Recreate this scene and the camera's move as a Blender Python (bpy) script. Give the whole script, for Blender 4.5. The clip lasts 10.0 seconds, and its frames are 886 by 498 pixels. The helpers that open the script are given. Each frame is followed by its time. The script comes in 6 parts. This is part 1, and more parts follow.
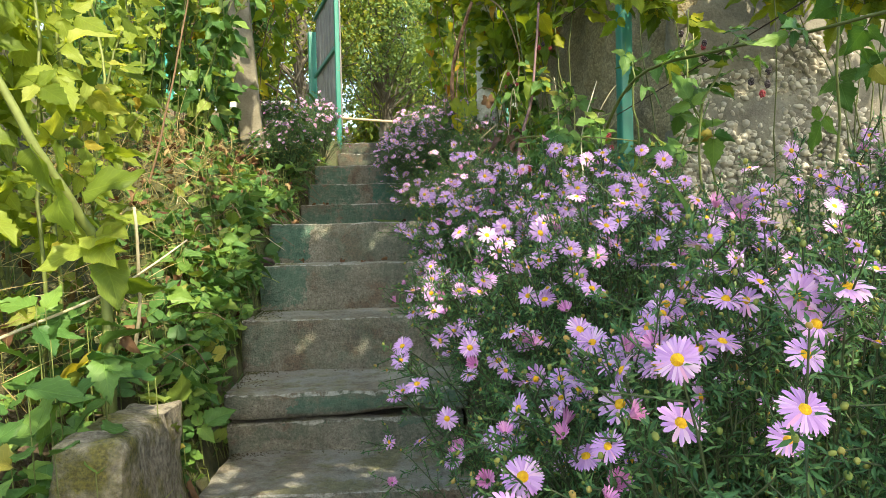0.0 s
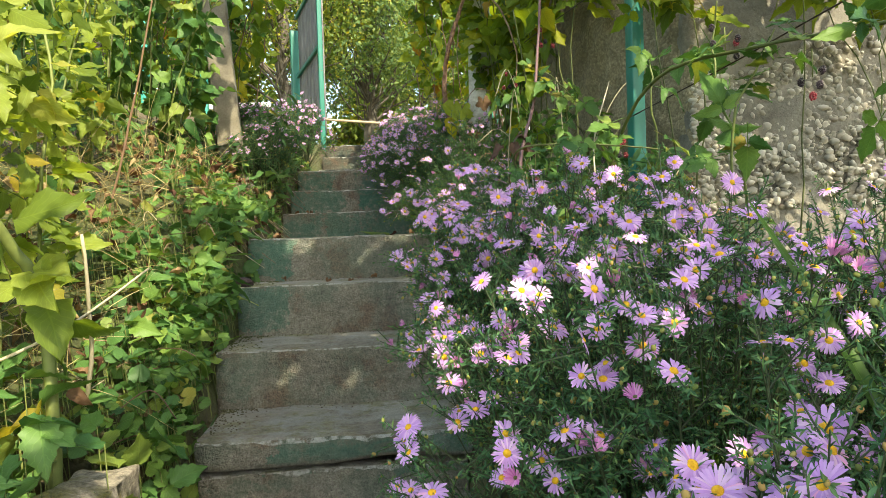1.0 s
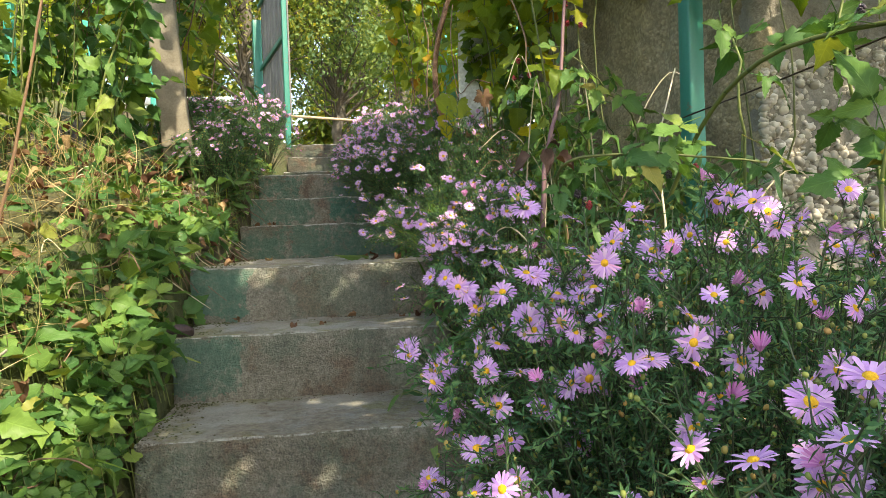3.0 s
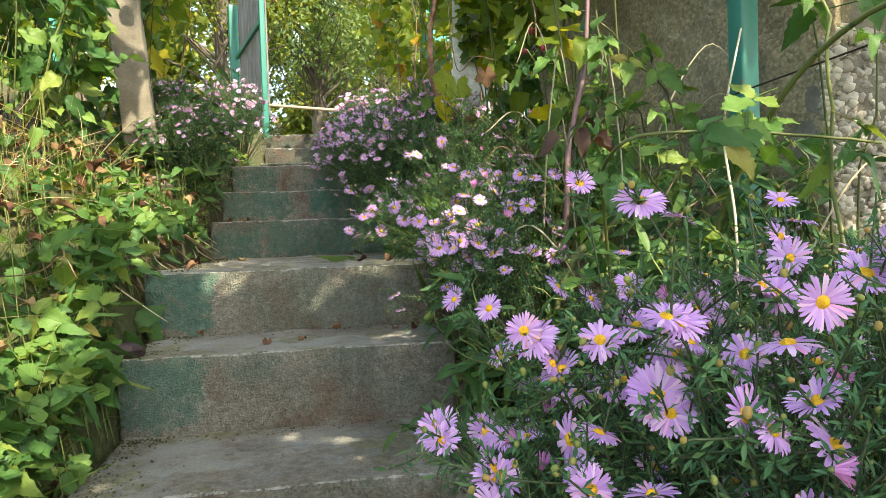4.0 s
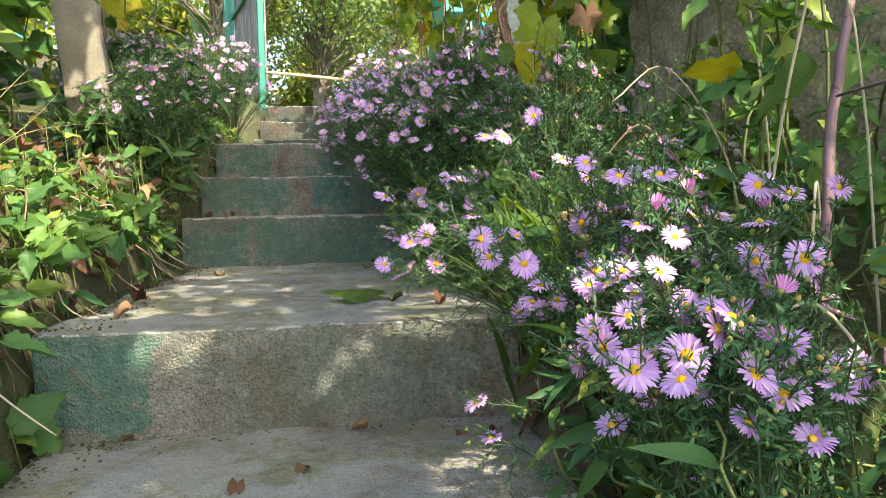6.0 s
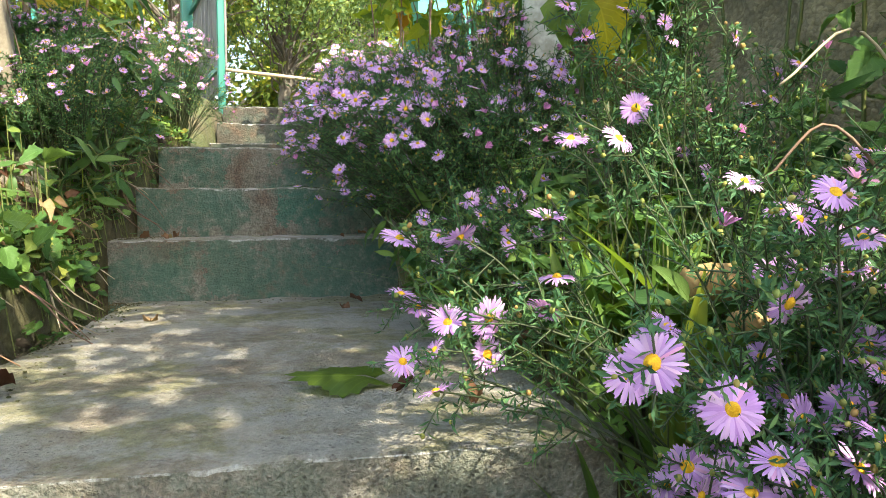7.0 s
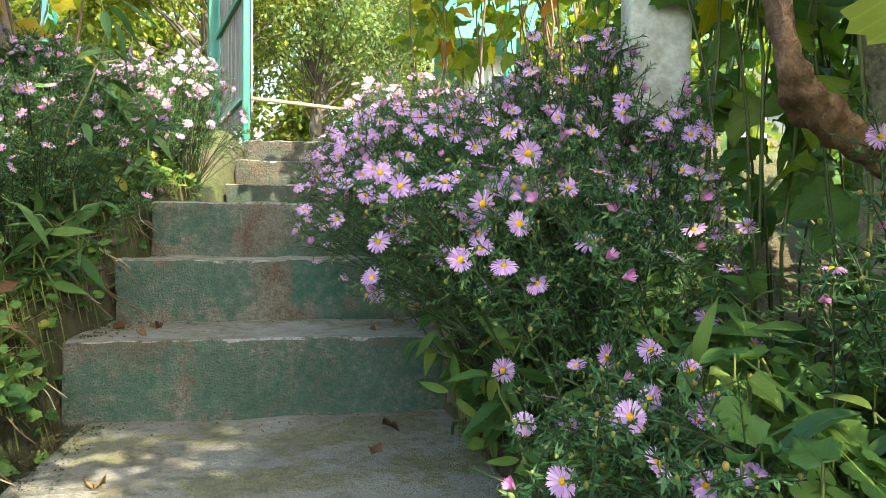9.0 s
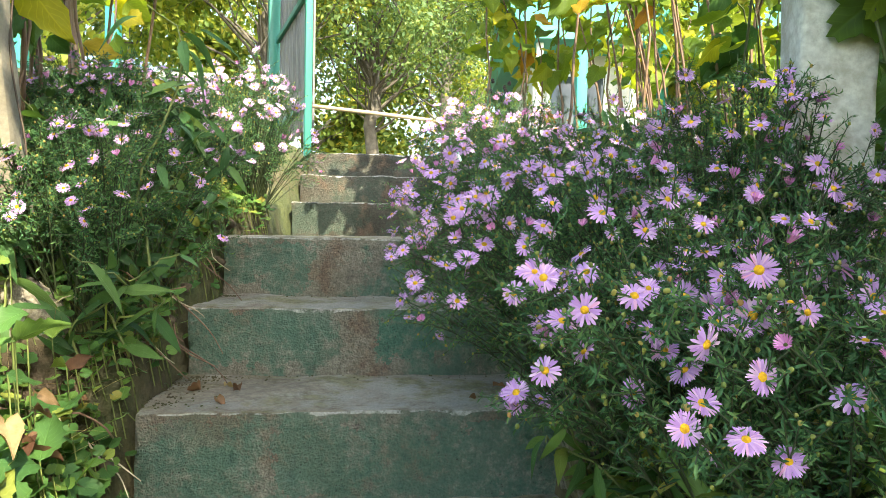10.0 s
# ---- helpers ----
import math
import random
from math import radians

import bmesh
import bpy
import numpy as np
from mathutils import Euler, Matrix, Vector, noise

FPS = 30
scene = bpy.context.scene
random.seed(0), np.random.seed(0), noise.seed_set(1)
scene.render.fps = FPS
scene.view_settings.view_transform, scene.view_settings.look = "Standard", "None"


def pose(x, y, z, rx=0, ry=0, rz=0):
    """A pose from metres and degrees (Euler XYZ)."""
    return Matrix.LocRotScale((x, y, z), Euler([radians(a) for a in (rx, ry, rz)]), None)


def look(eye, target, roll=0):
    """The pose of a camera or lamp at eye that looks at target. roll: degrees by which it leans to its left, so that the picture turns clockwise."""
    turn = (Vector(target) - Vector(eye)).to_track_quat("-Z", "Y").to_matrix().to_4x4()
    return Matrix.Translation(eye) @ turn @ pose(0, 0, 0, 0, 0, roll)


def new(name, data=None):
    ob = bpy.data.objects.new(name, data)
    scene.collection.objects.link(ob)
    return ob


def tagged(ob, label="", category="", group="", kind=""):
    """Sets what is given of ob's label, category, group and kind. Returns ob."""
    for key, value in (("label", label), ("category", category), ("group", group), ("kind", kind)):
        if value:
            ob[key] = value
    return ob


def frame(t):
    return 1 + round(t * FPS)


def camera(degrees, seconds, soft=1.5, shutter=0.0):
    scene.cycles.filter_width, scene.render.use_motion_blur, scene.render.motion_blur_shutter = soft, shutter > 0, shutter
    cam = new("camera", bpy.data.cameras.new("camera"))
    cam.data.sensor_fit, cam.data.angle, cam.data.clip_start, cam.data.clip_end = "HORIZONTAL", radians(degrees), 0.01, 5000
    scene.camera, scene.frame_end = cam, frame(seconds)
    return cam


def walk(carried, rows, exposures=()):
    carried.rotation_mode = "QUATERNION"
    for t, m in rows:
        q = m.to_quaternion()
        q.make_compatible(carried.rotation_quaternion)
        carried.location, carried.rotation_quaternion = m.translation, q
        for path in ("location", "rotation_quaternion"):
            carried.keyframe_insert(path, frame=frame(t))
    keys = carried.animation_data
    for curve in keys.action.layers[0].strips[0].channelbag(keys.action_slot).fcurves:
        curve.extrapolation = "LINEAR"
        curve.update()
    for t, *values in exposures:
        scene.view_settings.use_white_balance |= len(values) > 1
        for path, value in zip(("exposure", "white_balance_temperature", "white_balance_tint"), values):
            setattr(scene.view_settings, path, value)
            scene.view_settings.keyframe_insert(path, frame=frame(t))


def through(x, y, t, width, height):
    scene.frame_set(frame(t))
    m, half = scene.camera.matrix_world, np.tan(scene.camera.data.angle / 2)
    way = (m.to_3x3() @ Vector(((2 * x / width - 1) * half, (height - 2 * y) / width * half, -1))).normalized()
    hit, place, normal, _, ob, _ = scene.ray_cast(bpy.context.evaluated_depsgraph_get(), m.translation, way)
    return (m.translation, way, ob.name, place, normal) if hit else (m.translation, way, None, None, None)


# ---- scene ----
cam = camera(64.46, 10.0, 0.75)
# seconds, eye x y z, yaw, pitch, lean to the right
ROWS = [
    (0, -0.273, 0.118, 0.582, -2.83, -0.15, 1.41),
    (0.5, -0.280, 0.234, 0.624, -3.57, -0.26, 1.66),
    (1, -0.297, 0.371, 0.650, -4.02, -0.26, 2.00),
    (1.5, -0.305, 0.507, 0.683, -4.35, -0.30, 2.28),
    (2, -0.308, 0.631, 0.728, -4.69, -0.43, 2.51),
    (3.5, -0.357, 1.160, 0.770, -7.66, -0.74, 1.96),
    (4, -0.359, 1.316, 0.781, -8.19, -1.10, 2.10),
    (4.5, -0.371, 1.486, 0.800, -8.31, -1.72, 2.10),
    (5, -0.378, 1.694, 0.832, -7.71, -2.56, 1.84),
    (5.5, -0.389, 1.897, 0.872, -7.46, -3.03, 1.42),
    (7, -0.423, 2.671, 0.938, -11.08, -2.41, 0.50),
    (7.5, -0.398, 2.832, 1.008, -12.04, -1.58, 0.38),
    (8, -0.382, 2.969, 1.056, -12.04, -1.07, 0.24),
    (8.5, -0.385, 3.107, 1.089, -10.60, -0.71, -0.07),
    (9, -0.399, 3.211, 1.106, -8.70, -0.66, -0.31),
    (9.5, -0.445, 3.307, 1.162, -6.63, -0.82, -0.71),
    (10, -0.508, 3.429, 1.238, -4.92, -1.08, -0.97),
]


def aim(x, y, z, yaw, pitch, lean):
    a, b = radians(yaw), radians(pitch)
    return look((x, y, z), (x - math.sin(a) * math.cos(b), y + math.cos(a) * math.cos(b), z + math.sin(b)), -lean)


walk(cam, [(r[0], aim(*r[1:])) for r in ROWS], [(0.0, 2.25, 7900, 0), (2.2, 2.12, 7900, 3), (3.3, 2.34, 7750, 6), (5.0, 2.57, 7450, 5), (6.5, 2.74, 7250, 7), (8.0, 2.88, 7600, 3), (10.0, 2.99, 7500, 1)])

# ---- light ----
SUN_AZ, SUN_EL = radians(-22.0), radians(46.0)
sun_from = Vector((-math.sin(SUN_AZ) * math.cos(SUN_EL), -math.cos(SUN_AZ) * math.cos(SUN_EL), math.sin(SUN_EL)))
sun = new("sun", bpy.data.lights.new("sun", "SUN"))
sun.data.energy, sun.data.angle, sun.data.color = 2.3, radians(0.42), (1.0, 0.93, 0.80)
sun.matrix_world = look(tuple(sun_from * 30), (0, 0, 0))

sky = bpy.data.worlds.new("sky")
scene.world = sky
sky.use_nodes = True
wn = sky.node_tree
tex = wn.nodes.new("ShaderNodeTexSky")
tex.sky_type, tex.sun_disc = "NISHITA", False
tex.sun_elevation = SUN_EL
tex.sun_rotation = math.atan2(sun_from.x, sun_from.y)
tex.air_density, tex.dust_density = 1.0, 1.5
wn.links.new(tex.outputs[0], wn.nodes["Background"].inputs[0])
wn.nodes["Background"].inputs[1].default_value = 0.135

# ---- materials ----


class Nodes:
    """A node material with short calls."""

    def __init__(self, name, rough=0.7):
        self.mat = bpy.data.materials.new(name)
        self.mat.use_nodes = True
        self.tree = self.mat.node_tree
        self.bsdf = self.tree.nodes["Principled BSDF"]
        self.out = self.tree.nodes["Material Output"]
        self.bsdf.inputs["Roughness"].default_value = rough

    def node(self, kind):
        return self.tree.nodes.new("ShaderNode" + kind)

    def put(self, value, socket):
        if isinstance(value, (int, float)):
            socket.default_value = value
        elif isinstance(value, tuple):
            socket.default_value = (*value, 1.0) if len(value) == 3 and socket.type == "RGBA" else value
        else:
            self.tree.links.new(value, socket)

    def math(self, op, a, b=0.0, clamp=False):
        n = self.node("Math")
        n.operation, n.use_clamp = op, clamp
        self.put(a, n.inputs[0])
        self.put(b, n.inputs[1])
        return n.outputs[0]

    def mix(self, f, a, b, blend="MIX"):
        n = self.node("Mix")
        n.data_type, n.blend_type = "RGBA", blend
        self.put(f, n.inputs[0])
        self.put(a, n.inputs[6])
        self.put(b, n.inputs[7])
        return n.outputs[2]

    def ramp(self, f, *stops):
        n = self.node("ValToRGB")
        e = n.color_ramp.elements
        while len(e) < len(stops):
            e.new(0.5)
        for el, (p, c) in zip(e, stops):
            el.position, el.color = p, (*c, 1.0) if isinstance(c, tuple) else (c, c, c, 1.0)
        self.put(f, n.inputs[0])
        return n.outputs[0]

    def coords(self, which="Object"):
        return self.node("TexCoord").outputs[which]

    def place(self):
        return self.node("NewGeometry").outputs["Position"]

    def noise(self, scale, detail=4.0, rough=0.55, at=None, stretch=None):
        n = self.node("TexNoise")
        n.inputs["Scale"].default_value, n.inputs["Detail"].default_value, n.inputs["Roughness"].default_value = scale, detail, rough
        v = at if at is not None else self.place()
        if stretch:
            m = self.node("Mapping")
            m.inputs["Scale"].default_value = stretch
            self.put(v, m.inputs[0])
            v = m.outputs[0]
        self.put(v, n.inputs["Vector"])
        return n.outputs[0]

    def voronoi(self, scale, feature="F1", out="Distance", at=None):
        n = self.node("TexVoronoi")
        n.feature = feature
        n.inputs["Scale"].default_value = scale
        self.put(at if at is not None else self.place(), n.inputs["Vector"])
        return n.outputs[out]

    def axis(self, v, k):
        n = self.node("SeparateXYZ")
        self.put(v, n.inputs[0])
        return n.outputs[k]

    def bump(self, height, strength=0.5, distance=0.01):
        n = self.node("Bump")
        n.inputs["Strength"].default_value, n.inputs["Distance"].default_value = strength, distance
        self.put(height, n.inputs["Height"])
        self.put(n.outputs[0], self.bsdf.inputs["Normal"])
        return n.outputs[0]

    def chance(self):
        """A random number for each object and each loose island of it."""
        a = self.node("ObjectInfo").outputs["Random"]
        b = self.node("NewGeometry").outputs["Random Per Island"]
        return self.math("FRACT", self.math("ADD", a, b))

    def colour(self, c):
        self.put(c, self.bsdf.inputs["Base Color"])
        return self


def leaf_material(name, stops, vein=0.25, through=0.4, rough=0.42, spots=0.25, veins=9.0, glow=(1.9, 1.75, 0.75)):
    """A thin leaf: a colour of its own for each leaf, midrib and side veins, light that comes through."""
    m = Nodes(name, rough)
    r = m.chance()
    base = m.ramp(r, *stops)
    uv = m.coords("UV")
    u, v = m.axis(uv, 0), m.axis(uv, 1)
    off = m.math("ABSOLUTE", m.math("SUBTRACT", u, 0.5))
    rib = m.math("SUBTRACT", 1.0, m.math("MULTIPLY", off, 28.0), True)
    side = m.math("FRACT", m.math("SUBTRACT", m.math("MULTIPLY", v, veins), m.math("MULTIPLY", off, veins * 0.8)))
    side = m.math("GREATER_THAN", side, 0.84)
    lines = m.math("MAXIMUM", rib, m.math("MULTIPLY", side, 0.55))
    blot = m.noise(60.0, 3.0)
    tone = m.mix(m.math("MULTIPLY", m.math("SUBTRACT", blot, 0.35, True), spots * 3.0, True), base, m.mix(1.0, base, (0.62, 0.60, 0.40), "MULTIPLY"))
    light = m.mix(1.0, base, (1.7, 1.6, 1.5), "MULTIPLY")
    col = m.mix(m.math("MULTIPLY", lines, vein), tone, light)
    m.colour(col)
    m.bump(m.math("ADD", m.math("MULTIPLY", lines, -1.0), m.math("MULTIPLY", blot, 0.6)), 0.45, 0.002)
    m.bsdf.inputs["Specular IOR Level"].default_value = 0.2
    t = m.node("BsdfTranslucent")
    m.put(m.mix(1.0, col, glow, "MULTIPLY"), t.inputs[0])
    s = m.node("MixShader")
    s.inputs[0].default_value = through
    m.put(m.bsdf.outputs[0], s.inputs[1])
    m.put(t.outputs[0], s.inputs[2])
    m.put(s.outputs[0], m.out.inputs[0])
    return m.mat


def rough_material(name, dark, light, scale=8.0, fine=90.0, rough=0.85, bump=0.6, depth=0.006, metal=0.0):
    m = Nodes(name, rough)
    a, b = m.noise(scale, 6.0, 0.6), m.noise(fine, 5.0, 0.65)
    f = m.math("ADD", m.math("MULTIPLY", a, 0.65), m.math("MULTIPLY", b, 0.35))
    m.colour(m.ramp(f, (0.32, dark), (0.68, light)))
    m.bsdf.inputs["Metallic"].default_value = metal
    m.bump(f, bump, depth)
    return m.mat


def step_material(name, faces, worn=0.5, darken=0.0):
    """Cast concrete, pitted and stained, with the rest of a green paint on the face."""
    m = Nodes(name, 0.88)
    p = m.place()
    n1, n2, n3 = m.noise(5.0, 6.0, 0.62), m.noise(38.0, 6.0, 0.7), m.noise(230.0, 3.0)
    f = m.math("ADD", m.math("MULTIPLY", n1, 0.6), m.math("MULTIPLY", n2, 0.4))
    col = m.ramp(f, (0.32, (0.110, 0.100, 0.079)), (0.50, (0.195, 0.182, 0.148)), (0.70, (0.300, 0.282, 0.235)))
    run = m.noise(9.0, 4.0, 0.6, p, (1.0, 1.0, 0.12))
    col = m.mix(m.math("MULTIPLY", m.math("SUBTRACT", run, 0.50, True), 2.6, True), col, (0.075, 0.070, 0.058))
    # top steps darkened in colour, for the shade on them as well as dirt
    if darken:
        col = m.mix(m.math("MULTIPLY", m.ramp(n1, (0.34, 1.0), (0.66, 0.7)), darken), col, (0.046, 0.040, 0.029))
    rust = m.ramp(m.noise(6.5, 5.0, 0.65), (0.53, 0.0), (0.62, 0.7))
    col = m.mix(rust, col, (0.15, 0.098, 0.066))
    grit = m.mix(0.5, m.ramp(n3, (0.34, 0.55), (0.66, 1.45)), m.ramp(m.noise(95.0, 4.0, 0.7), (0.34, 0.5), (0.66, 1.48)))
    col = m.mix(1.0, col, grit, "MULTIPLY")
    up = m.axis(m.node("NewGeometry").outputs["Normal"], 2)
    face = m.math("SUBTRACT", 1.0, m.math("MULTIPLY", m.math("ABSOLUTE", up), 1.6), True)
    x, z = m.axis(p, 0), m.axis(p, 2)
    paint = 0.0
    for x0, x1, z0, z1, s in faces:
        wob = m.math("MULTIPLY", m.math("SUBTRACT", m.noise(11.0, 6.0, 0.7), 0.5), 0.24)
        xx = m.math("ADD", x, wob)
        zz = m.math("ADD", z, wob)
        a = m.math("MULTIPLY", m.math("GREATER_THAN", xx, x0), m.math("LESS_THAN", xx, x1))
        b = m.math("MULTIPLY", m.math("GREATER_THAN", zz, z0), m.math("LESS_THAN", zz, z1))
        paint = m.math("MAXIMUM", paint, m.math("MULTIPLY", m.math("MULTIPLY", a, b), s))
    wear = m.ramp(m.math("ADD", m.math("MULTIPLY", n2, 0.6), m.math("MULTIPLY", n1, 0.4)), (0.49, 1.0), (0.63, 0.2))
    thin = m.ramp(m.noise(4.4, 6.0, 0.66), (0.48, 0.0), (0.55, min(1.0, worn * 1.3)))
    paint = m.math("MULTIPLY", m.math("MAXIMUM", paint, thin), m.math("MULTIPLY", wear, face), True)
    col = m.mix(paint, col, m.ramp(n2, (0.3, (0.040, 0.120, 0.086)), (0.7, (0.085, 0.195, 0.148))))
    lip = m.math("MULTIPLY", m.math("GREATER_THAN", up, 0.25), m.math("LESS_THAN", up, 0.92))
    lip = m.math("MULTIPLY", lip, m.ramp(n2, (0.42, 0.0), (0.56, 0.9)))
    col = m.mix(lip, col, (0.46, 0.455, 0.43))
    worn_top = m.math("MULTIPLY", m.math("GREATER_THAN", up, 0.9), m.ramp(n1, (0.36, 0.1), (0.60, 0.75)))
    col = m.mix(worn_top, col, (0.36, 0.345, 0.30))
    flat = m.math("GREATER_THAN", up, 0.8)
    film_of_dust = m.math("MULTIPLY", m.ramp(m.noise(7.0, 6.0, 0.66), (0.46, 0.0), (0.60, 0.55)), flat)
    col = m.mix(film_of_dust, col, (0.320, 0.320, 0.310))
    moss = m.math("MULTIPLY", m.ramp(m.noise(4.6, 7.0, 0.74), (0.49, 0.0), (0.57, 0.72)), flat)
    col = m.mix(moss, col, m.ramp(n2, (0.36, (0.105, 0.110, 0.042)), (0.64, (0.250, 0.232, 0.105))))
    soil = m.math("MULTIPLY", m.ramp(m.noise(3.1, 7.0, 0.76), (0.52, 0.0), (0.58, 0.7)), flat)
    col = m.mix(soil, col, m.ramp(n2, (0.36, (0.120, 0.096, 0.068)), (0.64, (0.290, 0.245, 0.185))))
    fine = m.ramp(m.noise(150.0, 5.0, 0.72), (0.36, 0.62), (0.64, 1.32))
    col = m.mix(0.38, col, fine, "MULTIPLY")
    dots = m.ramp(m.voronoi(85.0), (0.07, 1.0), (0.20, 0.0))
    dots = m.math("MULTIPLY", dots, m.ramp(m.noise(11.0, 3.0), (0.46, 0.0), (0.60, 0.65)))
    col = m.mix(dots, col, (0.022, 0.019, 0.015))
    m.colour(col)
    pits = m.ramp(m.voronoi(65.0), (0.0, 0.0), (0.16, 1.0))
    h = m.math("ADD", m.math("MULTIPLY", n2, 1.3), m.math("ADD", m.math("MULTIPLY", n3, 0.6), m.math("MULTIPLY", pits, 0.45)))
    m.bump(m.math("SUBTRACT", h, m.math("MULTIPLY", dots, 1.2)), 1.0, 0.017)
    return m.mat


def paint_material(name, colour, under, rough=0.45, wear=0.62):
    m = Nodes(name, rough)
    n1, n2 = m.noise(16.0, 6.0, 0.65), m.noise(120.0, 4.0)
    tone = m.mix(m.math("MULTIPLY", n2, 0.45), colour, tuple(c * 0.6 for c in colour))
    m.colour(m.mix(m.ramp(n1, (wear, 0.0), (wear + 0.06, 1.0)), tone, under))
    m.bump(m.math("ADD", n1, m.math("MULTIPLY", n2, 0.4)), 0.3, 0.002)
    return m.mat


def wood_material(name, dark, light, rough=0.8):
    m = Nodes(name, rough)
    g = m.noise(30.0, 6.0, 0.65, m.place(), (1.0, 1.0, 0.06))
    b = m.noise(5.0, 4.0)
    f = m.math("ADD", m.math("MULTIPLY", g, 0.7), m.math("MULTIPLY", b, 0.3))
    col = m.ramp(f, (0.32, dark), (0.68, light))
    col = m.mix(m.math("MULTIPLY", m.chance(), 0.45), col, m.mix(1.0, col, (0.55, 0.55, 0.6), "MULTIPLY"))
    m.colour(col)
    m.bump(g, 0.6, 0.004)
    return m.mat


def stem_material(name, dark, light, rough=0.6):
    m = Nodes(name, rough)
    n = m.noise(45.0, 5.0, 0.6)
    c = m.math("FRACT", m.math("ADD", m.math("MULTIPLY", n, 0.8), m.math("MULTIPLY", m.chance(), 0.5)))
    m.colour(m.ramp(c, (0.15, dark), (0.85, light)))
    m.bump(n, 0.5, 0.002)
    return m.mat


# leaves
LEAF_BRAMBLE = leaf_material("bramble_leaf", ((0.0, (0.085, 0.135, 0.024)), (0.35, (0.155, 0.215, 0.038)), (0.7, (0.25, 0.31, 0.065)), (0.95, (0.34, 0.38, 0.10)), (1.0, (0.36, 0.27, 0.045))), 0.35, 0.5)
LEAF_VINE = leaf_material("vine_leaf", ((0.0, (0.055, 0.105, 0.018)), (0.35, (0.12, 0.18, 0.024)), (0.75, (0.185, 0.235, 0.03)), (0.955, (0.32, 0.30, 0.03)), (0.985, (0.34, 0.17, 0.03)), (1.0, (0.20, 0.055, 0.02))), 0.4, 0.5, 0.45)
LEAF_DARK = leaf_material("lance_leaf", ((0.0, (0.030, 0.080, 0.032)), (0.6, (0.062, 0.138, 0.046)), (0.95, (0.115, 0.19, 0.055)), (1.0, (0.20, 0.19, 0.03))), 0.22, 0.22, 0.45)
LEAF_GROUND = leaf_material("creeper_leaf", ((0.0, (0.038, 0.100, 0.030)), (0.5, (0.070, 0.150, 0.040)), (0.85, (0.125, 0.215, 0.050)), (0.97, (0.18, 0.225, 0.05)), (1.0, (0.24, 0.20, 0.05))), 0.35, 0.22, 0.45, 0.25, 7.0)
LEAF_CLOVER = leaf_material("clover_leaf", ((0.0, (0.075, 0.17, 0.045)), (1.0, (0.17, 0.29, 0.075))), 0.15, 0.4, 0.5)
LEAF_ASTER = leaf_material("aster_leaf", ((0.0, (0.034, 0.096, 0.044)), (0.6, (0.072, 0.170, 0.078)), (1.0, (0.15, 0.255, 0.095))), 0.1, 0.2, 0.6, 0.1)
LEAF_DRY = leaf_material("dry_leaf", ((0.0, (0.055, 0.022, 0.014)), (0.4, (0.12, 0.062, 0.038)), (0.75, (0.20, 0.118, 0.070)), (1.0, (0.34, 0.26, 0.145))), 0.2, 0.15, 0.8, 0.6)
LEAF_TREE = leaf_material("tree_leaf", ((0.0, (0.075, 0.13, 0.035)), (0.5, (0.14, 0.20, 0.05)), (0.85, (0.26, 0.28, 0.06)), (1.0, (0.40, 0.34, 0.07))), 0.0, 0.35, 0.5, 0.0)
LEAF_FAR = leaf_material("far_leaf", ((0.0, (0.075, 0.135, 0.060)), (0.6, (0.125, 0.195, 0.075)), (1.0, (0.23, 0.27, 0.08))), 0.0, 0.35, 0.5, 0.0)
LEAF_SHRUB = leaf_material("shrub_leaf", ((0.0, (0.10, 0.16, 0.03)), (0.5, (0.20, 0.26, 0.045)), (1.0, (0.36, 0.37, 0.075))), 0.1, 0.4, 0.5, 0.1)
GRASS = leaf_material("grass_blade", ((0.0, (0.055, 0.125, 0.025)), (0.6, (0.105, 0.19, 0.035)), (1.0, (0.22, 0.27, 0.06))), 0.3, 0.35, 0.4, 0.1, 1.0)
STRAW = leaf_material("dry_grass", ((0.0, (0.16, 0.11, 0.055)), (0.5, (0.32, 0.25, 0.13)), (1.0, (0.48, 0.40, 0.23))), 0.2, 0.25, 0.7, 0.2, 1.0)
PETAL = leaf_material("aster_petal", ((0.0, (0.50, 0.26, 0.62)), (0.45, (0.59, 0.34, 0.68)), (0.80, (0.68, 0.43, 0.73)), (0.92, (0.76, 0.55, 0.75)), (1.0, (0.75, 0.34, 0.58))), 0.12, 0.28, 0.6, 0.0, 1.0, (1.15, 1.0, 1.0))
BUD_PINK = leaf_material("aster_bud", ((0.0, (0.52, 0.16, 0.42)), (1.0, (0.72, 0.34, 0.60))), 0.1, 0.2, 0.6, 0.0, 1.0, (1.1, 0.95, 1.05))
BUD_GREEN = leaf_material("green_bud", ((0.0, (0.14, 0.19, 0.05)), (0.7, (0.28, 0.28, 0.08)), (1.0, (0.38, 0.22, 0.08))), 0.0, 0.15, 0.6, 0.0, 1.0)
DISC = rough_material("flower_disc", (0.58, 0.25, 0.008), (0.86, 0.52, 0.02), 300.0, 900.0, 0.8, 0.9, 0.002)
LEAF_WITHERED = leaf_material("withered_leaf", ((0.0, (0.036, 0.020, 0.018)), (0.6, (0.075, 0.044, 0.040)), (1.0, (0.12, 0.078, 0.06))), 0.25, 0.15, 0.7, 0.5)
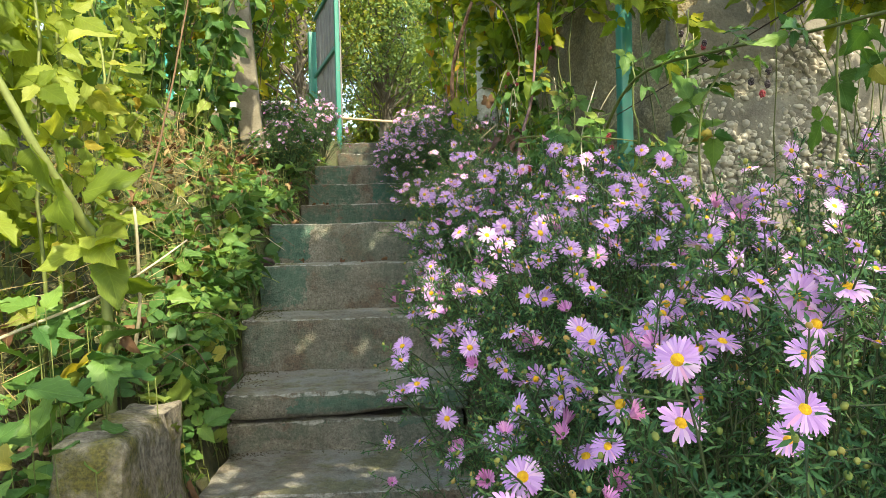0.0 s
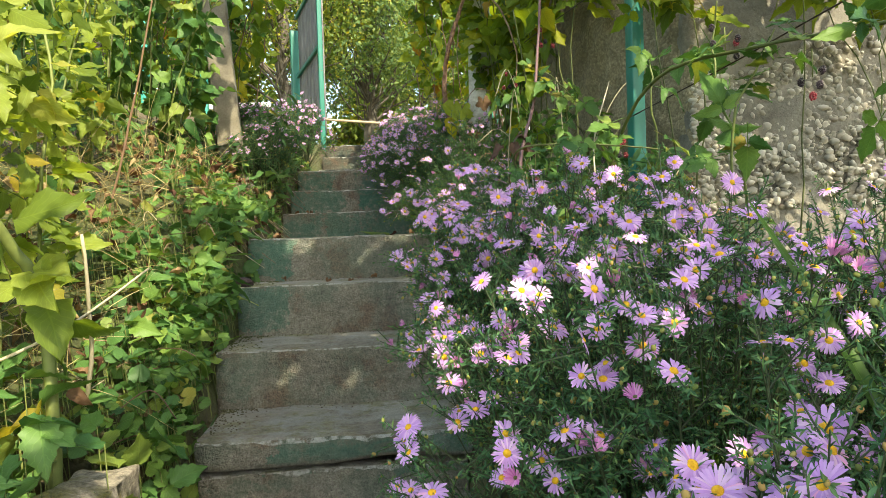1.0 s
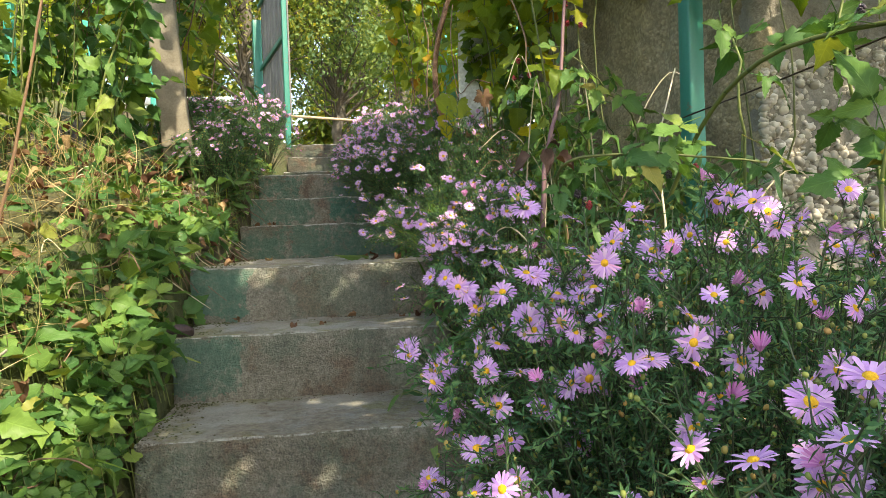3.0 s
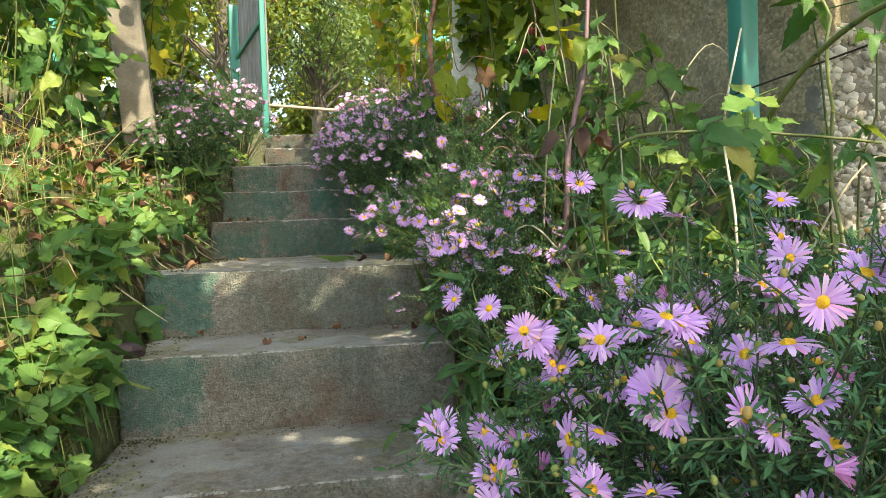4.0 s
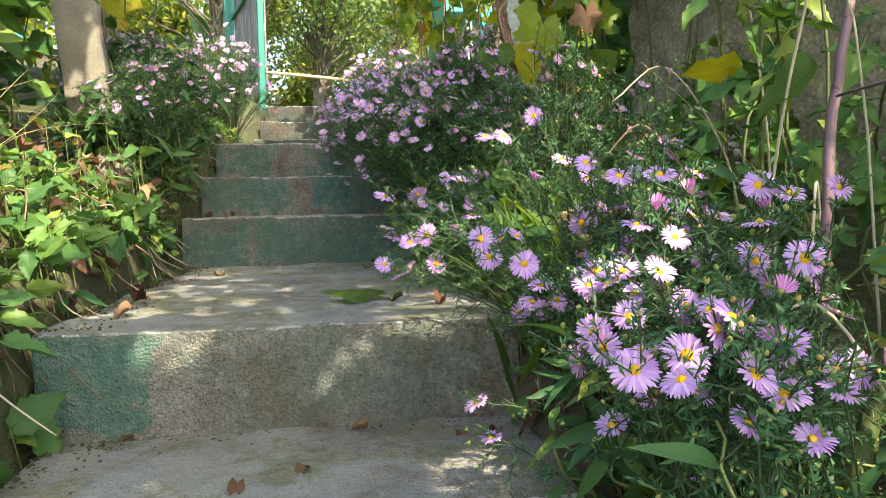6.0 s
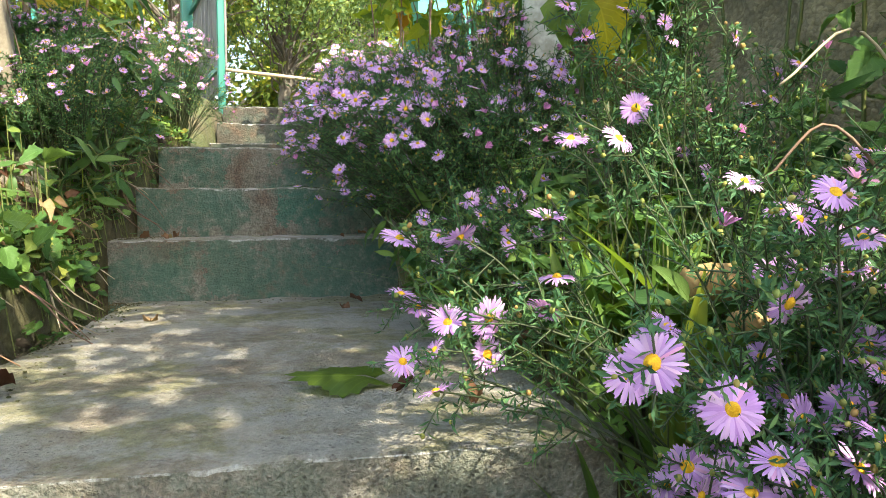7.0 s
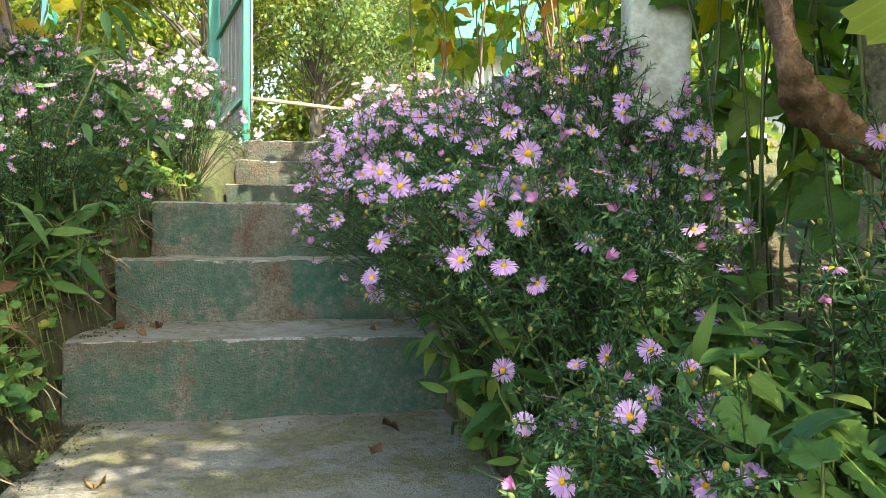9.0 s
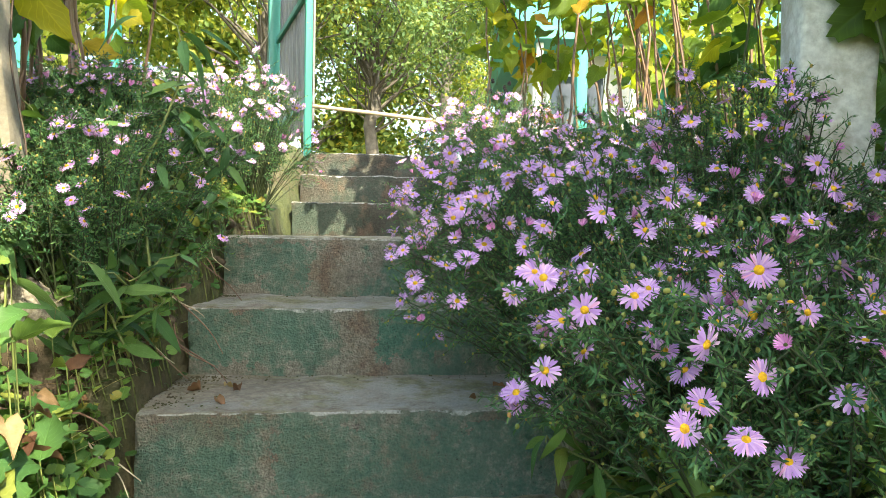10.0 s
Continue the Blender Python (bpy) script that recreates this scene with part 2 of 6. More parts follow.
# stems and wood
STEM_GREEN = stem_material("green_stem", (0.055, 0.075, 0.020), (0.17, 0.20, 0.055))
STEM_ASTER = stem_material("aster_stem", (0.018, 0.032, 0.012), (0.05, 0.07, 0.026))
STEM_OLIVE = stem_material("olive_stem", (0.030, 0.042, 0.008), (0.085, 0.10, 0.022))
STEM_BROWN = stem_material("brown_cane", (0.075, 0.035, 0.028), (0.21, 0.125, 0.075))
STEM_PURPLE = stem_material("purple_cane", (0.055, 0.026, 0.040), (0.14, 0.075, 0.085))
STEM_STRAW = stem_material("dead_stalk", (0.22, 0.17, 0.10), (0.48, 0.41, 0.29))
BARK = rough_material("vine_bark", (0.040, 0.016, 0.009), (0.40, 0.225, 0.14), 26.0, 160.0, 0.9, 1.0, 0.012)
TREE_BARK = rough_material("tree_bark", (0.05, 0.042, 0.034), (0.17, 0.145, 0.12), 9.0, 60.0, 0.9, 1.0, 0.02)
BERRY_DARK = rough_material("ripe_berry", (0.012, 0.008, 0.014), (0.04, 0.018, 0.03), 200.0, 400.0, 0.3, 0.3, 0.001)
BERRY_RED = rough_material("red_berry", (0.16, 0.012, 0.022), (0.34, 0.03, 0.045), 200.0, 400.0, 0.35, 0.3, 0.001)
# ground, stone, concrete
SOIL = Nodes("garden_soil", 0.95)
_s = SOIL.ramp(SOIL.math("ADD", SOIL.math("MULTIPLY", SOIL.noise(5.0, 6.0, 0.6), 0.6), SOIL.math("MULTIPLY", SOIL.noise(45.0, 5.0, 0.65), 0.4)), (0.32, (0.030, 0.020, 0.013)), (0.68, (0.150, 0.102, 0.066)))
SOIL.colour(SOIL.mix(SOIL.ramp(SOIL.noise(0.9, 6.0, 0.65), (0.40, 0.0), (0.56, 0.85)), _s, SOIL.ramp(SOIL.noise(30.0, 5.0), (0.3, (0.035, 0.055, 0.015)), (0.7, (0.105, 0.125, 0.035)))))
SOIL.bump(SOIL.noise(28.0, 6.0, 0.7), 1.0, 0.03)
SOIL = SOIL.mat


def gravel_material(name, dark, light):
    """Concrete with coarse gravel in it."""
    m = Nodes(name, 0.92)
    g = m.math("ADD", m.math("MULTIPLY", m.noise(5.0, 6.0, 0.6), 0.6), m.math("MULTIPLY", m.noise(70.0, 5.0, 0.65), 0.4))
    v = m.voronoi(95.0)
    t = m.axis(m.voronoi(95.0, "F1", "Color"), 0)
    c = m.mix(1.0, m.ramp(g, (0.32, dark), (0.68, light)), m.ramp(t, (0.0, 0.72), (1.0, 1.25)), "MULTIPLY")
    m.colour(m.mix(m.ramp(v, (0.40, 0.0), (0.80, 0.3)), c, dark))
    m.bump(m.math("SUBTRACT", m.math("MULTIPLY", g, 1.6), m.math("MULTIPLY", v, 0.35)), 1.0, 0.009)
    return m.mat


GRAVELLY = gravel_material("gravel_concrete", (0.12, 0.098, 0.062), (0.37, 0.305, 0.195))
GRAVEL_PALE = rough_material("pale_rough_mortar", (0.085, 0.076, 0.062), (0.27, 0.248, 0.208), 7.0, 80.0, 0.92, 1.0, 0.012)
PEBBLE = Nodes("pebble", 0.7)
PEBBLE.colour(PEBBLE.mix(PEBBLE.math("MULTIPLY", PEBBLE.noise(55.0, 4.0), 0.35), PEBBLE.ramp(PEBBLE.chance(), (0.0, (0.24, 0.215, 0.175)), (0.5, (0.40, 0.365, 0.305)), (1.0, (0.54, 0.50, 0.43))), (0.17, 0.145, 0.115)))
PEBBLE.bump(PEBBLE.noise(160.0, 3.0), 0.3, 0.002)
PEBBLE = PEBBLE.mat
POST_GREY = rough_material("weathered_concrete", (0.115, 0.10, 0.076), (0.285, 0.255, 0.20), 7.0, 110.0, 0.9, 0.5, 0.004)
POST_WHITE = Nodes("limewashed_concrete", 0.85)
POST_WHITE.colour(POST_WHITE.mix(POST_WHITE.ramp(POST_WHITE.noise(13.0, 6.0, 0.65), (0.44, 0.0), (0.62, 0.8)), POST_WHITE.ramp(POST_WHITE.noise(70.0, 4.0), (0.3, (0.40, 0.385, 0.335)), (0.7, (0.64, 0.62, 0.56))), (0.33, 0.29, 0.22)))
POST_WHITE.bump(POST_WHITE.noise(90.0, 5.0, 0.7), 0.5, 0.004)
POST_WHITE = POST_WHITE.mat
MOSSY = Nodes("mossy_concrete", 0.93)
_n = MOSSY.noise(7.0, 6.0, 0.65)
_c = MOSSY.ramp(MOSSY.noise(60.0, 5.0, 0.65), (0.32, (0.09, 0.075, 0.06)), (0.66, (0.36, 0.315, 0.25)))
MOSSY.colour(MOSSY.mix(MOSSY.ramp(_n, (0.48, 0.0), (0.60, 0.9)), _c, MOSSY.ramp(MOSSY.noise(150.0, 3.0), (0.3, (0.045, 0.045, 0.010)), (0.7, (0.19, 0.165, 0.03)))))
MOSSY.bump(MOSSY.math("ADD", MOSSY.noise(45.0, 6.0, 0.7), MOSSY.math("MULTIPLY", _n, 1.5)), 1.0, 0.012)
MOSSY = MOSSY.mat
STONE_RED = rough_material("dark_red_stone", (0.016, 0.009, 0.011), (0.055, 0.028, 0.030), 14.0, 120.0, 0.7, 0.7, 0.004)
# paint, timber, house
GREEN_PAINT = paint_material("green_paint", (0.012, 0.155, 0.115), (0.12, 0.07, 0.04), 0.45, 0.66)
TEAL_PAINT = paint_material("teal_paint", (0.03, 0.28, 0.22), (0.30, 0.30, 0.26), 0.5, 0.66)
WHITE_PAINT = paint_material("white_paint", (0.74, 0.74, 0.71), (0.40, 0.38, 0.33), 0.55, 0.66)
TIMBER = wood_material("grey_timber", (0.10, 0.095, 0.10), (0.30, 0.275, 0.265))
POLE = wood_material("pale_pole", (0.25, 0.18, 0.11), (0.44, 0.345, 0.235))
WIRE = rough_material("rusty_wire", (0.03, 0.022, 0.018), (0.09, 0.06, 0.045), 60.0, 300.0, 0.6, 0.3, 0.001, 0.6)
RENDERED = rough_material("house_render", (0.50, 0.48, 0.43), (0.68, 0.66, 0.60), 3.0, 60.0, 0.9, 0.3, 0.004)
ROOFING = paint_material("teal_roofing", (0.05, 0.33, 0.26), (0.20, 0.22, 0.2), 0.5, 0.68)
PANE = Nodes("window_pane", 0.05)
PANE.colour((0.05, 0.06, 0.065))
PANE = PANE.mat
RUST = rough_material("rolled_bark", (0.20, 0.115, 0.045), (0.44, 0.29, 0.12), 18.0, 120.0, 0.85, 0.6, 0.004)

# ---- shapes ----
rng = np.random.default_rng(7)


def rand(a, b, n=None):
    return rng.uniform(a, b, n)


def unit(v):
    v = np.asarray(v, float)
    return v / np.maximum(np.linalg.norm(v, axis=-1, keepdims=True), 1e-9)


def make_mesh(name, V, F, mats, uv=None, which=None, smooth=True):
    """A mesh of triangles from arrays."""
    V, F = np.asarray(V, np.float32), np.asarray(F, np.int32)
    me = bpy.data.meshes.new(name)
    me.vertices.add(len(V))
    me.vertices.foreach_set("co", V.ravel())
    me.loops.add(F.size)
    me.loops.foreach_set("vertex_index", F.ravel())
    me.polygons.add(len(F))
    me.polygons.foreach_set("loop_start", np.arange(0, F.size, 3, dtype=np.int32))
    me.polygons.foreach_set("use_smooth", np.full(len(F), smooth))
    if uv is not None:
        layer = me.uv_layers.new(name="UVMap")
        layer.data.foreach_set("uv", np.asarray(uv, np.float32)[F.ravel()].ravel())
    for m in mats:
        me.materials.append(m)
    if which is not None:
        me.polygons.foreach_set("material_index", np.asarray(which, np.int32))
    me.update(calc_edges=True)
    me.validate()
    return me


class Shape:
    """Vertices, triangles, uv and material slots, to be joined or placed many times."""

    def __init__(self, V, F, uv=None, which=None):
        self.V, self.F = np.asarray(V, float).reshape(-1, 3), np.asarray(F, int).reshape(-1, 3)
        self.uv = np.zeros((len(self.V), 2)) if uv is None else np.asarray(uv, float)
        self.which = np.zeros(len(self.F), int) if which is None else np.asarray(which, int)

    def moved(self, m):
        m = np.array(m)
        return Shape(self.V @ m[:3, :3].T + m[:3, 3], self.F, self.uv, self.which)

    def mesh(self, name, mats, smooth=True):
        return make_mesh(name, self.V, self.F, mats, self.uv, self.which, smooth)


def join(shapes):
    n, V, F, U, W = 0, [], [], [], []
    for s in shapes:
        V.append(s.V)
        F.append(s.F + n)
        U.append(s.uv)
        W.append(s.which)
        n += len(s.V)
    return Shape(np.concatenate(V), np.concatenate(F), np.concatenate(U), np.concatenate(W))


def spread(shapes, ms):
    """Copies of the shapes, in turn, at the poses ms, as one shape."""
    out = []
    for k, s in enumerate(shapes):
        m = ms[k::len(shapes)]
        if not len(m):
            continue
        V = np.einsum("nij,vj->nvi", m[:, :3, :3], s.V) + m[:, None, :3, 3]
        F = s.F[None] + (np.arange(len(m)) * len(s.V))[:, None, None]
        out.append(Shape(V.reshape(-1, 3), F.reshape(-1, 3), np.tile(s.uv, (len(m), 1)), np.tile(s.which, len(m))))
    return join(out)


def poses(at, along, up, size):
    """Poses whose y runs along and whose z leans to up."""
    y = unit(along)
    x = unit(np.cross(y, up))
    z = np.cross(x, y)
    size = np.broadcast_to(np.asarray(size, float), (len(y),))[:, None]
    m = np.zeros((len(y), 4, 4))
    m[:, :3, 0], m[:, :3, 1], m[:, :3, 2], m[:, :3, 3], m[:, 3, 3] = x * size, y * size, z * size, at, 1
    return m


def grid_faces(rows, cols):
    i = np.arange((rows - 1) * (cols - 1))
    a = i // (cols - 1) * cols + i % (cols - 1)
    return np.concatenate([np.stack([a, a + 1, a + cols + 1], 1), np.stack([a, a + cols + 1, a + cols], 1)])


def tube(points, radii, sides=5, cap=True):
    P = np.asarray(points, float)
    n = len(P)
    T = unit(np.gradient(P, axis=0))
    ref = np.array([0.31, 0.17, 0.93]) if abs(T[0, 2]) < 0.8 else np.array([1.0, 0.1, 0.0])
    A = unit(np.cross(T, ref))
    B = np.cross(T, A)
    r = np.broadcast_to(np.asarray(radii, float), (n,))
    a = np.linspace(0, 2 * np.pi, sides, endpoint=False)
    V = P[:, None] + r[:, None, None] * (np.cos(a)[None, :, None] * A[:, None] + np.sin(a)[None, :, None] * B[:, None])
    i, j = np.meshgrid(np.arange(n - 1), np.arange(sides), indexing="ij")
    p, q = (i * sides + j).ravel(), (i * sides + (j + 1) % sides).ravel()
    F = np.concatenate([np.stack([p, q, q + sides], 1), np.stack([p, q + sides, p + sides], 1)])
    V = V.reshape(-1, 3)
    if cap:
        e = len(V)
        V = np.concatenate([V, P[:1], P[-1:]])
        k = np.arange(sides)
        l = (n - 1) * sides
        F = np.concatenate([F, np.stack([(k + 1) % sides, k, np.full(sides, e)], 1), np.stack([l + k, l + (k + 1) % sides, np.full(sides, e + 1)], 1)])
    uv = np.zeros((len(V), 2))
    return Shape(V, F, uv)


def bow(a, b, c, n=8):
    """Points of a bent line from a by b to c."""
    t = np.linspace(0, 1, n)[:, None]
    a, b, c = (np.asarray(v, float) for v in (a, b, c))
    return (1 - t) ** 2 * a + 2 * t * (1 - t) * b + t * t * c


def through_points(points, n=6):
    """A smooth line through the points."""
    P = np.asarray(points, float)
    P = np.concatenate([2 * P[:1] - P[1:2], P, 2 * P[-1:] - P[-2:-1]])
    out = []
    for i in range(1, len(P) - 2):
        t = np.linspace(0, 1, n, endpoint=False)[:, None]
        a, b, c, d = P[i - 1], P[i], P[i + 1], P[i + 2]
        out.append(0.5 * (2 * b + (c - a) * t + (2 * a - 5 * b + 4 * c - d) * t ** 2 + (3 * b - a - 3 * c + d) * t ** 3))
    return np.concatenate(out + [P[-2:-1]])


def waves(P, scale, seed=0):
    """A cheap smooth random field at the points P, about -1 to 1."""
    r = np.random.default_rng(seed)
    f = np.zeros(len(P))
    for k in range(7):
        f += np.sin(P @ (unit(r.normal(size=3)) * scale * r.uniform(0.6, 2.2)) + r.uniform(0, 6.28)) / 3.2
    return f


def rough_box(size, cell=0.04, edge=0.012, amp=0.004, scale=22.0, seed=0, taper=0.0):
    """A box standing on z = 0 with worn, rounded edges and an uneven face."""
    sx, sy, sz = size
    out, n = [], 0
    half = np.array([sx, sy, sz]) / 2
    for ax in range(3):
        o = [k for k in range(3) if k != ax]
        nu, nv = (max(2, int(2 * half[k] / cell)) + 1 for k in o)
        for sgn in (-1, 1):
            lines = []
            for k, m in zip(o, (nu, nv)):
                b = 1 - min(edge, half.min() * 0.9) / half[k]
                lines.append(np.concatenate([[-1.0], np.linspace(-b, b, m), [1.0]]))
            nu, nv = nu + 2, nv + 2
            u, v = np.meshgrid(*lines, indexing="ij")
            V = np.zeros((nu * nv, 3))
            V[:, o[0]], V[:, o[1]], V[:, ax] = u.ravel() * half[o[0]], v.ravel() * half[o[1]], sgn * half[ax]
            F = grid_faces(nu, nv)
            if (sgn > 0) == (ax == 1):
                F = F[:, ::-1]
            out.append(Shape(V, F))
    s = join(out)
    key = np.round(s.V * 1e5).astype(np.int64)
    _, first, inv = np.unique(key, axis=0, return_index=True, return_inverse=True)
    inv = np.asarray(inv).ravel()
    V, F = s.V[first], inv[s.F]
    e = min(edge, half.min() * 0.9)
    core = np.clip(V, -(half - e), half - e)
    d = V - core
    V = core + unit(d) * e * (np.linalg.norm(d, axis=1, keepdims=True) > 0)
    nrm = unit(d + 1e-9)
    V = V + nrm * (amp * (waves(V, scale, seed) + 0.6 * waves(V, scale * 3.1, seed + 1)))[:, None]
    V[:, 2] += half[2]
    if taper:
        V[:, :2] *= (1 - taper * V[:, 2:3] / sz)
    return Shape(V, F)


def lump(radii, seed=0, amp=0.18, rings=7, sides=10):
    """A rounded, uneven stone about the origin."""
    t, a = np.linspace(0, np.pi, rings), np.linspace(0, 2 * np.pi, sides, endpoint=False)
    V = np.stack([np.outer(np.sin(t), np.cos(a)), np.outer(np.sin(t), np.sin(a)), np.outer(np.cos(t), np.ones(sides))], -1).reshape(-1, 3)
    V = V * (1 + amp * waves(V, 2.2, seed))[:, None] * np.asarray(radii)
    i, j = np.meshgrid(np.arange(rings - 1), np.arange(sides), indexing="ij")
    p, q = (i * sides + j).ravel(), (i * sides + (j + 1) % sides).ravel()
    F = np.concatenate([np.stack([p, p + sides, q + sides], 1), np.stack([p, q + sides, q], 1)])
    F = F[[len(set(map(tuple, np.round(V[f], 6)))) == 3 for f in F]]
    return Shape(V, F)


def thing(name, at, label, category, group="", kind=""):
    """An empty at the base of a thing, to carry its parts."""
    ob = new(name)
    ob.empty_display_size = 0.05
    ob.location = at
    return tagged(ob, label, category, group, kind)


def under(ob, parent):
    """Hang ob, built in world places, under a thing or part."""
    if parent is not None:
        root = Vector(parent.location)
        up = parent.parent
        while up is not None:
            root = root + Vector(up.location) if parent.matrix_parent_inverse == Matrix() else root
            up = up.parent
        ob.parent = parent
        ob.matrix_parent_inverse = Matrix.Translation(-root)
    return ob


def part(name, shape, mats, parent, label="", smooth=True, kind=""):
    ob = new(name, shape.mesh(name, mats if isinstance(mats, (list, tuple)) else [mats], smooth))
    return tagged(under(ob, parent), label, kind=kind)


def solid(name, shape, mats, at, label, category, group="", kind="", turn=0.0, smooth=True):
    """A thing of one mesh, its own origin at its base."""
    ob = new(name, shape.mesh(name, mats if isinstance(mats, (list, tuple)) else [mats], smooth))
    ob.matrix_basis = pose(*at, 0, 0, turn)
    return tagged(ob, label, category, group, kind)


def pieces(name, meshes, ms, parent, label=""):
    """An object for each pose, sharing the meshes."""
    inv = Matrix.Translation(-Vector(parent.location)) if parent is not None else Matrix()
    out = []
    for i, m in enumerate(ms):
        ob = new(name, meshes[i % len(meshes)])
        ob.parent, ob.matrix_parent_inverse = parent, inv
        ob.matrix_basis = Matrix(m.tolist())
        if label:
            ob["label"] = label
        out.append(ob)
    return out


def leafage(name, shapes, meshes, mats, ms, parent, single=150, near=None, rest="foliage"):
    """The leaves nearest to the path as pieces, those past them joined."""
    if near is None:
        near = ms[:, 1, 3]
    ms = ms[np.argsort(near)]
    pieces(name, meshes, ms[:single], parent)
    if len(ms) > single:
        part(rest, spread(shapes, ms[single:]), mats, parent, kind="stuff")


# ---- leaf shapes (length 1 along y) ----


def blade(width, rows=7, fold=0.18, droop=0.25, teeth=0.0, peak=0.4, tip=1.0, across=2, wave=0.0, seed=0):
    r = np.random.default_rng(seed)
    v = np.linspace(0, 1, rows)
    w = width / 2 * (np.sin(np.pi * np.clip(v, 0, 1) ** (np.log(0.5) / np.log(peak))) ** tip)
    w[0] = width * 0.04
    w = w * (1 + teeth * np.where(np.arange(rows) % 2, 1, -1))
    w[-1] = 0.002
    cols = 2 * across + 1
    u = np.linspace(-1, 1, cols)
    X = w[:, None] * u[None]
    Y = np.repeat(v[:, None], cols, 1) - 0.10 * np.abs(u)[None] * (v > 0.05)[:, None] * (v < 0.97)[:, None] * width
    Z = np.abs(X) * fold * 2 - droop * v[:, None] ** 2 + wave * np.sin(v[:, None] * 9 + u[None] * 3 + r.uniform(0, 6)) * np.abs(u)[None] * width
    V = np.stack([X, Y, Z], -1).reshape(-1, 3)
    uv = np.stack([np.repeat((u / 2 + 0.5)[None], rows, 0), np.repeat(v[:, None], cols, 1)], -1).reshape(-1, 2)
    return Shape(V, grid_faces(rows, cols), uv)


def palm(lobes, depth, teeth, n=40, cup=0.15, notch=0.5, seed=0):
    """A broad leaf with lobes and a notch at its stalk."""
    r = np.random.default_rng(seed)
    a = np.linspace(-np.pi * 0.93, np.pi * 0.93, n)
    rad = 0.5 * (1 - depth * (0.5 - 0.5 * np.cos(a * lobes)) - notch * 0.55 * np.exp(-((np.abs(a) - np.pi) / 0.35) ** 2))
    rad = rad * (1 + teeth * np.where(np.arange(n) % 2, 1, -1)) * (1 + 0.05 * r.normal(size=n))
    rad = rad * (1 + 0.18 * np.cos(a))
    ring = np.stack([np.sin(a) * rad, np.cos(a) * rad + 0.42, cup * rad + 0.05 * np.sin(a * 3 + r.uniform(0, 6))], -1)
    mid = ring * 0.55 + np.array([0, 0.42, 0]) * 0.45
    mid[:, 2] = cup * 0.2 * rad
    V = np.concatenate([[[0, 0.42, 0]], mid, ring])
    i = np.arange(n - 1)
    F = np.concatenate([np.stack([np.zeros(n - 1, int), i + 2, i + 1], 1), np.stack([i + 1, i + 2, i + 2 + n], 1), np.stack([i + 1, i + 2 + n, i + 1 + n], 1)])
    u = np.concatenate([[[0.5, 0.5]], np.stack([0.5 + mid[:, 0], mid[:, 1]], 1), np.stack([0.5 + ring[:, 0], ring[:, 1]], 1)])
    return Shape(V, F, u)


def compound(leaflet, spots):
    """Leaflets on one stalk: (x, y, degrees, size)."""
    out = []
    for x, y, d, s in spots:
        out.append(leaflet.moved(np.array(pose(x, y, 0, 0, 0, d) @ Matrix.Diagonal((s, s, s, 1)))))
    far = max(y for _, y, _, _ in spots)
    out.append(tube([(0, -0.45, -0.05), (0, 0, 0), (0, far, 0)], 0.010, 3, False))
    return join(out)


SERRATE = [blade(w, 13, f, d, 0.12, 0.40, 0.85, 2, 0.10, k) for k, (w, f, d) in enumerate(((0.56, 0.14, 0.10), (0.64, 0.26, 0.35), (0.48, 0.20, 0.62), (0.60, 0.08, -0.15)))]
BROAD = [blade(w, 11, f, d, 0.09, 0.38, 0.75, 2, 0.12, k) for k, (w, f, d) in enumerate(((0.82, 0.10, 0.10), (0.70, 0.24, 0.35), (0.76, 0.16, 0.60), (0.64, 0.05, -0.12)))]
TRIPLE = [compound(s, ((0, 0.16, 0, 0.72), (0.02, 0.05, -78, 0.47), (-0.02, 0.05, 78, 0.47))) for s in SERRATE]
QUINT = [compound(s, ((0, 0.14, 0, 0.60), (0.02, 0.08, -48, 0.54), (-0.02, 0.08, 48, 0.54), (0.03, 0.0, -105, 0.42), (-0.03, 0.0, 105, 0.42))) for s in SERRATE]
LANCE = [blade(0.25, 8, 0.2, d, 0.0, 0.42, 0.9, 1, 0.04, k) for k, d in enumerate((0.1, 0.3, 0.55))]
GRAPE = [palm(5, 0.30, 0.06, 46, c, 0.6, k) for k, c in enumerate((-0.12, 0.1, 0.25))]
ROUND = [palm(7, 0.07, 0.035, 30, c, 0.6, k) for k, c in enumerate((0.12, 0.25, -0.08))]
CLOVER = [compound(palm(2, 0.12, 0.0, 14, 0.1, 0.2, k), ((0, 0.0, 0, 0.5), (0, 0, 120, 0.5), (0, 0, -120, 0.5))) for k in range(2)]
SMALL = [blade(0.5, 4, 0.2, d, 0.0, 0.42, 0.9, 1) for d in (0.05, 0.3)]
STRAP = [blade(0.030, 9, 0.3, d, 0.0, 0.3, 0.5, 1) for d in (0.2, 0.5, 0.9)]
STALK = [blade(0.011, 9, 0.3, d, 0.0, 0.3, 0.5, 1) for d in (0.2, 0.6, 1.1)]
WIDE = [blade(0.042, 12, 0.35, d, 0.0, 0.3, 0.45, 1) for d in (0.25, 0.6, 0.95)]
SWORD = [blade(0.15, 9, 0.4, d, 0.0, 0.35, 0.7, 1) for d in (0.1, 0.3, 0.5)]
CURLED = [blade(0.62, 9, f, d, 0.05, 0.42, 0.9, 2, 0.22, k) for k, (f, d) in enumerate(((0.5, 0.4), (0.9, 0.2), (0.3, 0.8)))]
NEEDLE = [Shape([(0, 0, 0), (0.125, 0.5, 0.02), (0, 1, -0.10), (-0.125, 0.5, 0.02)], [(0, 1, 2), (0, 2, 3)], [(0.5, 0), (1, 0.4), (0.5, 1), (0, 0.4)])]
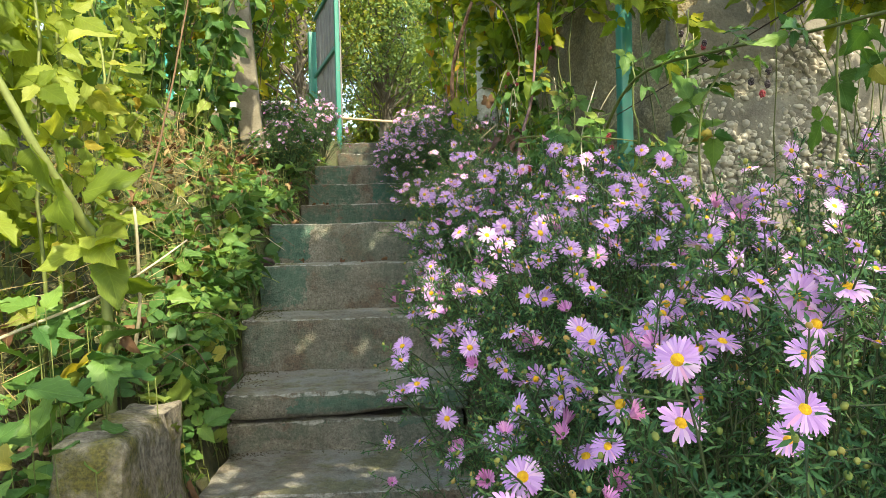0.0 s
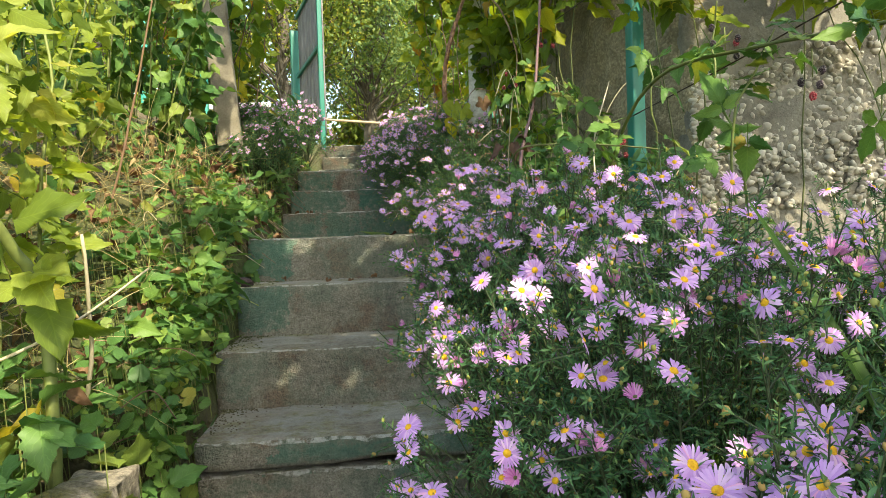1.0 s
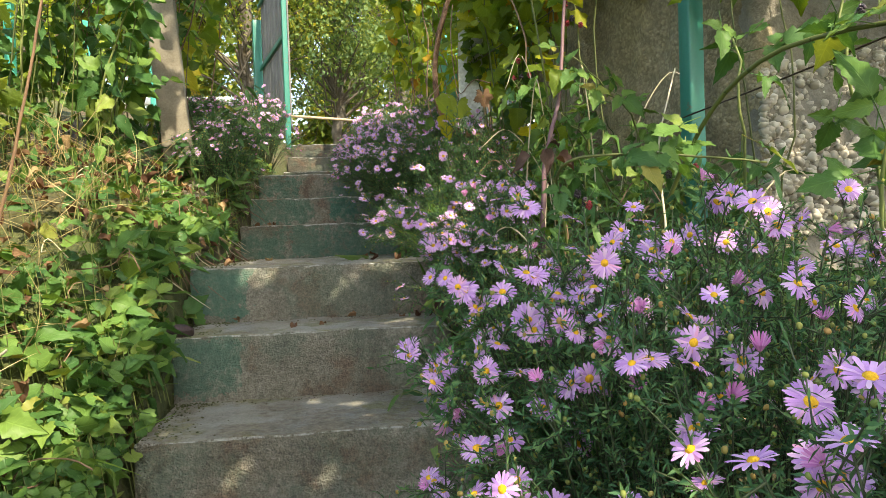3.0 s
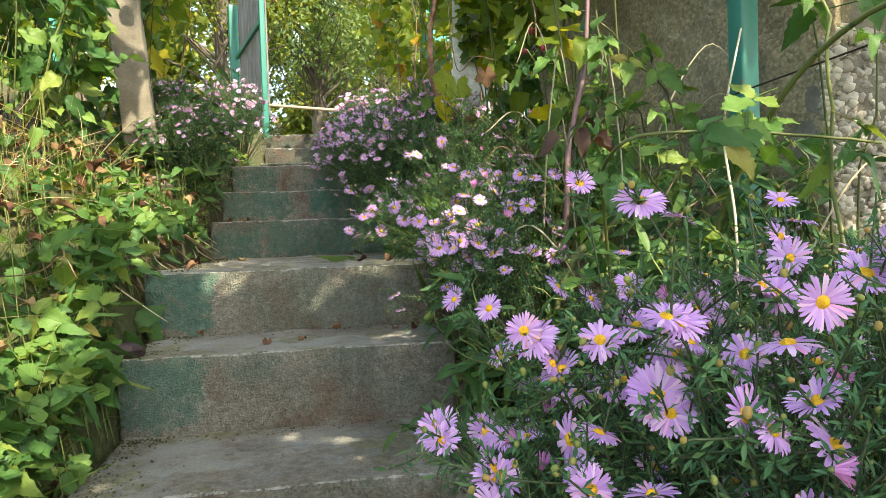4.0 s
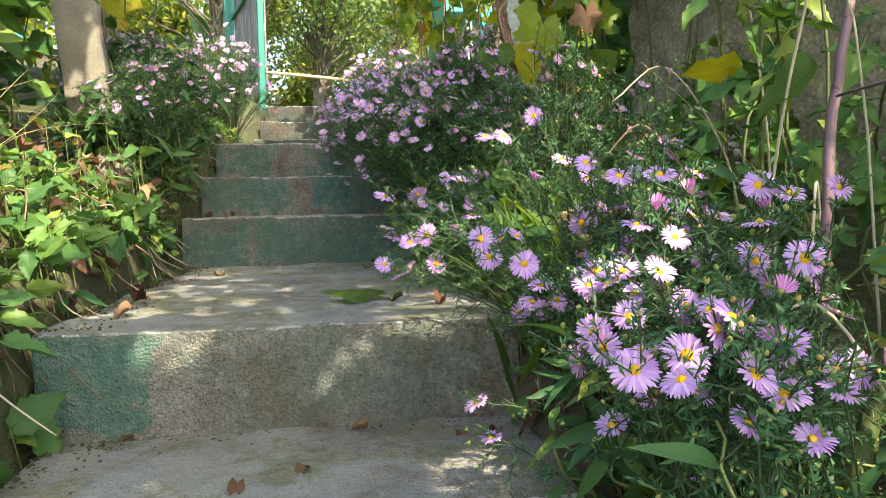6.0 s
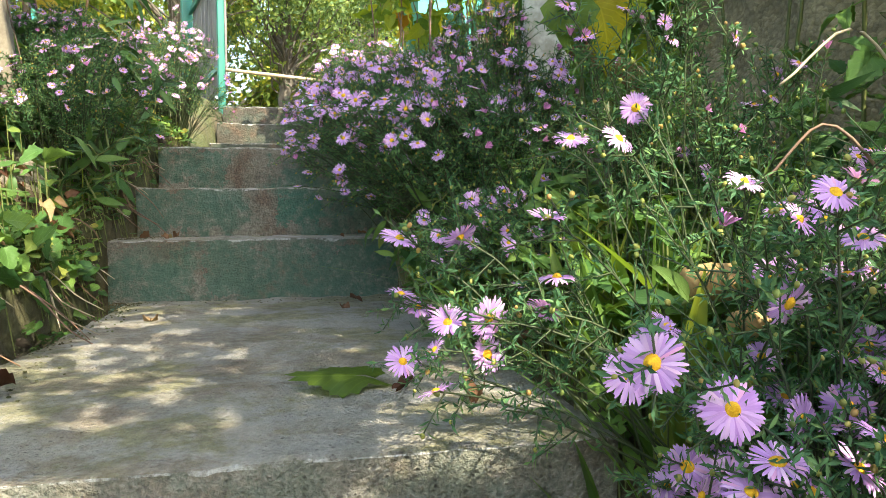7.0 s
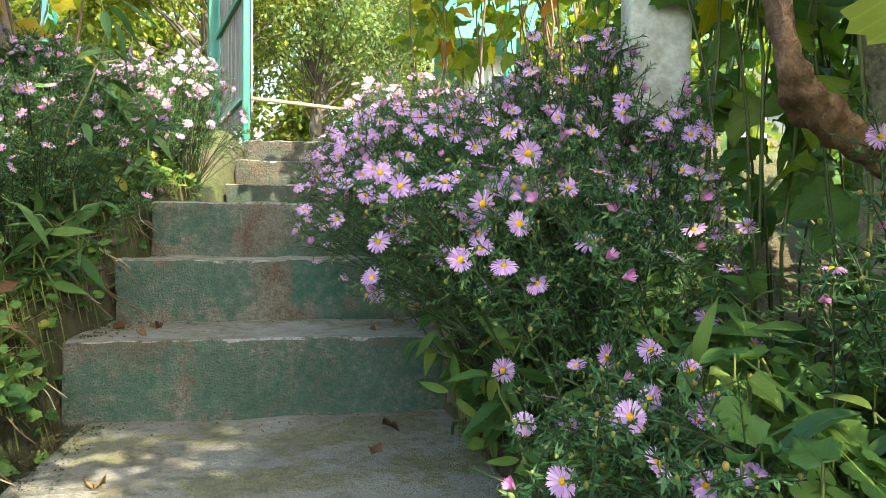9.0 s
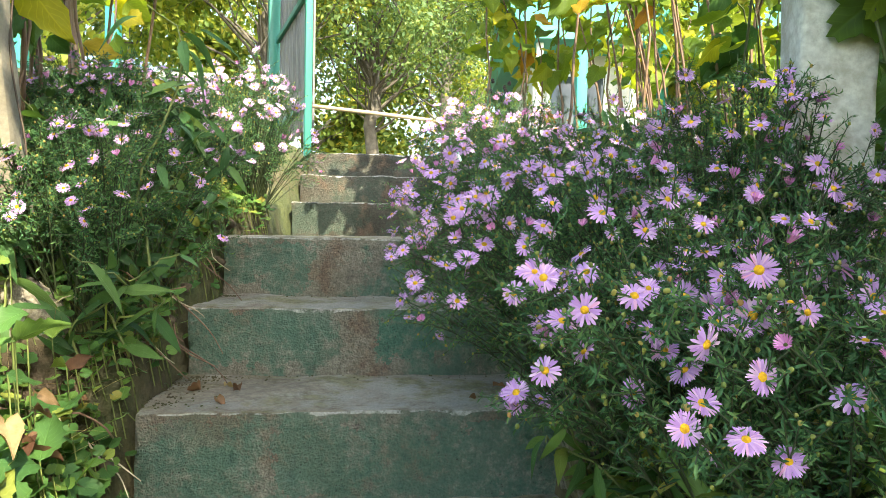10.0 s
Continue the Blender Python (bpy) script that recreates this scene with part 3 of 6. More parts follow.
TREE = [Shape([(0, 0, 0), (0.3, 0.5, 0.06), (0, 1, -0.12), (-0.3, 0.5, 0.06)], [(0, 1, 2), (0, 2, 3)], [(0.5, 0), (1, 0.4), (0.5, 1), (0, 0.4)])]


def meshes_of(name, shapes, mat):
    return [s.mesh(name, [mat]) for s in shapes]


# ---- the lie of the land ----
STEP_Y = (1.871, 2.252, 2.615, 3.007, 3.371, 4.850, 5.194, 5.543, 6.978, 7.344, 7.720)
STEP_Z = (-0.018, 0.163, 0.342, 0.525, 0.705, 0.886, 1.053, 1.226, 1.396, 1.562, 1.726)
STEP_SKEW = (0.2, 1.3, 1.4, 0.0, 1.15, 1.6, 0.2, 0.0, 0.1, 0.1, 0.1)


def slope(y):
    """The height of the flight, its steps smoothed."""
    ky = [-40, -8, -3, 0.3, 1.0, 1.87, 2.25, 2.62, 3.0, 3.37, 3.6, 4.75, 4.85, 5.2, 5.55, 5.8, 6.9, 7.0, 7.35, 7.72, 9.0, 400]
    kz = [-2.4, -2.2, -1.4, -0.45, -0.2, -0.05, 0.09, 0.26, 0.44, 0.63, 0.70, 0.72, 0.82, 0.98, 1.15, 1.22, 1.24, 1.32, 1.48, 1.65, 1.73, 2.2]
    return np.interp(y, ky, kz)


def left_edge(y):
    return np.interp(y, [0, 1.87, 3.0, 4.85, 7.0, 9.0], [-0.78, -0.80, -0.87, -0.97, -0.95, -0.95])


def right_edge(y):
    return np.interp(y, [0, 3.4, 4.85, 9.0], [-0.16, -0.12, -0.16, -0.16])


def land(x, y):
    """The height of the soil."""
    x, y = np.broadcast_arrays(np.asarray(x, float), np.asarray(y, float))
    s = slope(y)
    dl, dr = left_edge(y) - x, x - right_edge(y)
    left = s + 0.06 + 0.70 * np.clip(dl, 0, 0.3) + 0.22 * np.clip(dl - 0.3, 0, 2.5)
    right = s + 0.02 + 0.28 * np.clip(dr, 0, 0.7)
    inside = s - 0.28
    k = np.clip(dl / 0.03, 0, 1)
    q = np.clip(dr / 0.03, 0, 1)
    h = np.where(dl > 0, inside * (1 - k) + left * k, np.where(dr > 0, inside * (1 - q) + right * q, inside))
    flat = np.clip((y - 7.6) / 0.5, 0, 1)
    low = np.clip((1.2 - y) / 1.0, 0, 1)
    top = s + 0.02 + 0.10 * np.clip(dl, 0, 2) / 2
    h = h * (1 - flat) + top * flat
    h = h * (1 - low) + (s + 0.3 * np.clip(np.maximum(dl, dr), 0, 1)) * low
    P = np.stack([x.ravel(), y.ravel(), 0 * x.ravel()], 1)
    bump = 0.018 * waves(P, 9.0, 3) + 0.010 * waves(P, 31.0, 4)
    return h + bump.reshape(x.shape) * np.where((dl > 0.03) | (dr > 0.03), 1, 0)


def axis_steps(lo, hi, fine, far):
    a = np.arange(lo, hi, fine)
    g = [0.1, 0.25, 0.5, 1, 2, 4, 8, 16, 40, 100, far]
    return np.concatenate([[lo - k for k in reversed(g)], a, [hi + k for k in g]])


def build_ground():
    xs, ys = axis_steps(-3.0, 1.6, 0.035, 400.0), axis_steps(0.0, 10.0, 0.035, 400.0)
    X, Y = np.meshgrid(xs, ys, indexing="ij")
    Z = land(X, Y)
    V = np.stack([X.ravel(), Y.ravel(), Z.ravel()], 1)
    ob = new("ground", Shape(V, grid_faces(len(xs), len(ys))[:, ::-1]).mesh("ground", [SOIL]))
    return tagged(ob, "dark crumbly garden soil banked up beside the concrete steps", "soil", kind="structure")


build_ground()

# ---- the flight of steps ----
PAINTED = (
    ((-0.9, -0.55, -0.1, 0.02, 0.4),),
    ((-0.62, 0.0, 0.075, 0.16, 0.8), (-0.9, -0.62, 0.0, 0.05, 0.3)),
    ((-0.9, -0.75, 0.2, 0.34, 0.35),),
    ((-0.95, -0.70, 0.36, 0.53, 0.75),),
    ((-0.95, -0.72, 0.54, 0.70, 0.85), (-0.55, -0.48, 0.56, 0.68, 0.25)),
    ((-0.95, -0.80, 0.72, 0.87, 0.35), (-0.72, -0.15, 0.72, 0.85, 0.75), (-0.25, -0.1, 0.7, 0.9, 0.9)),
    ((-1.0, -0.72, 0.92, 1.06, 0.8), (-0.50, -0.36, 0.94, 1.05, 1.0), (-0.34, 0.0, 0.9, 1.0, 0.6)),
    ((-1.0, -0.72, 1.08, 1.22, 0.8),),
    ((-1.0, -0.7, 1.24, 1.40, 0.3),),
    (), (),
)


def build_steps():
    stairs = thing("concrete_stairs", (-0.5, 1.871, -0.30), "worn grey concrete garden steps with flaking green paint", "stairs", kind="structure")
    for i, (y, z) in enumerate(zip(STEP_Y, STEP_Z)):
        back = STEP_Y[i + 1] if i < 10 else 8.5
        x0, x1 = float(left_edge(y)) - 0.012, float(right_edge(y)) + 0.03
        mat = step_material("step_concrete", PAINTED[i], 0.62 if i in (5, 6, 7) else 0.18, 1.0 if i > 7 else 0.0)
        turn = pose((x0 + x1) / 2, y + STEP_SKEW[i] * 0.0175 * (x0 + x1) / 2, 0, 0, 0, STEP_SKEW[i])
        d = back - y + 0.04
        if i == 1:
            slab = rough_box((x1 - x0, d, 0.080), 0.025, 0.014, 0.004, 20.0, 40)
            V = slab.V
            V[:, 2] += np.where(V[:, 2] < 0.04, 0.022 * waves(V * np.array([1, 0.2, 0]), 9.0, 41) + 0.012, 0)
            part("step", slab.moved(np.array(turn @ pose(0, d / 2 - 0.012, z - 0.080))), mat, stairs, "cracked slab lying loose on the step below it")
            part("step", rough_box((x1 - x0 - 0.02, d, 0.34), 0.025, 0.012, 0.005, 17.0, 42).moved(np.array(turn @ pose(0, d / 2 + 0.006, z - 0.43))), mat, stairs)
            continue
        high = 0.42
        part("step", rough_box((x1 - x0, d, high), 0.025, 0.007, 0.0035, 19.0, 50 + i).moved(np.array(turn @ pose(0, d / 2, z - high))), mat, stairs)
    return stairs


build_steps()

# ---- walls, posts, gate ----


CORNER = (0.80, 2.88)


def along_wall(y):
    return CORNER[0] - 0.18 * (y - CORNER[1])


def build_walls():
    """The garden wall that turns a corner beside the steps: one face to the path, one to the sun."""
    turn = math.degrees(math.atan2(0.18, 1.0))
    side = thing("wall_east", (along_wall(3.5), 3.5, 0.6), "shaded concrete garden wall beside the steps", "wall", kind="structure")
    at = pose(along_wall(3.63) + 0.125, 3.64, -0.2, 0, 0, turn)
    part("wall_body", rough_box((0.24, 1.52, 2.5), 0.03, 0.03, 0.016, 16.0, 5).moved(np.array(at)), GRAVELLY, side)
    front = thing("wall_south", (1.7, CORNER[1], 0.3), "sunlit concrete wall with rounded pebbles showing", "wall", kind="structure")
    part("wall_body", rough_box((1.9, 0.24, 2.6), 0.05, 0.03, 0.008, 13.0, 6).moved(np.array(pose(CORNER[0] + 0.955, CORNER[1] + 0.12, -0.3))), GRAVEL_PALE, front)
    shapes = [lump((0.5, 0.42, 0.34), k, 0.34, 6, 8) for k in range(7)]
    meshes = [q.mesh("pebble", [PEBBLE]) for q in shapes]

    def stud(wall, xyz, single):
        n = len(xyz)
        ms = poses(xyz, unit(rng.normal(size=(n, 3))), (0.3, 0.2, 1.0), rand(0.10, 1.0, n) ** 1.5 * 0.030 + 0.012)
        pieces("pebble", meshes, ms[:single], wall)
        part("gravel", spread(shapes, ms[single:]), PEBBLE, wall, kind="stuff")

    n = 3200
    x = CORNER[0] + 0.02 + rand(0, 1, n) ** 1.3 * 1.5
    z = rand(0.75, 1.5, n)
    keep = (z < 1.18 + 0.07 * np.sin(x * 9) + 0.24 * np.clip((x - 0.95) / 0.3, 0, 1)) & (waves(np.stack([x, z, x * 0], 1), 6.0, 8) > -0.5)
    stud(front, np.stack([x, CORNER[1] + rand(-0.005, 0.005, n), z], 1)[keep], 200)
    y = rand(2.9, 4.1, 1500)
    z = rand(0.9, 1.75, 1500)
    stud(side, np.stack([along_wall(y) - 0.010, y, z], 1)[waves(np.stack([y, z, y * 0], 1), 5.0, 4) > 0.3], 60)


build_walls()


def slab_post(at, size, lean, name, label, category, mat, amp=0.003, seed=1):
    s = rough_box(size, 0.03, 0.010, amp, 20.0, seed)
    ob = new(name, s.mesh(name, [mat]))
    ob.matrix_basis = pose(*at, *lean)
    return tagged(ob, label, category)


# the leaning slab beside the upper steps, and the stone that it stands on
left_post = slab_post((-1.292, 4.92, 1.17), (0.150, 0.075, 1.5), (6.0, -3.8, 4.0), "fence_post", "weathered grey concrete post leaning beside the steps", "post", POST_GREY, 0.0012)
rock = lump((0.085, 0.075, 0.10), 3, 0.30, 24, 36)
rock.V *= (1 + 0.10 * waves(rock.V, 45.0, 5) + 0.05 * waves(rock.V, 120.0, 6))[:, None]
solid("mossy_stone", rock, MOSSY, (-1.215, 4.88, 1.05), "mossy broken lump of concrete under the leaning post", "stone")
slab_post((0.245, 4.60, 0.85), (0.125, 0.115, 1.75), (0.0, 1.0, -12.0), "fence_post", "whitewashed square concrete post in the aster bed", "post", POST_WHITE, 0.002, 2)
slab_post((-1.86, 2.95, 0.65), (0.12, 0.10, 1.15), (0.0, -2.0, 10.0), "fence_post", "pale grey old concrete post among the brambles", "post", POST_GREY, 0.004, 6)
# square green tube against the wall
green = rough_box((0.050, 0.050, 2.3), 0.06, 0.006, 0.0006, 15.0, 3)
ob = new("metal_post", green.mesh("metal_post", [GREEN_PAINT]))
ob.matrix_basis = pose(0.592, 2.865, 0.40, 0, 0.5, 12)
tagged(ob, "square steel post painted green beside the wall", "post")
# low mossy block at the foot of the left bank
low = rough_box((0.13, 0.42, 0.52), 0.025, 0.016, 0.010, 14.0, 12)
ob = new("low_wall", low.mesh("low_wall", [MOSSY]))
ob.matrix_basis = pose(-0.872, 1.62, -0.28, 0, 0, 2)
tagged(ob, "low mossy concrete edging block at the foot of the bank", "wall", kind="structure")
# edge stone beside the fifth step
ob = new("edging_stone", rough_box((0.085, 0.13, 0.40), 0.02, 0.016, 0.008, 16.0, 13).mesh("edging_stone", [MOSSY]))
ob.matrix_basis = pose(-0.075, 4.775, 0.55, 0, -7, 3)
tagged(ob, "upright yellowish edging stone beside the steps", "stone")


def build_gate():
    """The open gate at the head of the steps: two posts, a frame and grey slats."""
    near, far = Vector((-1.09, 8.85, 1.70)), Vector((-1.62, 10.6, 1.74))
    gate = thing("garden_gate", tuple(near), "open garden gate of grey slats in a green steel frame", "gate")
    run = far - near
    turn = math.degrees(math.atan2(run.y, run.x)) - 90
    wide = run.length
    at = pose(near.x, near.y, near.z, 0, 0, turn)
    for y, w, h in ((0.0, 0.055, 2.6), (wide, 0.11, 2.1)):
        part("gate_post", rough_box((w, w, h), 0.1, 0.006, 0.001, 9.0, 4).moved(np.array(at @ pose(0, y, 0))), GREEN_PAINT, gate, "green painted steel post")
    for z in (0.55, 1.42, 2.25):
        part("rail", rough_box((0.03, wide - 0.1, 0.05), 0.1, 0.004, 0.001, 9.0, 5).moved(np.array(at @ pose(0.03, wide / 2, z))), GREEN_PAINT, gate)
    slat = rough_box((0.018, 0.085, 1.98), 0.1, 0.004, 0.001, 9.0, 6).mesh("slat", [TIMBER])
    ms = [np.array(at @ pose(0.055 + 0.004 * (k % 2), 0.10 + k * 0.098, 0.36 + 0.015 * (k % 3))) for k in range(int((wide - 0.15) / 0.098))]
    pieces("slat", [slat], ms, gate)


build_gate()
# the pale pole that bars the way at the top
pole = tube(through_points([(-1.05, 8.82, 2.20), (-0.55, 8.86, 2.165), (0.0, 8.90, 2.12), (0.55, 8.95, 2.09)]), 0.016, 8)
solid("barrier_pole", Shape(pole.V - np.array([-1.05, 8.82, 2.20]), pole.F, pole.uv), POLE, (-1.05, 8.82, 2.20), "pale peeled wooden pole tied across the path", "pole")
ob = new("pole_stake", tube([(0, 0, 0), (0, 0, 0.5)], 0.025, 7).mesh("pole_stake", [POLE]))
ob.matrix_basis = pose(0.55, 8.97, 1.70)
tagged(ob, "short wooden stake that holds up the pole", "stake")


def build_left_fence():
    """White balustrade and teal posts behind the bushes."""
    for x, y, h in ((-3.05, 8.6, 2.6), (-2.35, 8.4, 2.6), (-3.9, 8.8, 2.6)):
        ob = new("fence_post", rough_box((0.085, 0.085, h), 0.1, 0.006, 0.001, 9.0, 7).mesh("fence_post", [TEAL_PAINT]))
        ob.matrix_basis = pose(x, y, 1.70)
        tagged(ob, "tall teal painted steel fence post", "post", "teal fence posts")
    rail = thing("balustrade", (-3.0, 8.9, 1.72), "white painted balustrade behind the bushes", "balustrade")
    part("rail", rough_box((2.6, 0.08, 0.07), 0.15, 0.006, 0.001, 9.0, 7).moved(np.array(pose(-3.0, 8.9, 2.36))), WHITE_PAINT, rail)
    part("rail", rough_box((2.6, 0.08, 0.07), 0.15, 0.006, 0.001, 9.0, 7).moved(np.array(pose(-3.0, 8.9, 1.72))), WHITE_PAINT, rail)
    bar = rough_box((0.055, 0.05, 0.58), 0.1, 0.006, 0.001, 9.0, 8).mesh("baluster", [WHITE_PAINT])
    pieces("baluster", [bar], [np.array(pose(-4.2 + 0.17 * k, 8.9, 1.786)) for k in range(15)], rail)


build_left_fence()


def build_house(at, turn, size, label):
    """A plain garden house with a teal roof, framed windows and a veranda."""
    w, d, h = size
    root = thing("house", at, label, "house")
    m = pose(*at, 0, 0, turn)
    part("wall", rough_box((w, d, h), 0.5, 0.02, 0.0, 1.0, 1).moved(np.array(m @ pose(0, d / 2 + 0.02, 0))), RENDERED, root)
    roof = Shape([(-w / 2 - 0.4, -0.9, h - 0.1), (w / 2 + 0.4, -0.9, h - 0.1), (w / 2 + 0.4, d / 2, h + 1.3), (-w / 2 - 0.4, d / 2, h + 1.3), (w / 2 + 0.4, d + 0.5, h - 0.1), (-w / 2 - 0.4, d + 0.5, h - 0.1),
                  (-w / 2 - 0.4, -0.9, h - 0.28), (w / 2 + 0.4, -0.9, h - 0.28), (w / 2 + 0.4, d + 0.5, h - 0.28), (-w / 2 - 0.4, d + 0.5, h - 0.28)],
                 [(0, 1, 2), (0, 2, 3), (3, 2, 4), (3, 4, 5), (6, 7, 1), (6, 1, 0), (8, 9, 5), (8, 5, 4), (1, 7, 2), (7, 8, 2), (8, 4, 2), (0, 3, 6), (6, 3, 9), (9, 3, 5), (7, 6, 9), (7, 9, 8)])
    part("roof", roof.moved(np.array(m)), ROOFING, root, "teal sheet roof", False)
    n = int(w / 1.15)
    for k in range(n):
        x = -w / 2 + (k + 0.5) * w / n
        part("veranda_post", rough_box((0.10, 0.10, h - 0.3), 0.3, 0.006, 0.001, 9.0, 4).moved(np.array(m @ pose(x - w / n / 2, -0.7, 0))), WHITE_PAINT, root)
        frame_ = part("window", rough_box((0.95, 0.06, 1.25), 0.3, 0.006, 0.0, 9.0, 4).moved(np.array(m @ pose(x, 0.0, 0.85))), WHITE_PAINT, root)
        part("pane", rough_box((0.38, 0.03, 1.1), 0.3, 0.004, 0.0, 9.0, 4).moved(np.array(m @ pose(x - 0.22, -0.035, 0.92))), PANE, root)
        part("pane", rough_box((0.38, 0.03, 1.1), 0.3, 0.004, 0.0, 9.0, 4).moved(np.array(m @ pose(x + 0.22, -0.035, 0.92))), PANE, root)


build_house((4.6, 14.2, 1.75), -4, (5.6, 4.0, 2.65), "pale garden house with a teal roof and white veranda")
for x, y in ((0.95, 8.6), (1.9, 9.4)):
    ob = new("fence_post", rough_box((0.08, 0.08, 2.5), 0.1, 0.006, 0.001, 9.0, 7).mesh("fence_post", [TEAL_PAINT]))
    ob.matrix_basis = pose(x, y, 1.68)
    tagged(ob, "tall teal painted steel fence post", "post", "teal fence posts")


# ---- trees and the far shrubs ----


def limb_points(a, b, n, seed, wob):
    r = np.random.default_rng(seed)
    t = np.linspace(0, 1, n)[:, None]
    return np.asarray(a) * (1 - t) + np.asarray(b) * t + r.normal(size=(n, 3)) * wob * np.sin(t * np.pi)


def tree(at, height, spreads, leaves, size, label, mat, seed, trunk=0.16, low=0.35, clumps=46, squash=0.8, lean=(0.0, 0.0)):
    """A tapered trunk, forking limbs and a ragged crown of leaf clumps."""
    r = np.random.default_rng(seed)
    root = thing("tree", at, label, "tree")
    p = np.asarray(at, float)
    top = p + np.array([r.uniform(-0.4, 0.4), r.uniform(-0.4, 0.4), height * 0.72])
    part("trunk", tube(limb_points(p - np.array([0, 0, 0.1]), top + np.array([lean[0], lean[1], 0.0]), 9, seed, 0.12), np.linspace(trunk, trunk * 0.3, 9), 9), TREE_BARK, root)
    head = np.array([lean[0], lean[1], 0.0])
    top = top + head
    ends = []
    limbs = []
    for k in range(clumps):
        t = r.uniform(low, 1.0)
        a = r.uniform(0, 6.28)
        reach = spreads * (1.15 - 0.75 * abs(t - 0.55)) * r.uniform(0.45, 1.0)
        s = p * (1 - t * 0.7) + top * (t * 0.7)
        e = np.array([p[0] + lean[0] + math.cos(a) * reach, p[1] + lean[1] + math.sin(a) * reach, p[2] + height * (low + (t - low) * 0.98) + r.uniform(-0.2, 0.5)])
        limbs.append(tube(limb_points(s, e, 6, seed * 99 + k, 0.18), np.linspace(trunk * 0.2, 0.005, 6), 5, False))
        ends.append((s, e))
    part("limb", join(limbs), TREE_BARK, root)
    cs = np.array([s * (1 - f) + e * f for s, e in ends for f in (1.0, 0.72)])
    per = leaves // len(cs)
    pos, out = [], []
    for c in cs:
        g = r.normal(size=(per, 3)) * spreads * r.uniform(0.06, 0.12) * (46 / clumps) ** 0.4 * np.array([1, 1, squash])
        pos.append(c + g)
        out.append(unit(g))
    pos, out = np.concatenate(pos), np.concatenate(out)
    d = unit(out + r.normal(size=pos.shape) * 0.8 + np.array([0, 0, -0.35]))
    ms = poses(pos, d, unit(r.normal(size=pos.shape) * 0.7 + np.array([0, -0.2, 1.0])), size * r.uniform(0.6, 1.3, len(pos)))
    part("crown", spread(TREE, ms), mat, root, kind="stuff")


# unseen tree added behind the path so that its crown shades the upper steps
tree((3.4, -1.4, -0.4), 9.2, 0.85, 2800, 0.11, "unseen tall tree added behind the path to shade the steps", LEAF_TREE, 14, 0.06, 0.87, 15, 1.0, (-2.05, 0.92))
tree((-2.6, 16.0, 1.9), 8.5, 2.8, 26000, 0.095, "tall broad-leaved tree behind the gate", LEAF_TREE, 1)
tree((1.2, 22.0, 2.0), 9.5, 3.4, 24000, 0.11, "tall broad-leaved tree with yellowing leaves", LEAF_SHRUB, 2)
tree((-0.7, 17.5, 1.95), 8.5, 2.6, 22000, 0.10, "spreading tree with dark green leaves behind the pole", LEAF_FAR, 12, 0.15, 0.30, 48)
tree((-6.0, 15.0, 1.9), 7.0, 3.0, 16000, 0.16, "bushy tree behind the fence", LEAF_SHRUB, 3, 0.13, 0.15)
tree((-10.0, 22.0, 2.0), 10.0, 4.5, 12000, 0.26, "broad-leaved tree beyond the garden", LEAF_TREE, 4)
tree((8.0, 24.0, 2.0), 10.0, 4.5, 12000, 0.26, "broad-leaved tree beyond the house", LEAF_TREE, 5)
tree((-4.2, 9.8, 1.75), 3.4, 1.5, 12000, 0.10, "leafy shrub behind the balustrade", LEAF_SHRUB, 6, 0.06, 0.08)
tree((-5.5, 6.5, 2.0), 3.6, 1.7, 10000, 0.10, "leafy shrub on the bank", LEAF_SHRUB, 7, 0.06, 0.05)
tree((2.6, 9.2, 1.7), 3.0, 1.2, 9000, 0.10, "leafy shrub beside the house", LEAF_SHRUB, 8, 0.06, 0.08)
tree((-3.4, 29.0, 2.1), 9.5, 4.8, 22000, 0.28, "low trees in the distance", LEAF_TREE, 9, 0.12, 0.05)
tree((3.4, 31.0, 2.1), 10.5, 4.8, 22000, 0.28, "low trees in the distance", LEAF_TREE, 13, 0.12, 0.05)


# ---- asters ----


def aster_flower(seed, petals=24, open_=0.12):
    r = np.random.default_rng(seed)
    out = []
    for k in range(petals):
        a = (k + r.uniform(-0.3, 0.3)) / petals * 360
        l = r.uniform(0.80, 1.02) * 0.40
        w = r.uniform(0.055, 0.075) * (1.0 if petals > 24 else 1.5)
        rise = open_ + r.uniform(-0.12, 0.12)
        yy = np.array([0.0, 0.35, 0.82, 1.0]) * l
        ww = np.array([0.45, 0.9, 0.95, 0.35]) * w / 2
        zz = rise * yy + np.array([0, 0.01, 0.0, -0.03]) * r.uniform(0.2, 1.6)
        V = np.concatenate([np.stack([-ww, yy + 0.10, zz], 1), np.stack([ww, yy + 0.10, zz + r.uniform(-0.012, 0.012)], 1)])
        i = np.arange(3)
        F = np.concatenate([np.stack([i, i + 4, i + 5], 1), np.stack([i, i + 5, i + 1], 1)])
        uv = np.concatenate([np.stack([np.zeros(4), yy / l], 1), np.stack([np.ones(4), yy / l], 1)])
        out.append(Shape(V, F, uv).moved(np.array(pose(0, 0, 0, 0, 0, a))))
    cup = tube([(0, 0, z) for z in (-0.15, -0.08, -0.01)], (0.035, 0.085, 0.10), 8)
    cup.which[:] = 1
    return join(out + [cup])


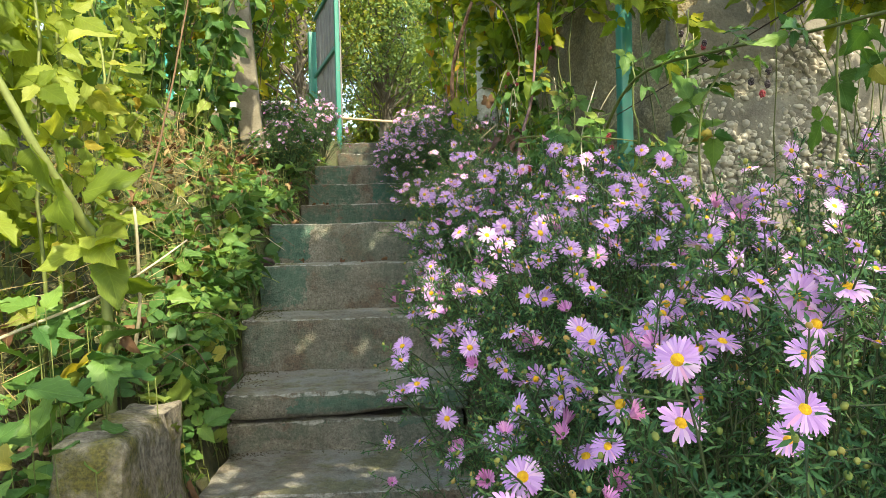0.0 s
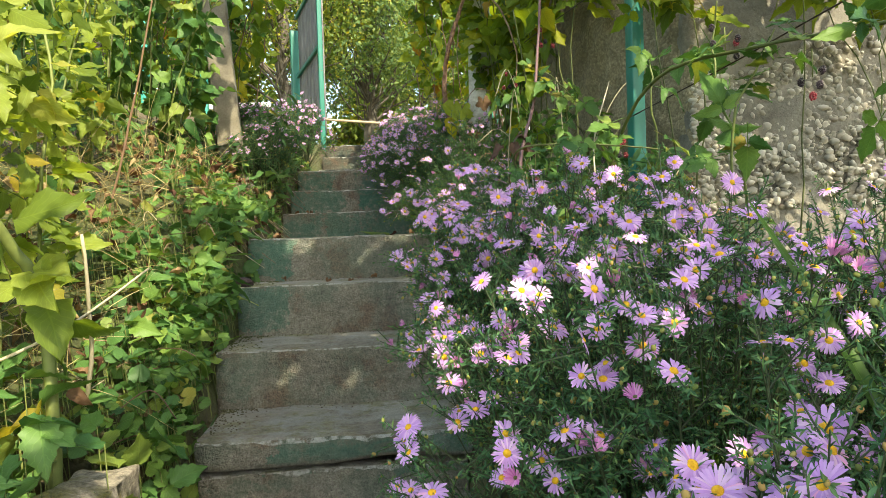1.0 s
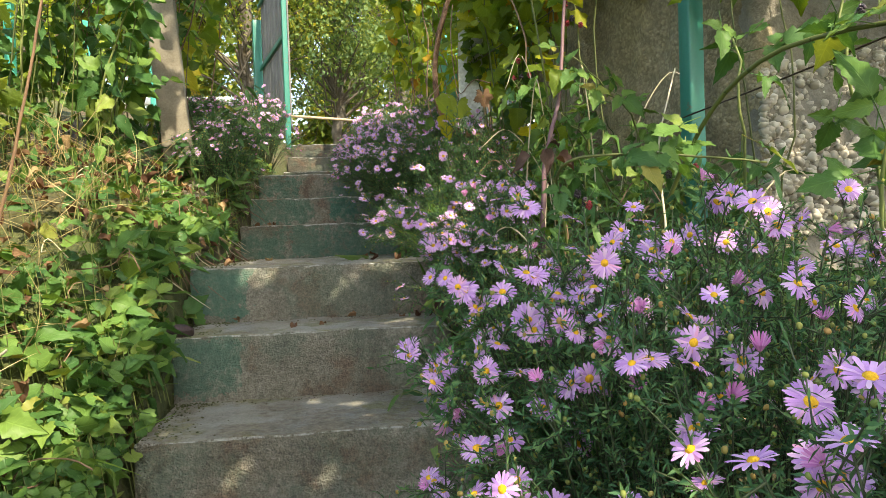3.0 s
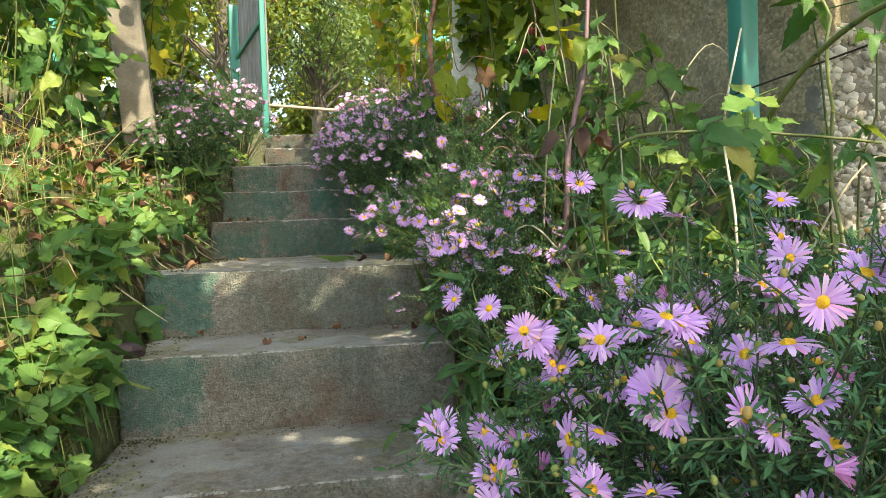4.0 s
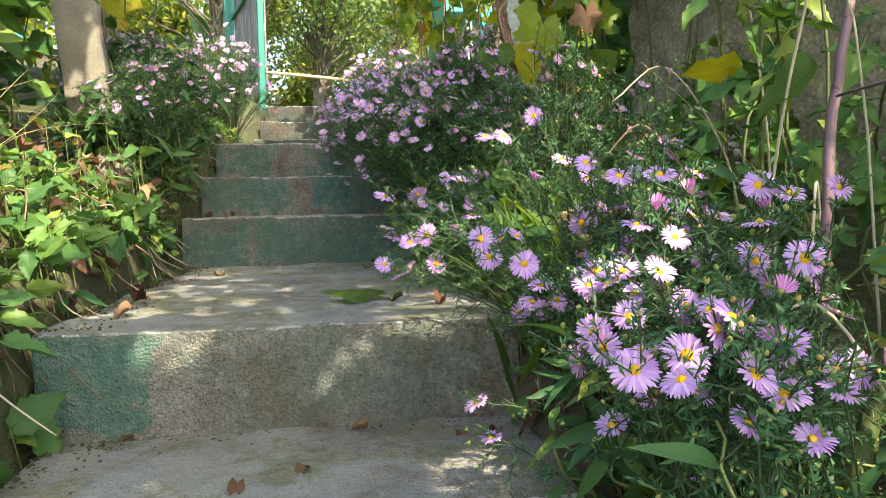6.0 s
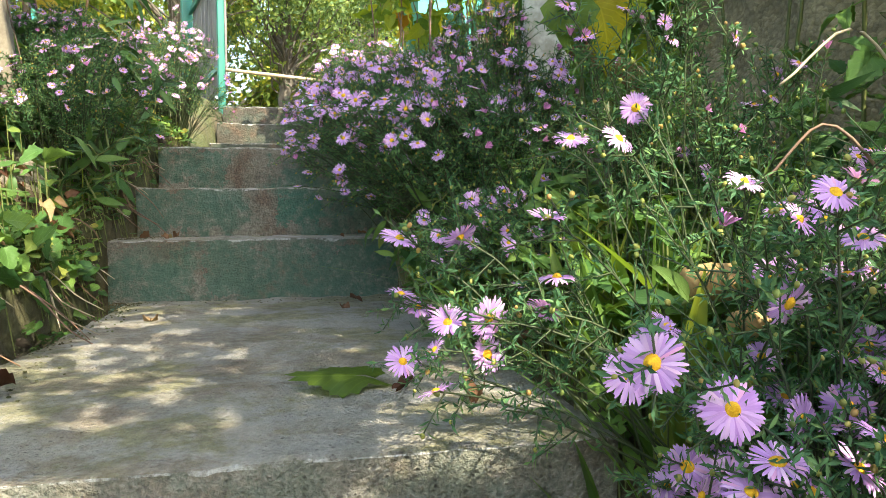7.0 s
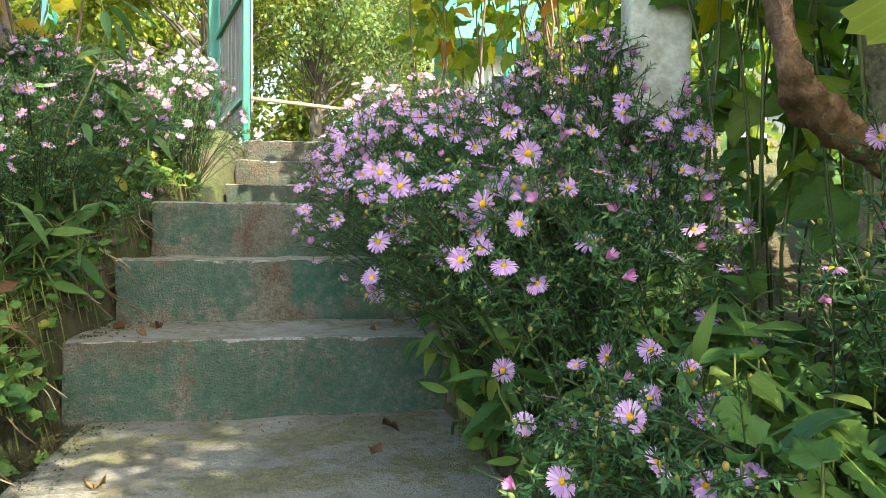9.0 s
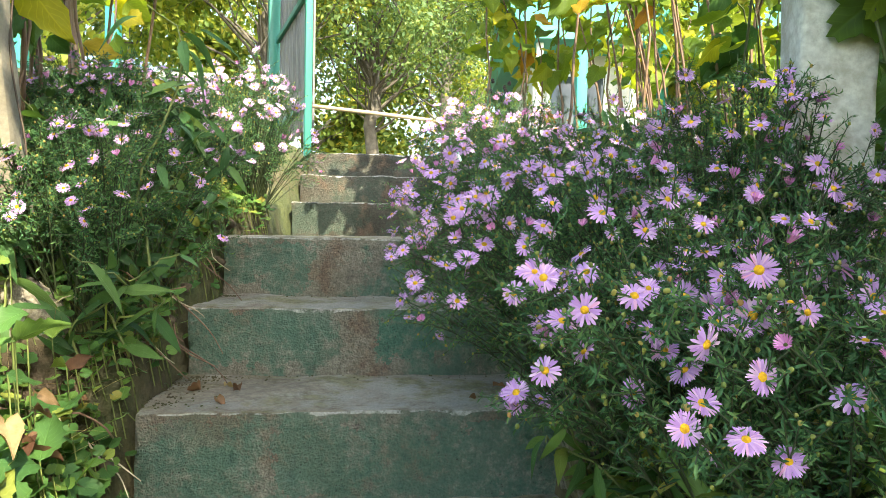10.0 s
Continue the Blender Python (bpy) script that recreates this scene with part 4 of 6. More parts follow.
def dome(r0, h, rings=4, sides=11):
    V, F = [(0, 0, h)], []
    for i in range(1, rings + 1):
        t = i / rings
        for j in range(sides):
            a = (j + 0.5 * (i % 2)) / sides * 6.283
            q = r0 * t * (1 + 0.06 * ((i * 7 + j * 3) % 3 - 1))
            V.append((math.cos(a) * q, math.sin(a) * q, h * (1 - t * t) + 0.008 * ((i + j) % 2)))
    for j in range(sides):
        F.append((0, 1 + j, 1 + (j + 1) % sides))
    for i in range(rings - 1):
        for j in range(sides):
            a, b = 1 + i * sides + j, 1 + i * sides + (j + 1) % sides
            F += [(a, a + sides, b + sides), (a, b + sides, b)]
    return Shape(V, F)


FLOWERS = [aster_flower(k, p, o).mesh("flower", [PETAL, STEM_GREEN]) for k, (p, o) in enumerate(((40, 0.05), (35, 0.16), (42, -0.08), (32, 0.28), (38, 0.0), (30, 0.1)))]
HALF = [aster_flower(20 + k, 20, o).mesh("flower", [BUD_PINK, STEM_GREEN]) for k, o in enumerate((1.3, 2.2))]
WHOLE = [join([aster_flower(k, p, o), Shape(dome(0.135, 0.075, 3, 8).V, dome(0.135, 0.075, 3, 8).F, None, np.full(len(dome(0.135, 0.075, 3, 8).F), 2))]).mesh("flower", [PETAL, STEM_GREEN, DISC]) for k, (p, o) in enumerate(((20, 0.05), (18, 0.16), (20, -0.08)))]
DISCS = [dome(0.135, 0.075).mesh("flower_disc", [DISC]), dome(0.115, 0.09).mesh("flower_disc", [DISC])]
BUD = lump((0.5, 0.5, 0.62), 1, 0.1, 5, 6)


def aster_bush(lobes, heroes, blooms, fill, label, root_at, face=(0.0, -0.55, 0.75), seed=1, size=(0.033, 0.045), twig=6, full=True, half=0.18, lean=0.55, low=-0.2, bare=0.30, needles=46, lift=None, whole_after=9999):
    """A mound of asters: wiry stems, needle leaves, buds and open flowers."""
    r = np.random.default_rng(seed)
    bush = thing("aster_bush", root_at, label, "aster", "aster bushes")
    weight = np.array([l[3] * l[4] for l in lobes])
    which = r.choice(len(lobes), blooms + fill, p=weight / weight.sum())
    L = np.array(lobes)[which]
    d = unit(r.normal(size=(len(L), 3)) + np.array([-0.25, -0.5, 0.95]))
    d[:, 2] = np.where(d[:, 2] < low, -d[:, 2], d[:, 2])
    depth = np.where(np.arange(len(L)) < blooms, r.uniform(0.88, 1.08, len(L)), r.uniform(0.35, 0.98, len(L)))[:, None]
    tips = L[:, :3] + d * L[:, 3:] * depth
    tips[:, 2] += 0.02 * r.normal(size=len(tips))
    flower = np.arange(len(tips)) < blooms
    if len(heroes):
        tips = np.concatenate([np.array(heroes), tips])
        flower = np.concatenate([np.ones(len(heroes), bool), flower])
        L = np.concatenate([np.array([min(lobes, key=lambda l: sum((l[k] - h[k]) ** 2 for k in range(3))) for h in heroes]), L])
    if lift is not None:
        out = np.maximum(right_edge(tips[:, 1]) + 0.06 - tips[:, 0], 0.0)
        least = lift + 0.18 * r.random(len(tips)) + 0.25 * out
        tips[:, 2] = np.where((out > 0) & (np.arange(len(tips)) >= len(heroes)), np.maximum(tips[:, 2], least), tips[:, 2])
    gx = tips[:, 0] * (1 - lean) + L[:, 0] * lean + 0.03 * r.normal(size=len(tips))
    gx = np.maximum(gx, right_edge(tips[:, 1]) + 0.06 + 0.22 * r.random(len(tips))) if root_at[0] > -0.6 else np.minimum(gx, left_edge(tips[:, 1]) - 0.05)
    gy = tips[:, 1] * (1 - lean) + L[:, 1] * lean + 0.03 * r.normal(size=len(tips)) + 0.03
    feet = np.stack([gx, gy, land(gx, gy) - 0.02], 1)
    stems, lp, ld, ln, ls, bp, bs = [], [], [], [], [], [], []
    for k in range(len(tips)):
        f, t = feet[k], tips[k]
        mid = f * 0.35 + t * 0.65
        mid[2] = f[2] * 0.2 + t[2] * 0.8 + 0.02
        line = bow(f, mid, t, 7)
        stems.append(tube(line, np.linspace(0.0019, 0.0010, 7), 3, False))
        n = int(needles * 0.6)
        u = np.linspace(bare, 0.985, n) ** 0.8
        q = np.stack([np.interp(u * 6, np.arange(7), line[:, c]) for c in range(3)], 1)
        axis = unit(t - mid)
        a = np.arange(n) * 2.4 + r.uniform(0, 6)
        e1 = unit(np.cross(axis, (0.2, 0.9, 0.3)))
        e2 = np.cross(axis, e1)
        side = np.cos(a)[:, None] * e1 + np.sin(a)[:, None] * e2
        lp.append(q)
        ld.append(unit(side + axis * 0.6 + 0.2 * r.normal(size=(n, 3))))
        ln.append(np.tile(axis, (n, 1)))
        ls.append(r.uniform(0.010, 0.019, n) * (1.25 - 0.5 * u))
        for j in range(twig + 3):
            s = 1.0 - 0.52 * r.random() ** 1.4 - 0.01
            b = np.array([np.interp(s * 6, np.arange(7), line[:, c]) for c in range(3)])
            w = unit(axis + 1.0 * unit(r.normal(size=3)))
            l = r.uniform(0.02, 0.065)
            e = b + w * l
            stems.append(tube([b, e], (0.0011, 0.0007), 3, False))
            n2 = 15
            g = np.linspace(0.15, 1.0, n2)[:, None]
            lp.append(b + w * l * g)
            ld.append(unit(w * 0.7 + unit(r.normal(size=(n2, 3)))))
            ln.append(np.tile(w, (n2, 1)))
            ls.append(r.uniform(0.008, 0.014, n2))
            if r.random() < 0.42:
                bp.append(e)
                bs.append(r.uniform(0.0032, 0.0062))
    part("stem_tangle", join(stems), STEM_ASTER, bush, kind="stuff")
    part("foliage", spread(NEEDLE, poses(np.concatenate(lp), np.concatenate(ld), np.concatenate(ln), np.concatenate(ls))), LEAF_ASTER, bush, kind="stuff")
    if bp:
        bp = np.array(bp)
        part("bud_spray", spread([BUD], poses(bp, unit(r.normal(size=bp.shape)), (0.1, 0.2, 1.0), np.array(bs))), BUD_GREEN, bush, kind="stuff")
    heads = tips[flower]
    inv = Matrix.Translation(-Vector(root_at))
    for k, h in enumerate(heads):
        nrm = Vector(face) + Vector(r.normal(size=3)) * 0.42 + Vector((h[0] - L[flower][k][0], h[1] - L[flower][k][1], 0)) * 0.9
        q = nrm.to_track_quat("Z", "Y").to_matrix().to_4x4()
        closed = r.random() < half and k >= len(heroes)
        s = r.uniform(*size) * (0.55 if closed else 1.0)
        m = Matrix.Translation(h) @ q @ Matrix.Rotation(r.uniform(0, 6.28), 4, "Z") @ Matrix.Diagonal((s, s, s, 1))
        single = full and k < whole_after
        fl = new("flower", HALF[k % 2] if closed else FLOWERS[int(r.integers(len(FLOWERS)))] if single else WHOLE[k % 3])
        fl.parent, fl.matrix_parent_inverse, fl.matrix_basis = bush, inv, m
        if single and not closed:
            disc = new("flower_disc", DISCS[k % 2])
            disc.parent = fl
    return bush


aster_bush(((0.14, 0.80, 0.22, 0.36, 0.36, 0.34), (0.09, 1.30, 0.30, 0.38, 0.40, 0.36), (0.10, 1.80, 0.40, 0.40, 0.34, 0.38), (0.50, 1.25, 0.36, 0.32, 0.55, 0.36)),
           [(-0.042, 0.783, 0.499), (0.024, 0.796, 0.586), (0.115, 0.85, 0.58), (-0.012, 0.961, 0.376), (-0.162, 1.226, 0.51), (0.269, 0.985, 0.622), (0.126, 0.945, 0.624), (-0.235, 1.295, 0.529), (-0.085, 1.087, 0.506),
            (-0.237, 1.272, 0.507), (-0.267, 1.333, 0.508), (0.119, 1.675, 0.723), (-0.033, 1.441, 0.642), (0.091, 1.319, 0.673), (0.134, 1.31, 0.632), (-0.026, 1.813, 0.771), (0.324, 1.874, 0.816), (-0.107, 1.663, 0.684),
            (-0.195, 1.761, 0.647), (0.168, 1.302, 0.723), (-0.231, 1.81, 0.71), (-0.212, 1.805, 0.686), (-0.172, 1.705, 0.729), (-0.076, 1.744, 0.735), (-0.142, 1.675, 0.676), (-0.11, 1.577, 0.651), (-0.216, 1.735, 0.628), (-0.048, 0.51, 0.484), (-0.1, 0.567, 0.505), (0.025, 0.643, 0.538), (0.085, 0.809, 0.599), (0.016, 0.721, 0.565), (0.034, 0.986, 0.552), (-0.22, 1.04, 0.305),
            (-0.192, 1.22, 0.605), (-0.057, 1.227, 0.617), (0.104, 1.249, 0.551), (0.035, 1.301, 0.667), (0.023, 1.268, 0.63), (0.122, 1.274, 0.657), (-0.235, 1.679, 0.555), (-0.06, 1.035, 0.576), (-0.223, 1.813, 0.704), (-0.206, 1.802, 0.682),
            (-0.232, 1.926, 0.715), (-0.1, 1.666, 0.737), (0.025, 1.87, 0.782), (-0.152, 1.782, 0.8), (-0.163, 1.705, 0.725), (-0.16, 1.728, 0.665), (-0.134, 1.662, 0.67), (-0.216, 1.719, 0.625), (-0.262, 1.774, 0.618), (-0.29, 1.838, 0.627)],
           840, 330, "wide mound of lilac asters with yellow centres, in full bloom", (0.14, 1.35, 0.0), seed=11, size=(0.028, 0.041), whole_after=300)
aster_bush(((-0.05, 2.02, 0.50, 0.19, 0.19, 0.22),),
           [(-0.264, 1.779, 0.623), (-0.164, 1.737, 0.674), (-0.291, 1.85, 0.632), (-0.247, 1.777, 0.576), (0.07, 1.756, 0.799), (0.132, 1.53, 0.751), (-0.092, 2.076, 0.834), (0.072, 1.73, 0.806), (-0.09, 1.588, 0.652),
            (-0.235, 2.103, 0.708), (-0.152, 2.25, 0.618), (-0.081, 2.082, 0.703), (0.171, 2.406, 0.631), (0.1, 2.421, 0.744), (0.022, 2.227, 0.632)],
           46, 80, "lilac asters leaning over the lower steps", (-0.02, 2.05, 0.1), seed=12)
aster_bush(((-0.08, 2.76, 0.73, 0.09, 0.14, 0.10), (0.02, 2.92, 0.74, 0.14, 0.20, 0.16)),
           [(-0.14, 2.827, 0.814), (-0.06, 2.948, 0.789), (-0.067, 2.656, 0.787), (-0.152, 2.851, 0.811), (0.116, 3.129, 0.941), (-0.02, 2.74, 0.78), (-0.045, 3.432, 1.065), (-0.134, 2.79, 0.787), (-0.15, 2.723, 0.768), (-0.143, 2.667, 0.755), (-0.162, 2.854, 0.731), (-0.108, 2.71, 0.736), (-0.122, 2.767, 0.716), (-0.134, 2.834, 0.668),
            (-0.067, 2.649, 0.745), (-0.027, 2.638, 0.747), (-0.058, 2.804, 0.605), (0.024, 2.94, 0.827), (0.071, 3.049, 0.907), (-0.122, 2.834, 0.826), (-0.041, 3.037, 0.933), (0.115, 2.827, 0.908), (-0.09, 2.66, 0.72), (-0.10, 2.69, 0.79),
            (-0.165, 2.80, 0.77), (-0.05, 2.64, 0.71), (-0.234, 3.059, 0.636), (-0.225, 3.008, 0.605)],
           44, 16, "small clump of lilac asters beside the step", (0.05, 2.95, 0.6), seed=13, twig=6, needles=44, bare=0.35)
aster_bush(((-0.20, 3.30, 0.84, 0.11, 0.18, 0.12), (-0.08, 3.20, 0.86, 0.10, 0.14, 0.12)),
           [(-0.244, 3.356, 0.801), (-0.191, 3.298, 0.883), (-0.139, 3.276, 1.011), (-0.154, 3.357, 1.02), (-0.216, 3.257, 0.939), (-0.273, 3.239, 0.855), (-0.279, 3.463, 0.788), (-0.313, 3.368, 0.85), (-0.227, 3.044, 0.854), (-0.165, 3.059, 0.819), (-0.052, 3.156, 0.87), (-0.327, 3.394, 0.919), (-0.33, 3.368, 0.864), (-0.335, 3.322, 0.805), (-0.314, 3.266, 0.789), (-0.292, 3.32, 0.841), (-0.223, 3.243, 0.86), (-0.145, 3.177, 0.852)],
           8, 6, "loose clump of lilac asters hanging over the landing", (-0.06, 3.32, 0.72), seed=14, twig=6, needles=44, bare=0.35)
aster_bush(((-0.13, 3.84, 0.86, 0.13, 0.17, 0.11),), [(-0.166, 3.692, 0.944), (-0.17, 3.732, 0.969), (-0.172, 3.941, 0.938), (-0.214, 3.672, 0.892), (-0.13, 3.97, 0.967), (-0.166, 3.757, 0.961)], 26, 14, "low pale lilac asters beside the landing", (-0.06, 3.86, 0.75), seed=15, size=(0.023, 0.030), twig=4, needles=34, bare=0.35)
aster_bush(((-0.10, 4.22, 1.00, 0.26, 0.30, 0.25), (-0.14, 4.70, 1.10, 0.33, 0.36, 0.29), (0.14, 4.55, 1.10, 0.22, 0.3, 0.26), (0.10, 4.56, 1.30, 0.20, 0.22, 0.22)),
           [(-0.194, 3.982, 1.126), (-0.19, 4.147, 1.178), (-0.26, 4.099, 1.086), (-0.338, 4.297, 1.029), (0.074, 4.181, 1.279), (-0.176, 3.971, 1.059), (-0.19, 4.11, 1.149), (-0.234, 4.379, 1.216), (-0.279, 4.361, 1.185),
            (-0.063, 4.177, 1.263), (-0.168, 4.551, 1.366), (-0.445, 5.024, 1.052), (0.073, 4.12, 1.205), (-0.224, 4.064, 1.116), (-0.094, 4.445, 1.253), (-0.15, 3.936, 0.91), (-0.19, 4.071, 0.944), (-0.061, 3.928, 0.989), (-0.102, 3.95, 0.978), (-0.287, 4.383, 1.014), (-0.345, 4.261, 1.051),
            (-0.325, 4.425, 1.009), (-0.263, 4.402, 0.996), (-0.169, 4.063, 1.172), (-0.17, 4.538, 1.363), (0.162, 4.222, 1.281), (-0.232, 4.009, 1.098), (-0.143, 4.415, 1.27), (-0.071, 4.228, 1.293), (-0.24, 4.573, 1.386), (-0.315, 4.25, 1.123),
            (-0.055, 4.559, 1.421), (-0.084, 4.347, 1.294), (-0.378, 5.0, 1.012), (-0.349, 4.283, 1.041), (-0.228, 4.102, 1.128), (0.037, 4.24, 1.303)],
           440, 250, "large mound of lilac asters leaning over the upper steps", (-0.02, 4.45, 0.85), seed=16, low=0.1, bare=0.38, lift=0.98, size=(0.026, 0.038), whole_after=190)
aster_bush(((-0.20, 5.30, 1.20, 0.30, 0.40, 0.28), (-0.10, 6.00, 1.42, 0.36, 0.45, 0.30), (0.25, 5.6, 1.35, 0.3, 0.4, 0.3)), [(-0.377, 5.552, 1.297)], 350, 260, "dense lilac asters beside the top of the steps", (-0.02, 5.6, 1.2), seed=17, twig=5, full=False)
aster_bush(((-1.14, 5.05, 1.26, 0.24, 0.30, 0.24), (-1.30, 5.60, 1.42, 0.36, 0.42, 0.30)),
           [(-1.074, 5.006, 1.434), (-1.102, 4.943, 1.391), (-1.112, 4.963, 1.38), (-0.893, 5.172, 1.224), (-1.10, 4.95, 1.40), (-0.994, 5.233, 1.411), (-1.006, 4.971, 1.331), (-0.87, 5.257, 1.439), (-1.022, 5.039, 1.292)], 210, 250, "lilac asters on the bank beside the steps", (-1.22, 5.4, 1.25), seed=18, size=(0.025, 0.036), whole_after=70)
aster_bush(((-1.06, 6.30, 1.52, 0.30, 0.40, 0.36), (-1.45, 6.4, 1.55, 0.3, 0.4, 0.33)), [], 300, 260, "pale sunlit asters by the gate", (-1.2, 6.35, 1.45), seed=19, twig=5, full=False)
aster_bush(((0.00, 3.48, 1.06, 0.14, 0.10, 0.15), (0.20, 3.5, 1.0, 0.13, 0.12, 0.15)), [(-0.022, 3.505, 1.2), (0.024, 3.493, 1.183), (-0.01, 3.50, 1.19), (0.12, 3.42, 1.08), (0.2, 3.5, 1.12)], 12, 9, "tall asters with few open flowers beside the vine", (0.06, 3.48, 0.75), seed=20, size=(0.022, 0.030), half=0.5, needles=44, bare=0.35, twig=6)

aster_bush(((-0.03, 3.12, 0.75, 0.13, 0.09, 0.09), (0.06, 3.2, 0.80, 0.12, 0.09, 0.10), (0.14, 3.30, 0.86, 0.12, 0.12, 0.12)),
           [(-0.149, 3.038, 0.792), (-0.116, 3.157, 0.79), (0.054, 3.356, 0.84), (-0.034, 3.215, 0.816), (-0.137, 3.159, 0.746), (-0.069, 3.219, 0.744), (0.024, 3.201, 0.737), (-0.022, 3.107, 0.779), (-0.129, 3.033, 0.773), (-0.018, 3.255, 0.782), (-0.031, 3.178, 0.873),
            (0.0, 3.212, 0.891), (0.025, 3.169, 0.921), (0.051, 3.205, 0.97), (0.184, 3.337, 1.01), (0.162, 3.411, 0.957), (0.056, 3.247, 0.935), (0.079, 3.329, 0.916), (0.175, 3.496, 1.016), (0.153, 3.498, 1.083), (0.084, 3.487, 0.991), (0.18, 3.329, 0.788),
            (-0.165, 3.094, 0.75), (-0.158, 3.05, 0.77), (0.046, 3.241, 0.771), (-0.027, 3.123, 0.796), (-0.069, 3.119, 0.789), (-0.087, 3.045, 0.781), (0.05, 3.175, 0.792), (0.14, 3.331, 0.774), (-0.115, 3.138, 0.744), (-0.008, 3.217, 0.78), (-0.055, 3.116, 0.784), (-0.146, 3.175, 0.726), (0.032, 3.354, 0.806), (0.118, 3.291, 0.836), (0.076, 3.214, 0.888), (0.055, 3.262, 0.842)],
           26, 14, "lilac asters crowding the end of the step below the landing", (0.05, 3.2, 0.65), seed=22, bare=0.35, size=(0.033, 0.041))

aster_bush(((0.16, 3.75, 1.06, 0.15, 0.12, 0.17), (0.26, 3.70, 0.95, 0.12, 0.10, 0.14)), [(0.12, 3.66, 1.12), (0.22, 3.68, 1.05)], 14, 46, "tall leafy asters with buds and few open flowers", (0.18, 3.74, 0.78), seed=23, half=0.7, bare=0.35, twig=5, size=(0.022, 0.030))

# ---- climbers and wild growth ----
M_TRIPLE = meshes_of("leaf", TRIPLE, LEAF_BRAMBLE)
M_BROAD = meshes_of("leaf", BROAD, LEAF_BRAMBLE)
M_QUINT = meshes_of("leaf", QUINT, LEAF_BRAMBLE)
M_VINE_BROAD = meshes_of("leaf", BROAD, LEAF_VINE)
M_VINE_TRIPLE = meshes_of("leaf", TRIPLE, LEAF_VINE)
M_GRAPE = meshes_of("leaf", GRAPE, LEAF_VINE)
M_LANCE = meshes_of("leaf", LANCE, LEAF_DARK)
M_ROUND = meshes_of("leaf", ROUND, LEAF_GROUND)
M_GROUND_BROAD = meshes_of("leaf", BROAD, LEAF_GROUND)
M_GROUND_TRIPLE = meshes_of("leaf", TRIPLE, LEAF_GROUND)
M_CLOVER = meshes_of("leaf", CLOVER, LEAF_CLOVER)
M_STRAP = meshes_of("blade", STRAP, GRASS)
M_STRAW = meshes_of("blade", STALK, STRAW)
M_CURLED = meshes_of("fallen_leaf", CURLED, LEAF_DRY)


def leaves_on(lines, per_metre, size, r, out=0.6, hang=0.35, reach=0.08, face=(-0.1, -0.5, 0.7), begin=0.15):
    """Poses of leaves that stand off from the canes."""
    at, along, up, big = [], [], [], []
    for line in lines:
        seg = np.linalg.norm(np.diff(line, axis=0), axis=1)
        c = np.concatenate([[0], np.cumsum(seg)])
        n = max(2, int(c[-1] * per_metre))
        s = r.uniform(begin, 1.0, n) * c[-1]
        q = np.stack([np.interp(s, c, line[:, k]) for k in range(3)], 1)
        w = unit(r.normal(size=(n, 3)) * np.array([1, 1, 0.45]))
        at.append(q + w * reach * r.uniform(0.3, 1.0, (n, 1)))
        along.append(unit(w * out + np.array([0, 0, -hang]) + 0.25 * r.normal(size=(n, 3))))
        up.append(unit(np.array(face) + 0.5 * r.normal(size=(n, 3))))
        big.append(r.uniform(size[0], size[1], n))
    return poses(np.concatenate(at), np.concatenate(along), np.concatenate(up), np.concatenate(big))


def cane(r, foot, height, lean, n=14):
    """A cane that rises from foot and bends over."""
    a = np.array([foot[0], foot[1], float(land(foot[0], foot[1])) - 0.02])
    top = a + np.array([lean[0], lean[1], height])
    mid = a + np.array([lean[0] * 0.25, lean[1] * 0.25, height * 0.85])
    u = np.linspace(0, 1, n)[:, None]
    sway = np.sin(u * r.uniform(3, 7, 3) + r.uniform(0, 6.28, 3)) * np.array([0.045, 0.045, 0.0]) * np.minimum(u * 3, 1)
    return bow(a, mid, top, n) + sway + r.normal(size=(n, 3)) * 0.006


def thicket(name, label, category, feet, heights, lean, per_metre, size, shapes, meshes, mat, stem, seed, single=150, radius=0.005, face=(-0.1, -0.5, 0.7), reach=0.08, begin=0.15, hang=0.35, group=""):
    r = np.random.default_rng(seed)
    lines = [cane(r, f, r.uniform(*heights), (r.normal() * lean[2] + lean[0], r.normal() * lean[2] + lean[1])) for f in feet]
    c = np.mean(np.array(feet), 0)
    root = thing(name, (c[0], c[1], float(land(c[0], c[1]))), label, category, group)
    for l in lines:
        part("cane", tube(l, np.linspace(radius, radius * 0.45, len(l)), 5), stem, root)
    ms = leaves_on(lines, per_metre, size, r, 0.6, hang, reach, face, begin)
    leafage("leaf", shapes, meshes, [mat], ms, root, single)
    return root, lines


def scatter(r, n, x0, x1, y0, y1):
    return list(zip(r.uniform(x0, x1, n), r.uniform(y0, y1, n)))


r = np.random.default_rng(21)
# left bank: raspberry canes in the sun
thicket("raspberry_canes", "tall sunlit raspberry canes with pale green leaves", "raspberry", scatter(r, 13, -1.75, -1.18, 1.55, 2.3), (0.9, 1.7), (0.1, -0.1, 0.16), 24, (0.09, 0.16), TRIPLE, M_TRIPLE, LEAF_BRAMBLE, STEM_GREEN, 31, 140, 0.006, group="raspberries")
thicket("raspberry_canes", "tall sunlit raspberry canes with pale green leaves", "raspberry", scatter(r, 12, -2.1, -1.35, 2.3, 3.4), (1.0, 1.8), (0.08, -0.1, 0.2), 22, (0.09, 0.16), TRIPLE, M_TRIPLE, LEAF_BRAMBLE, STEM_GREEN, 32, 120, 0.006, group="raspberries")
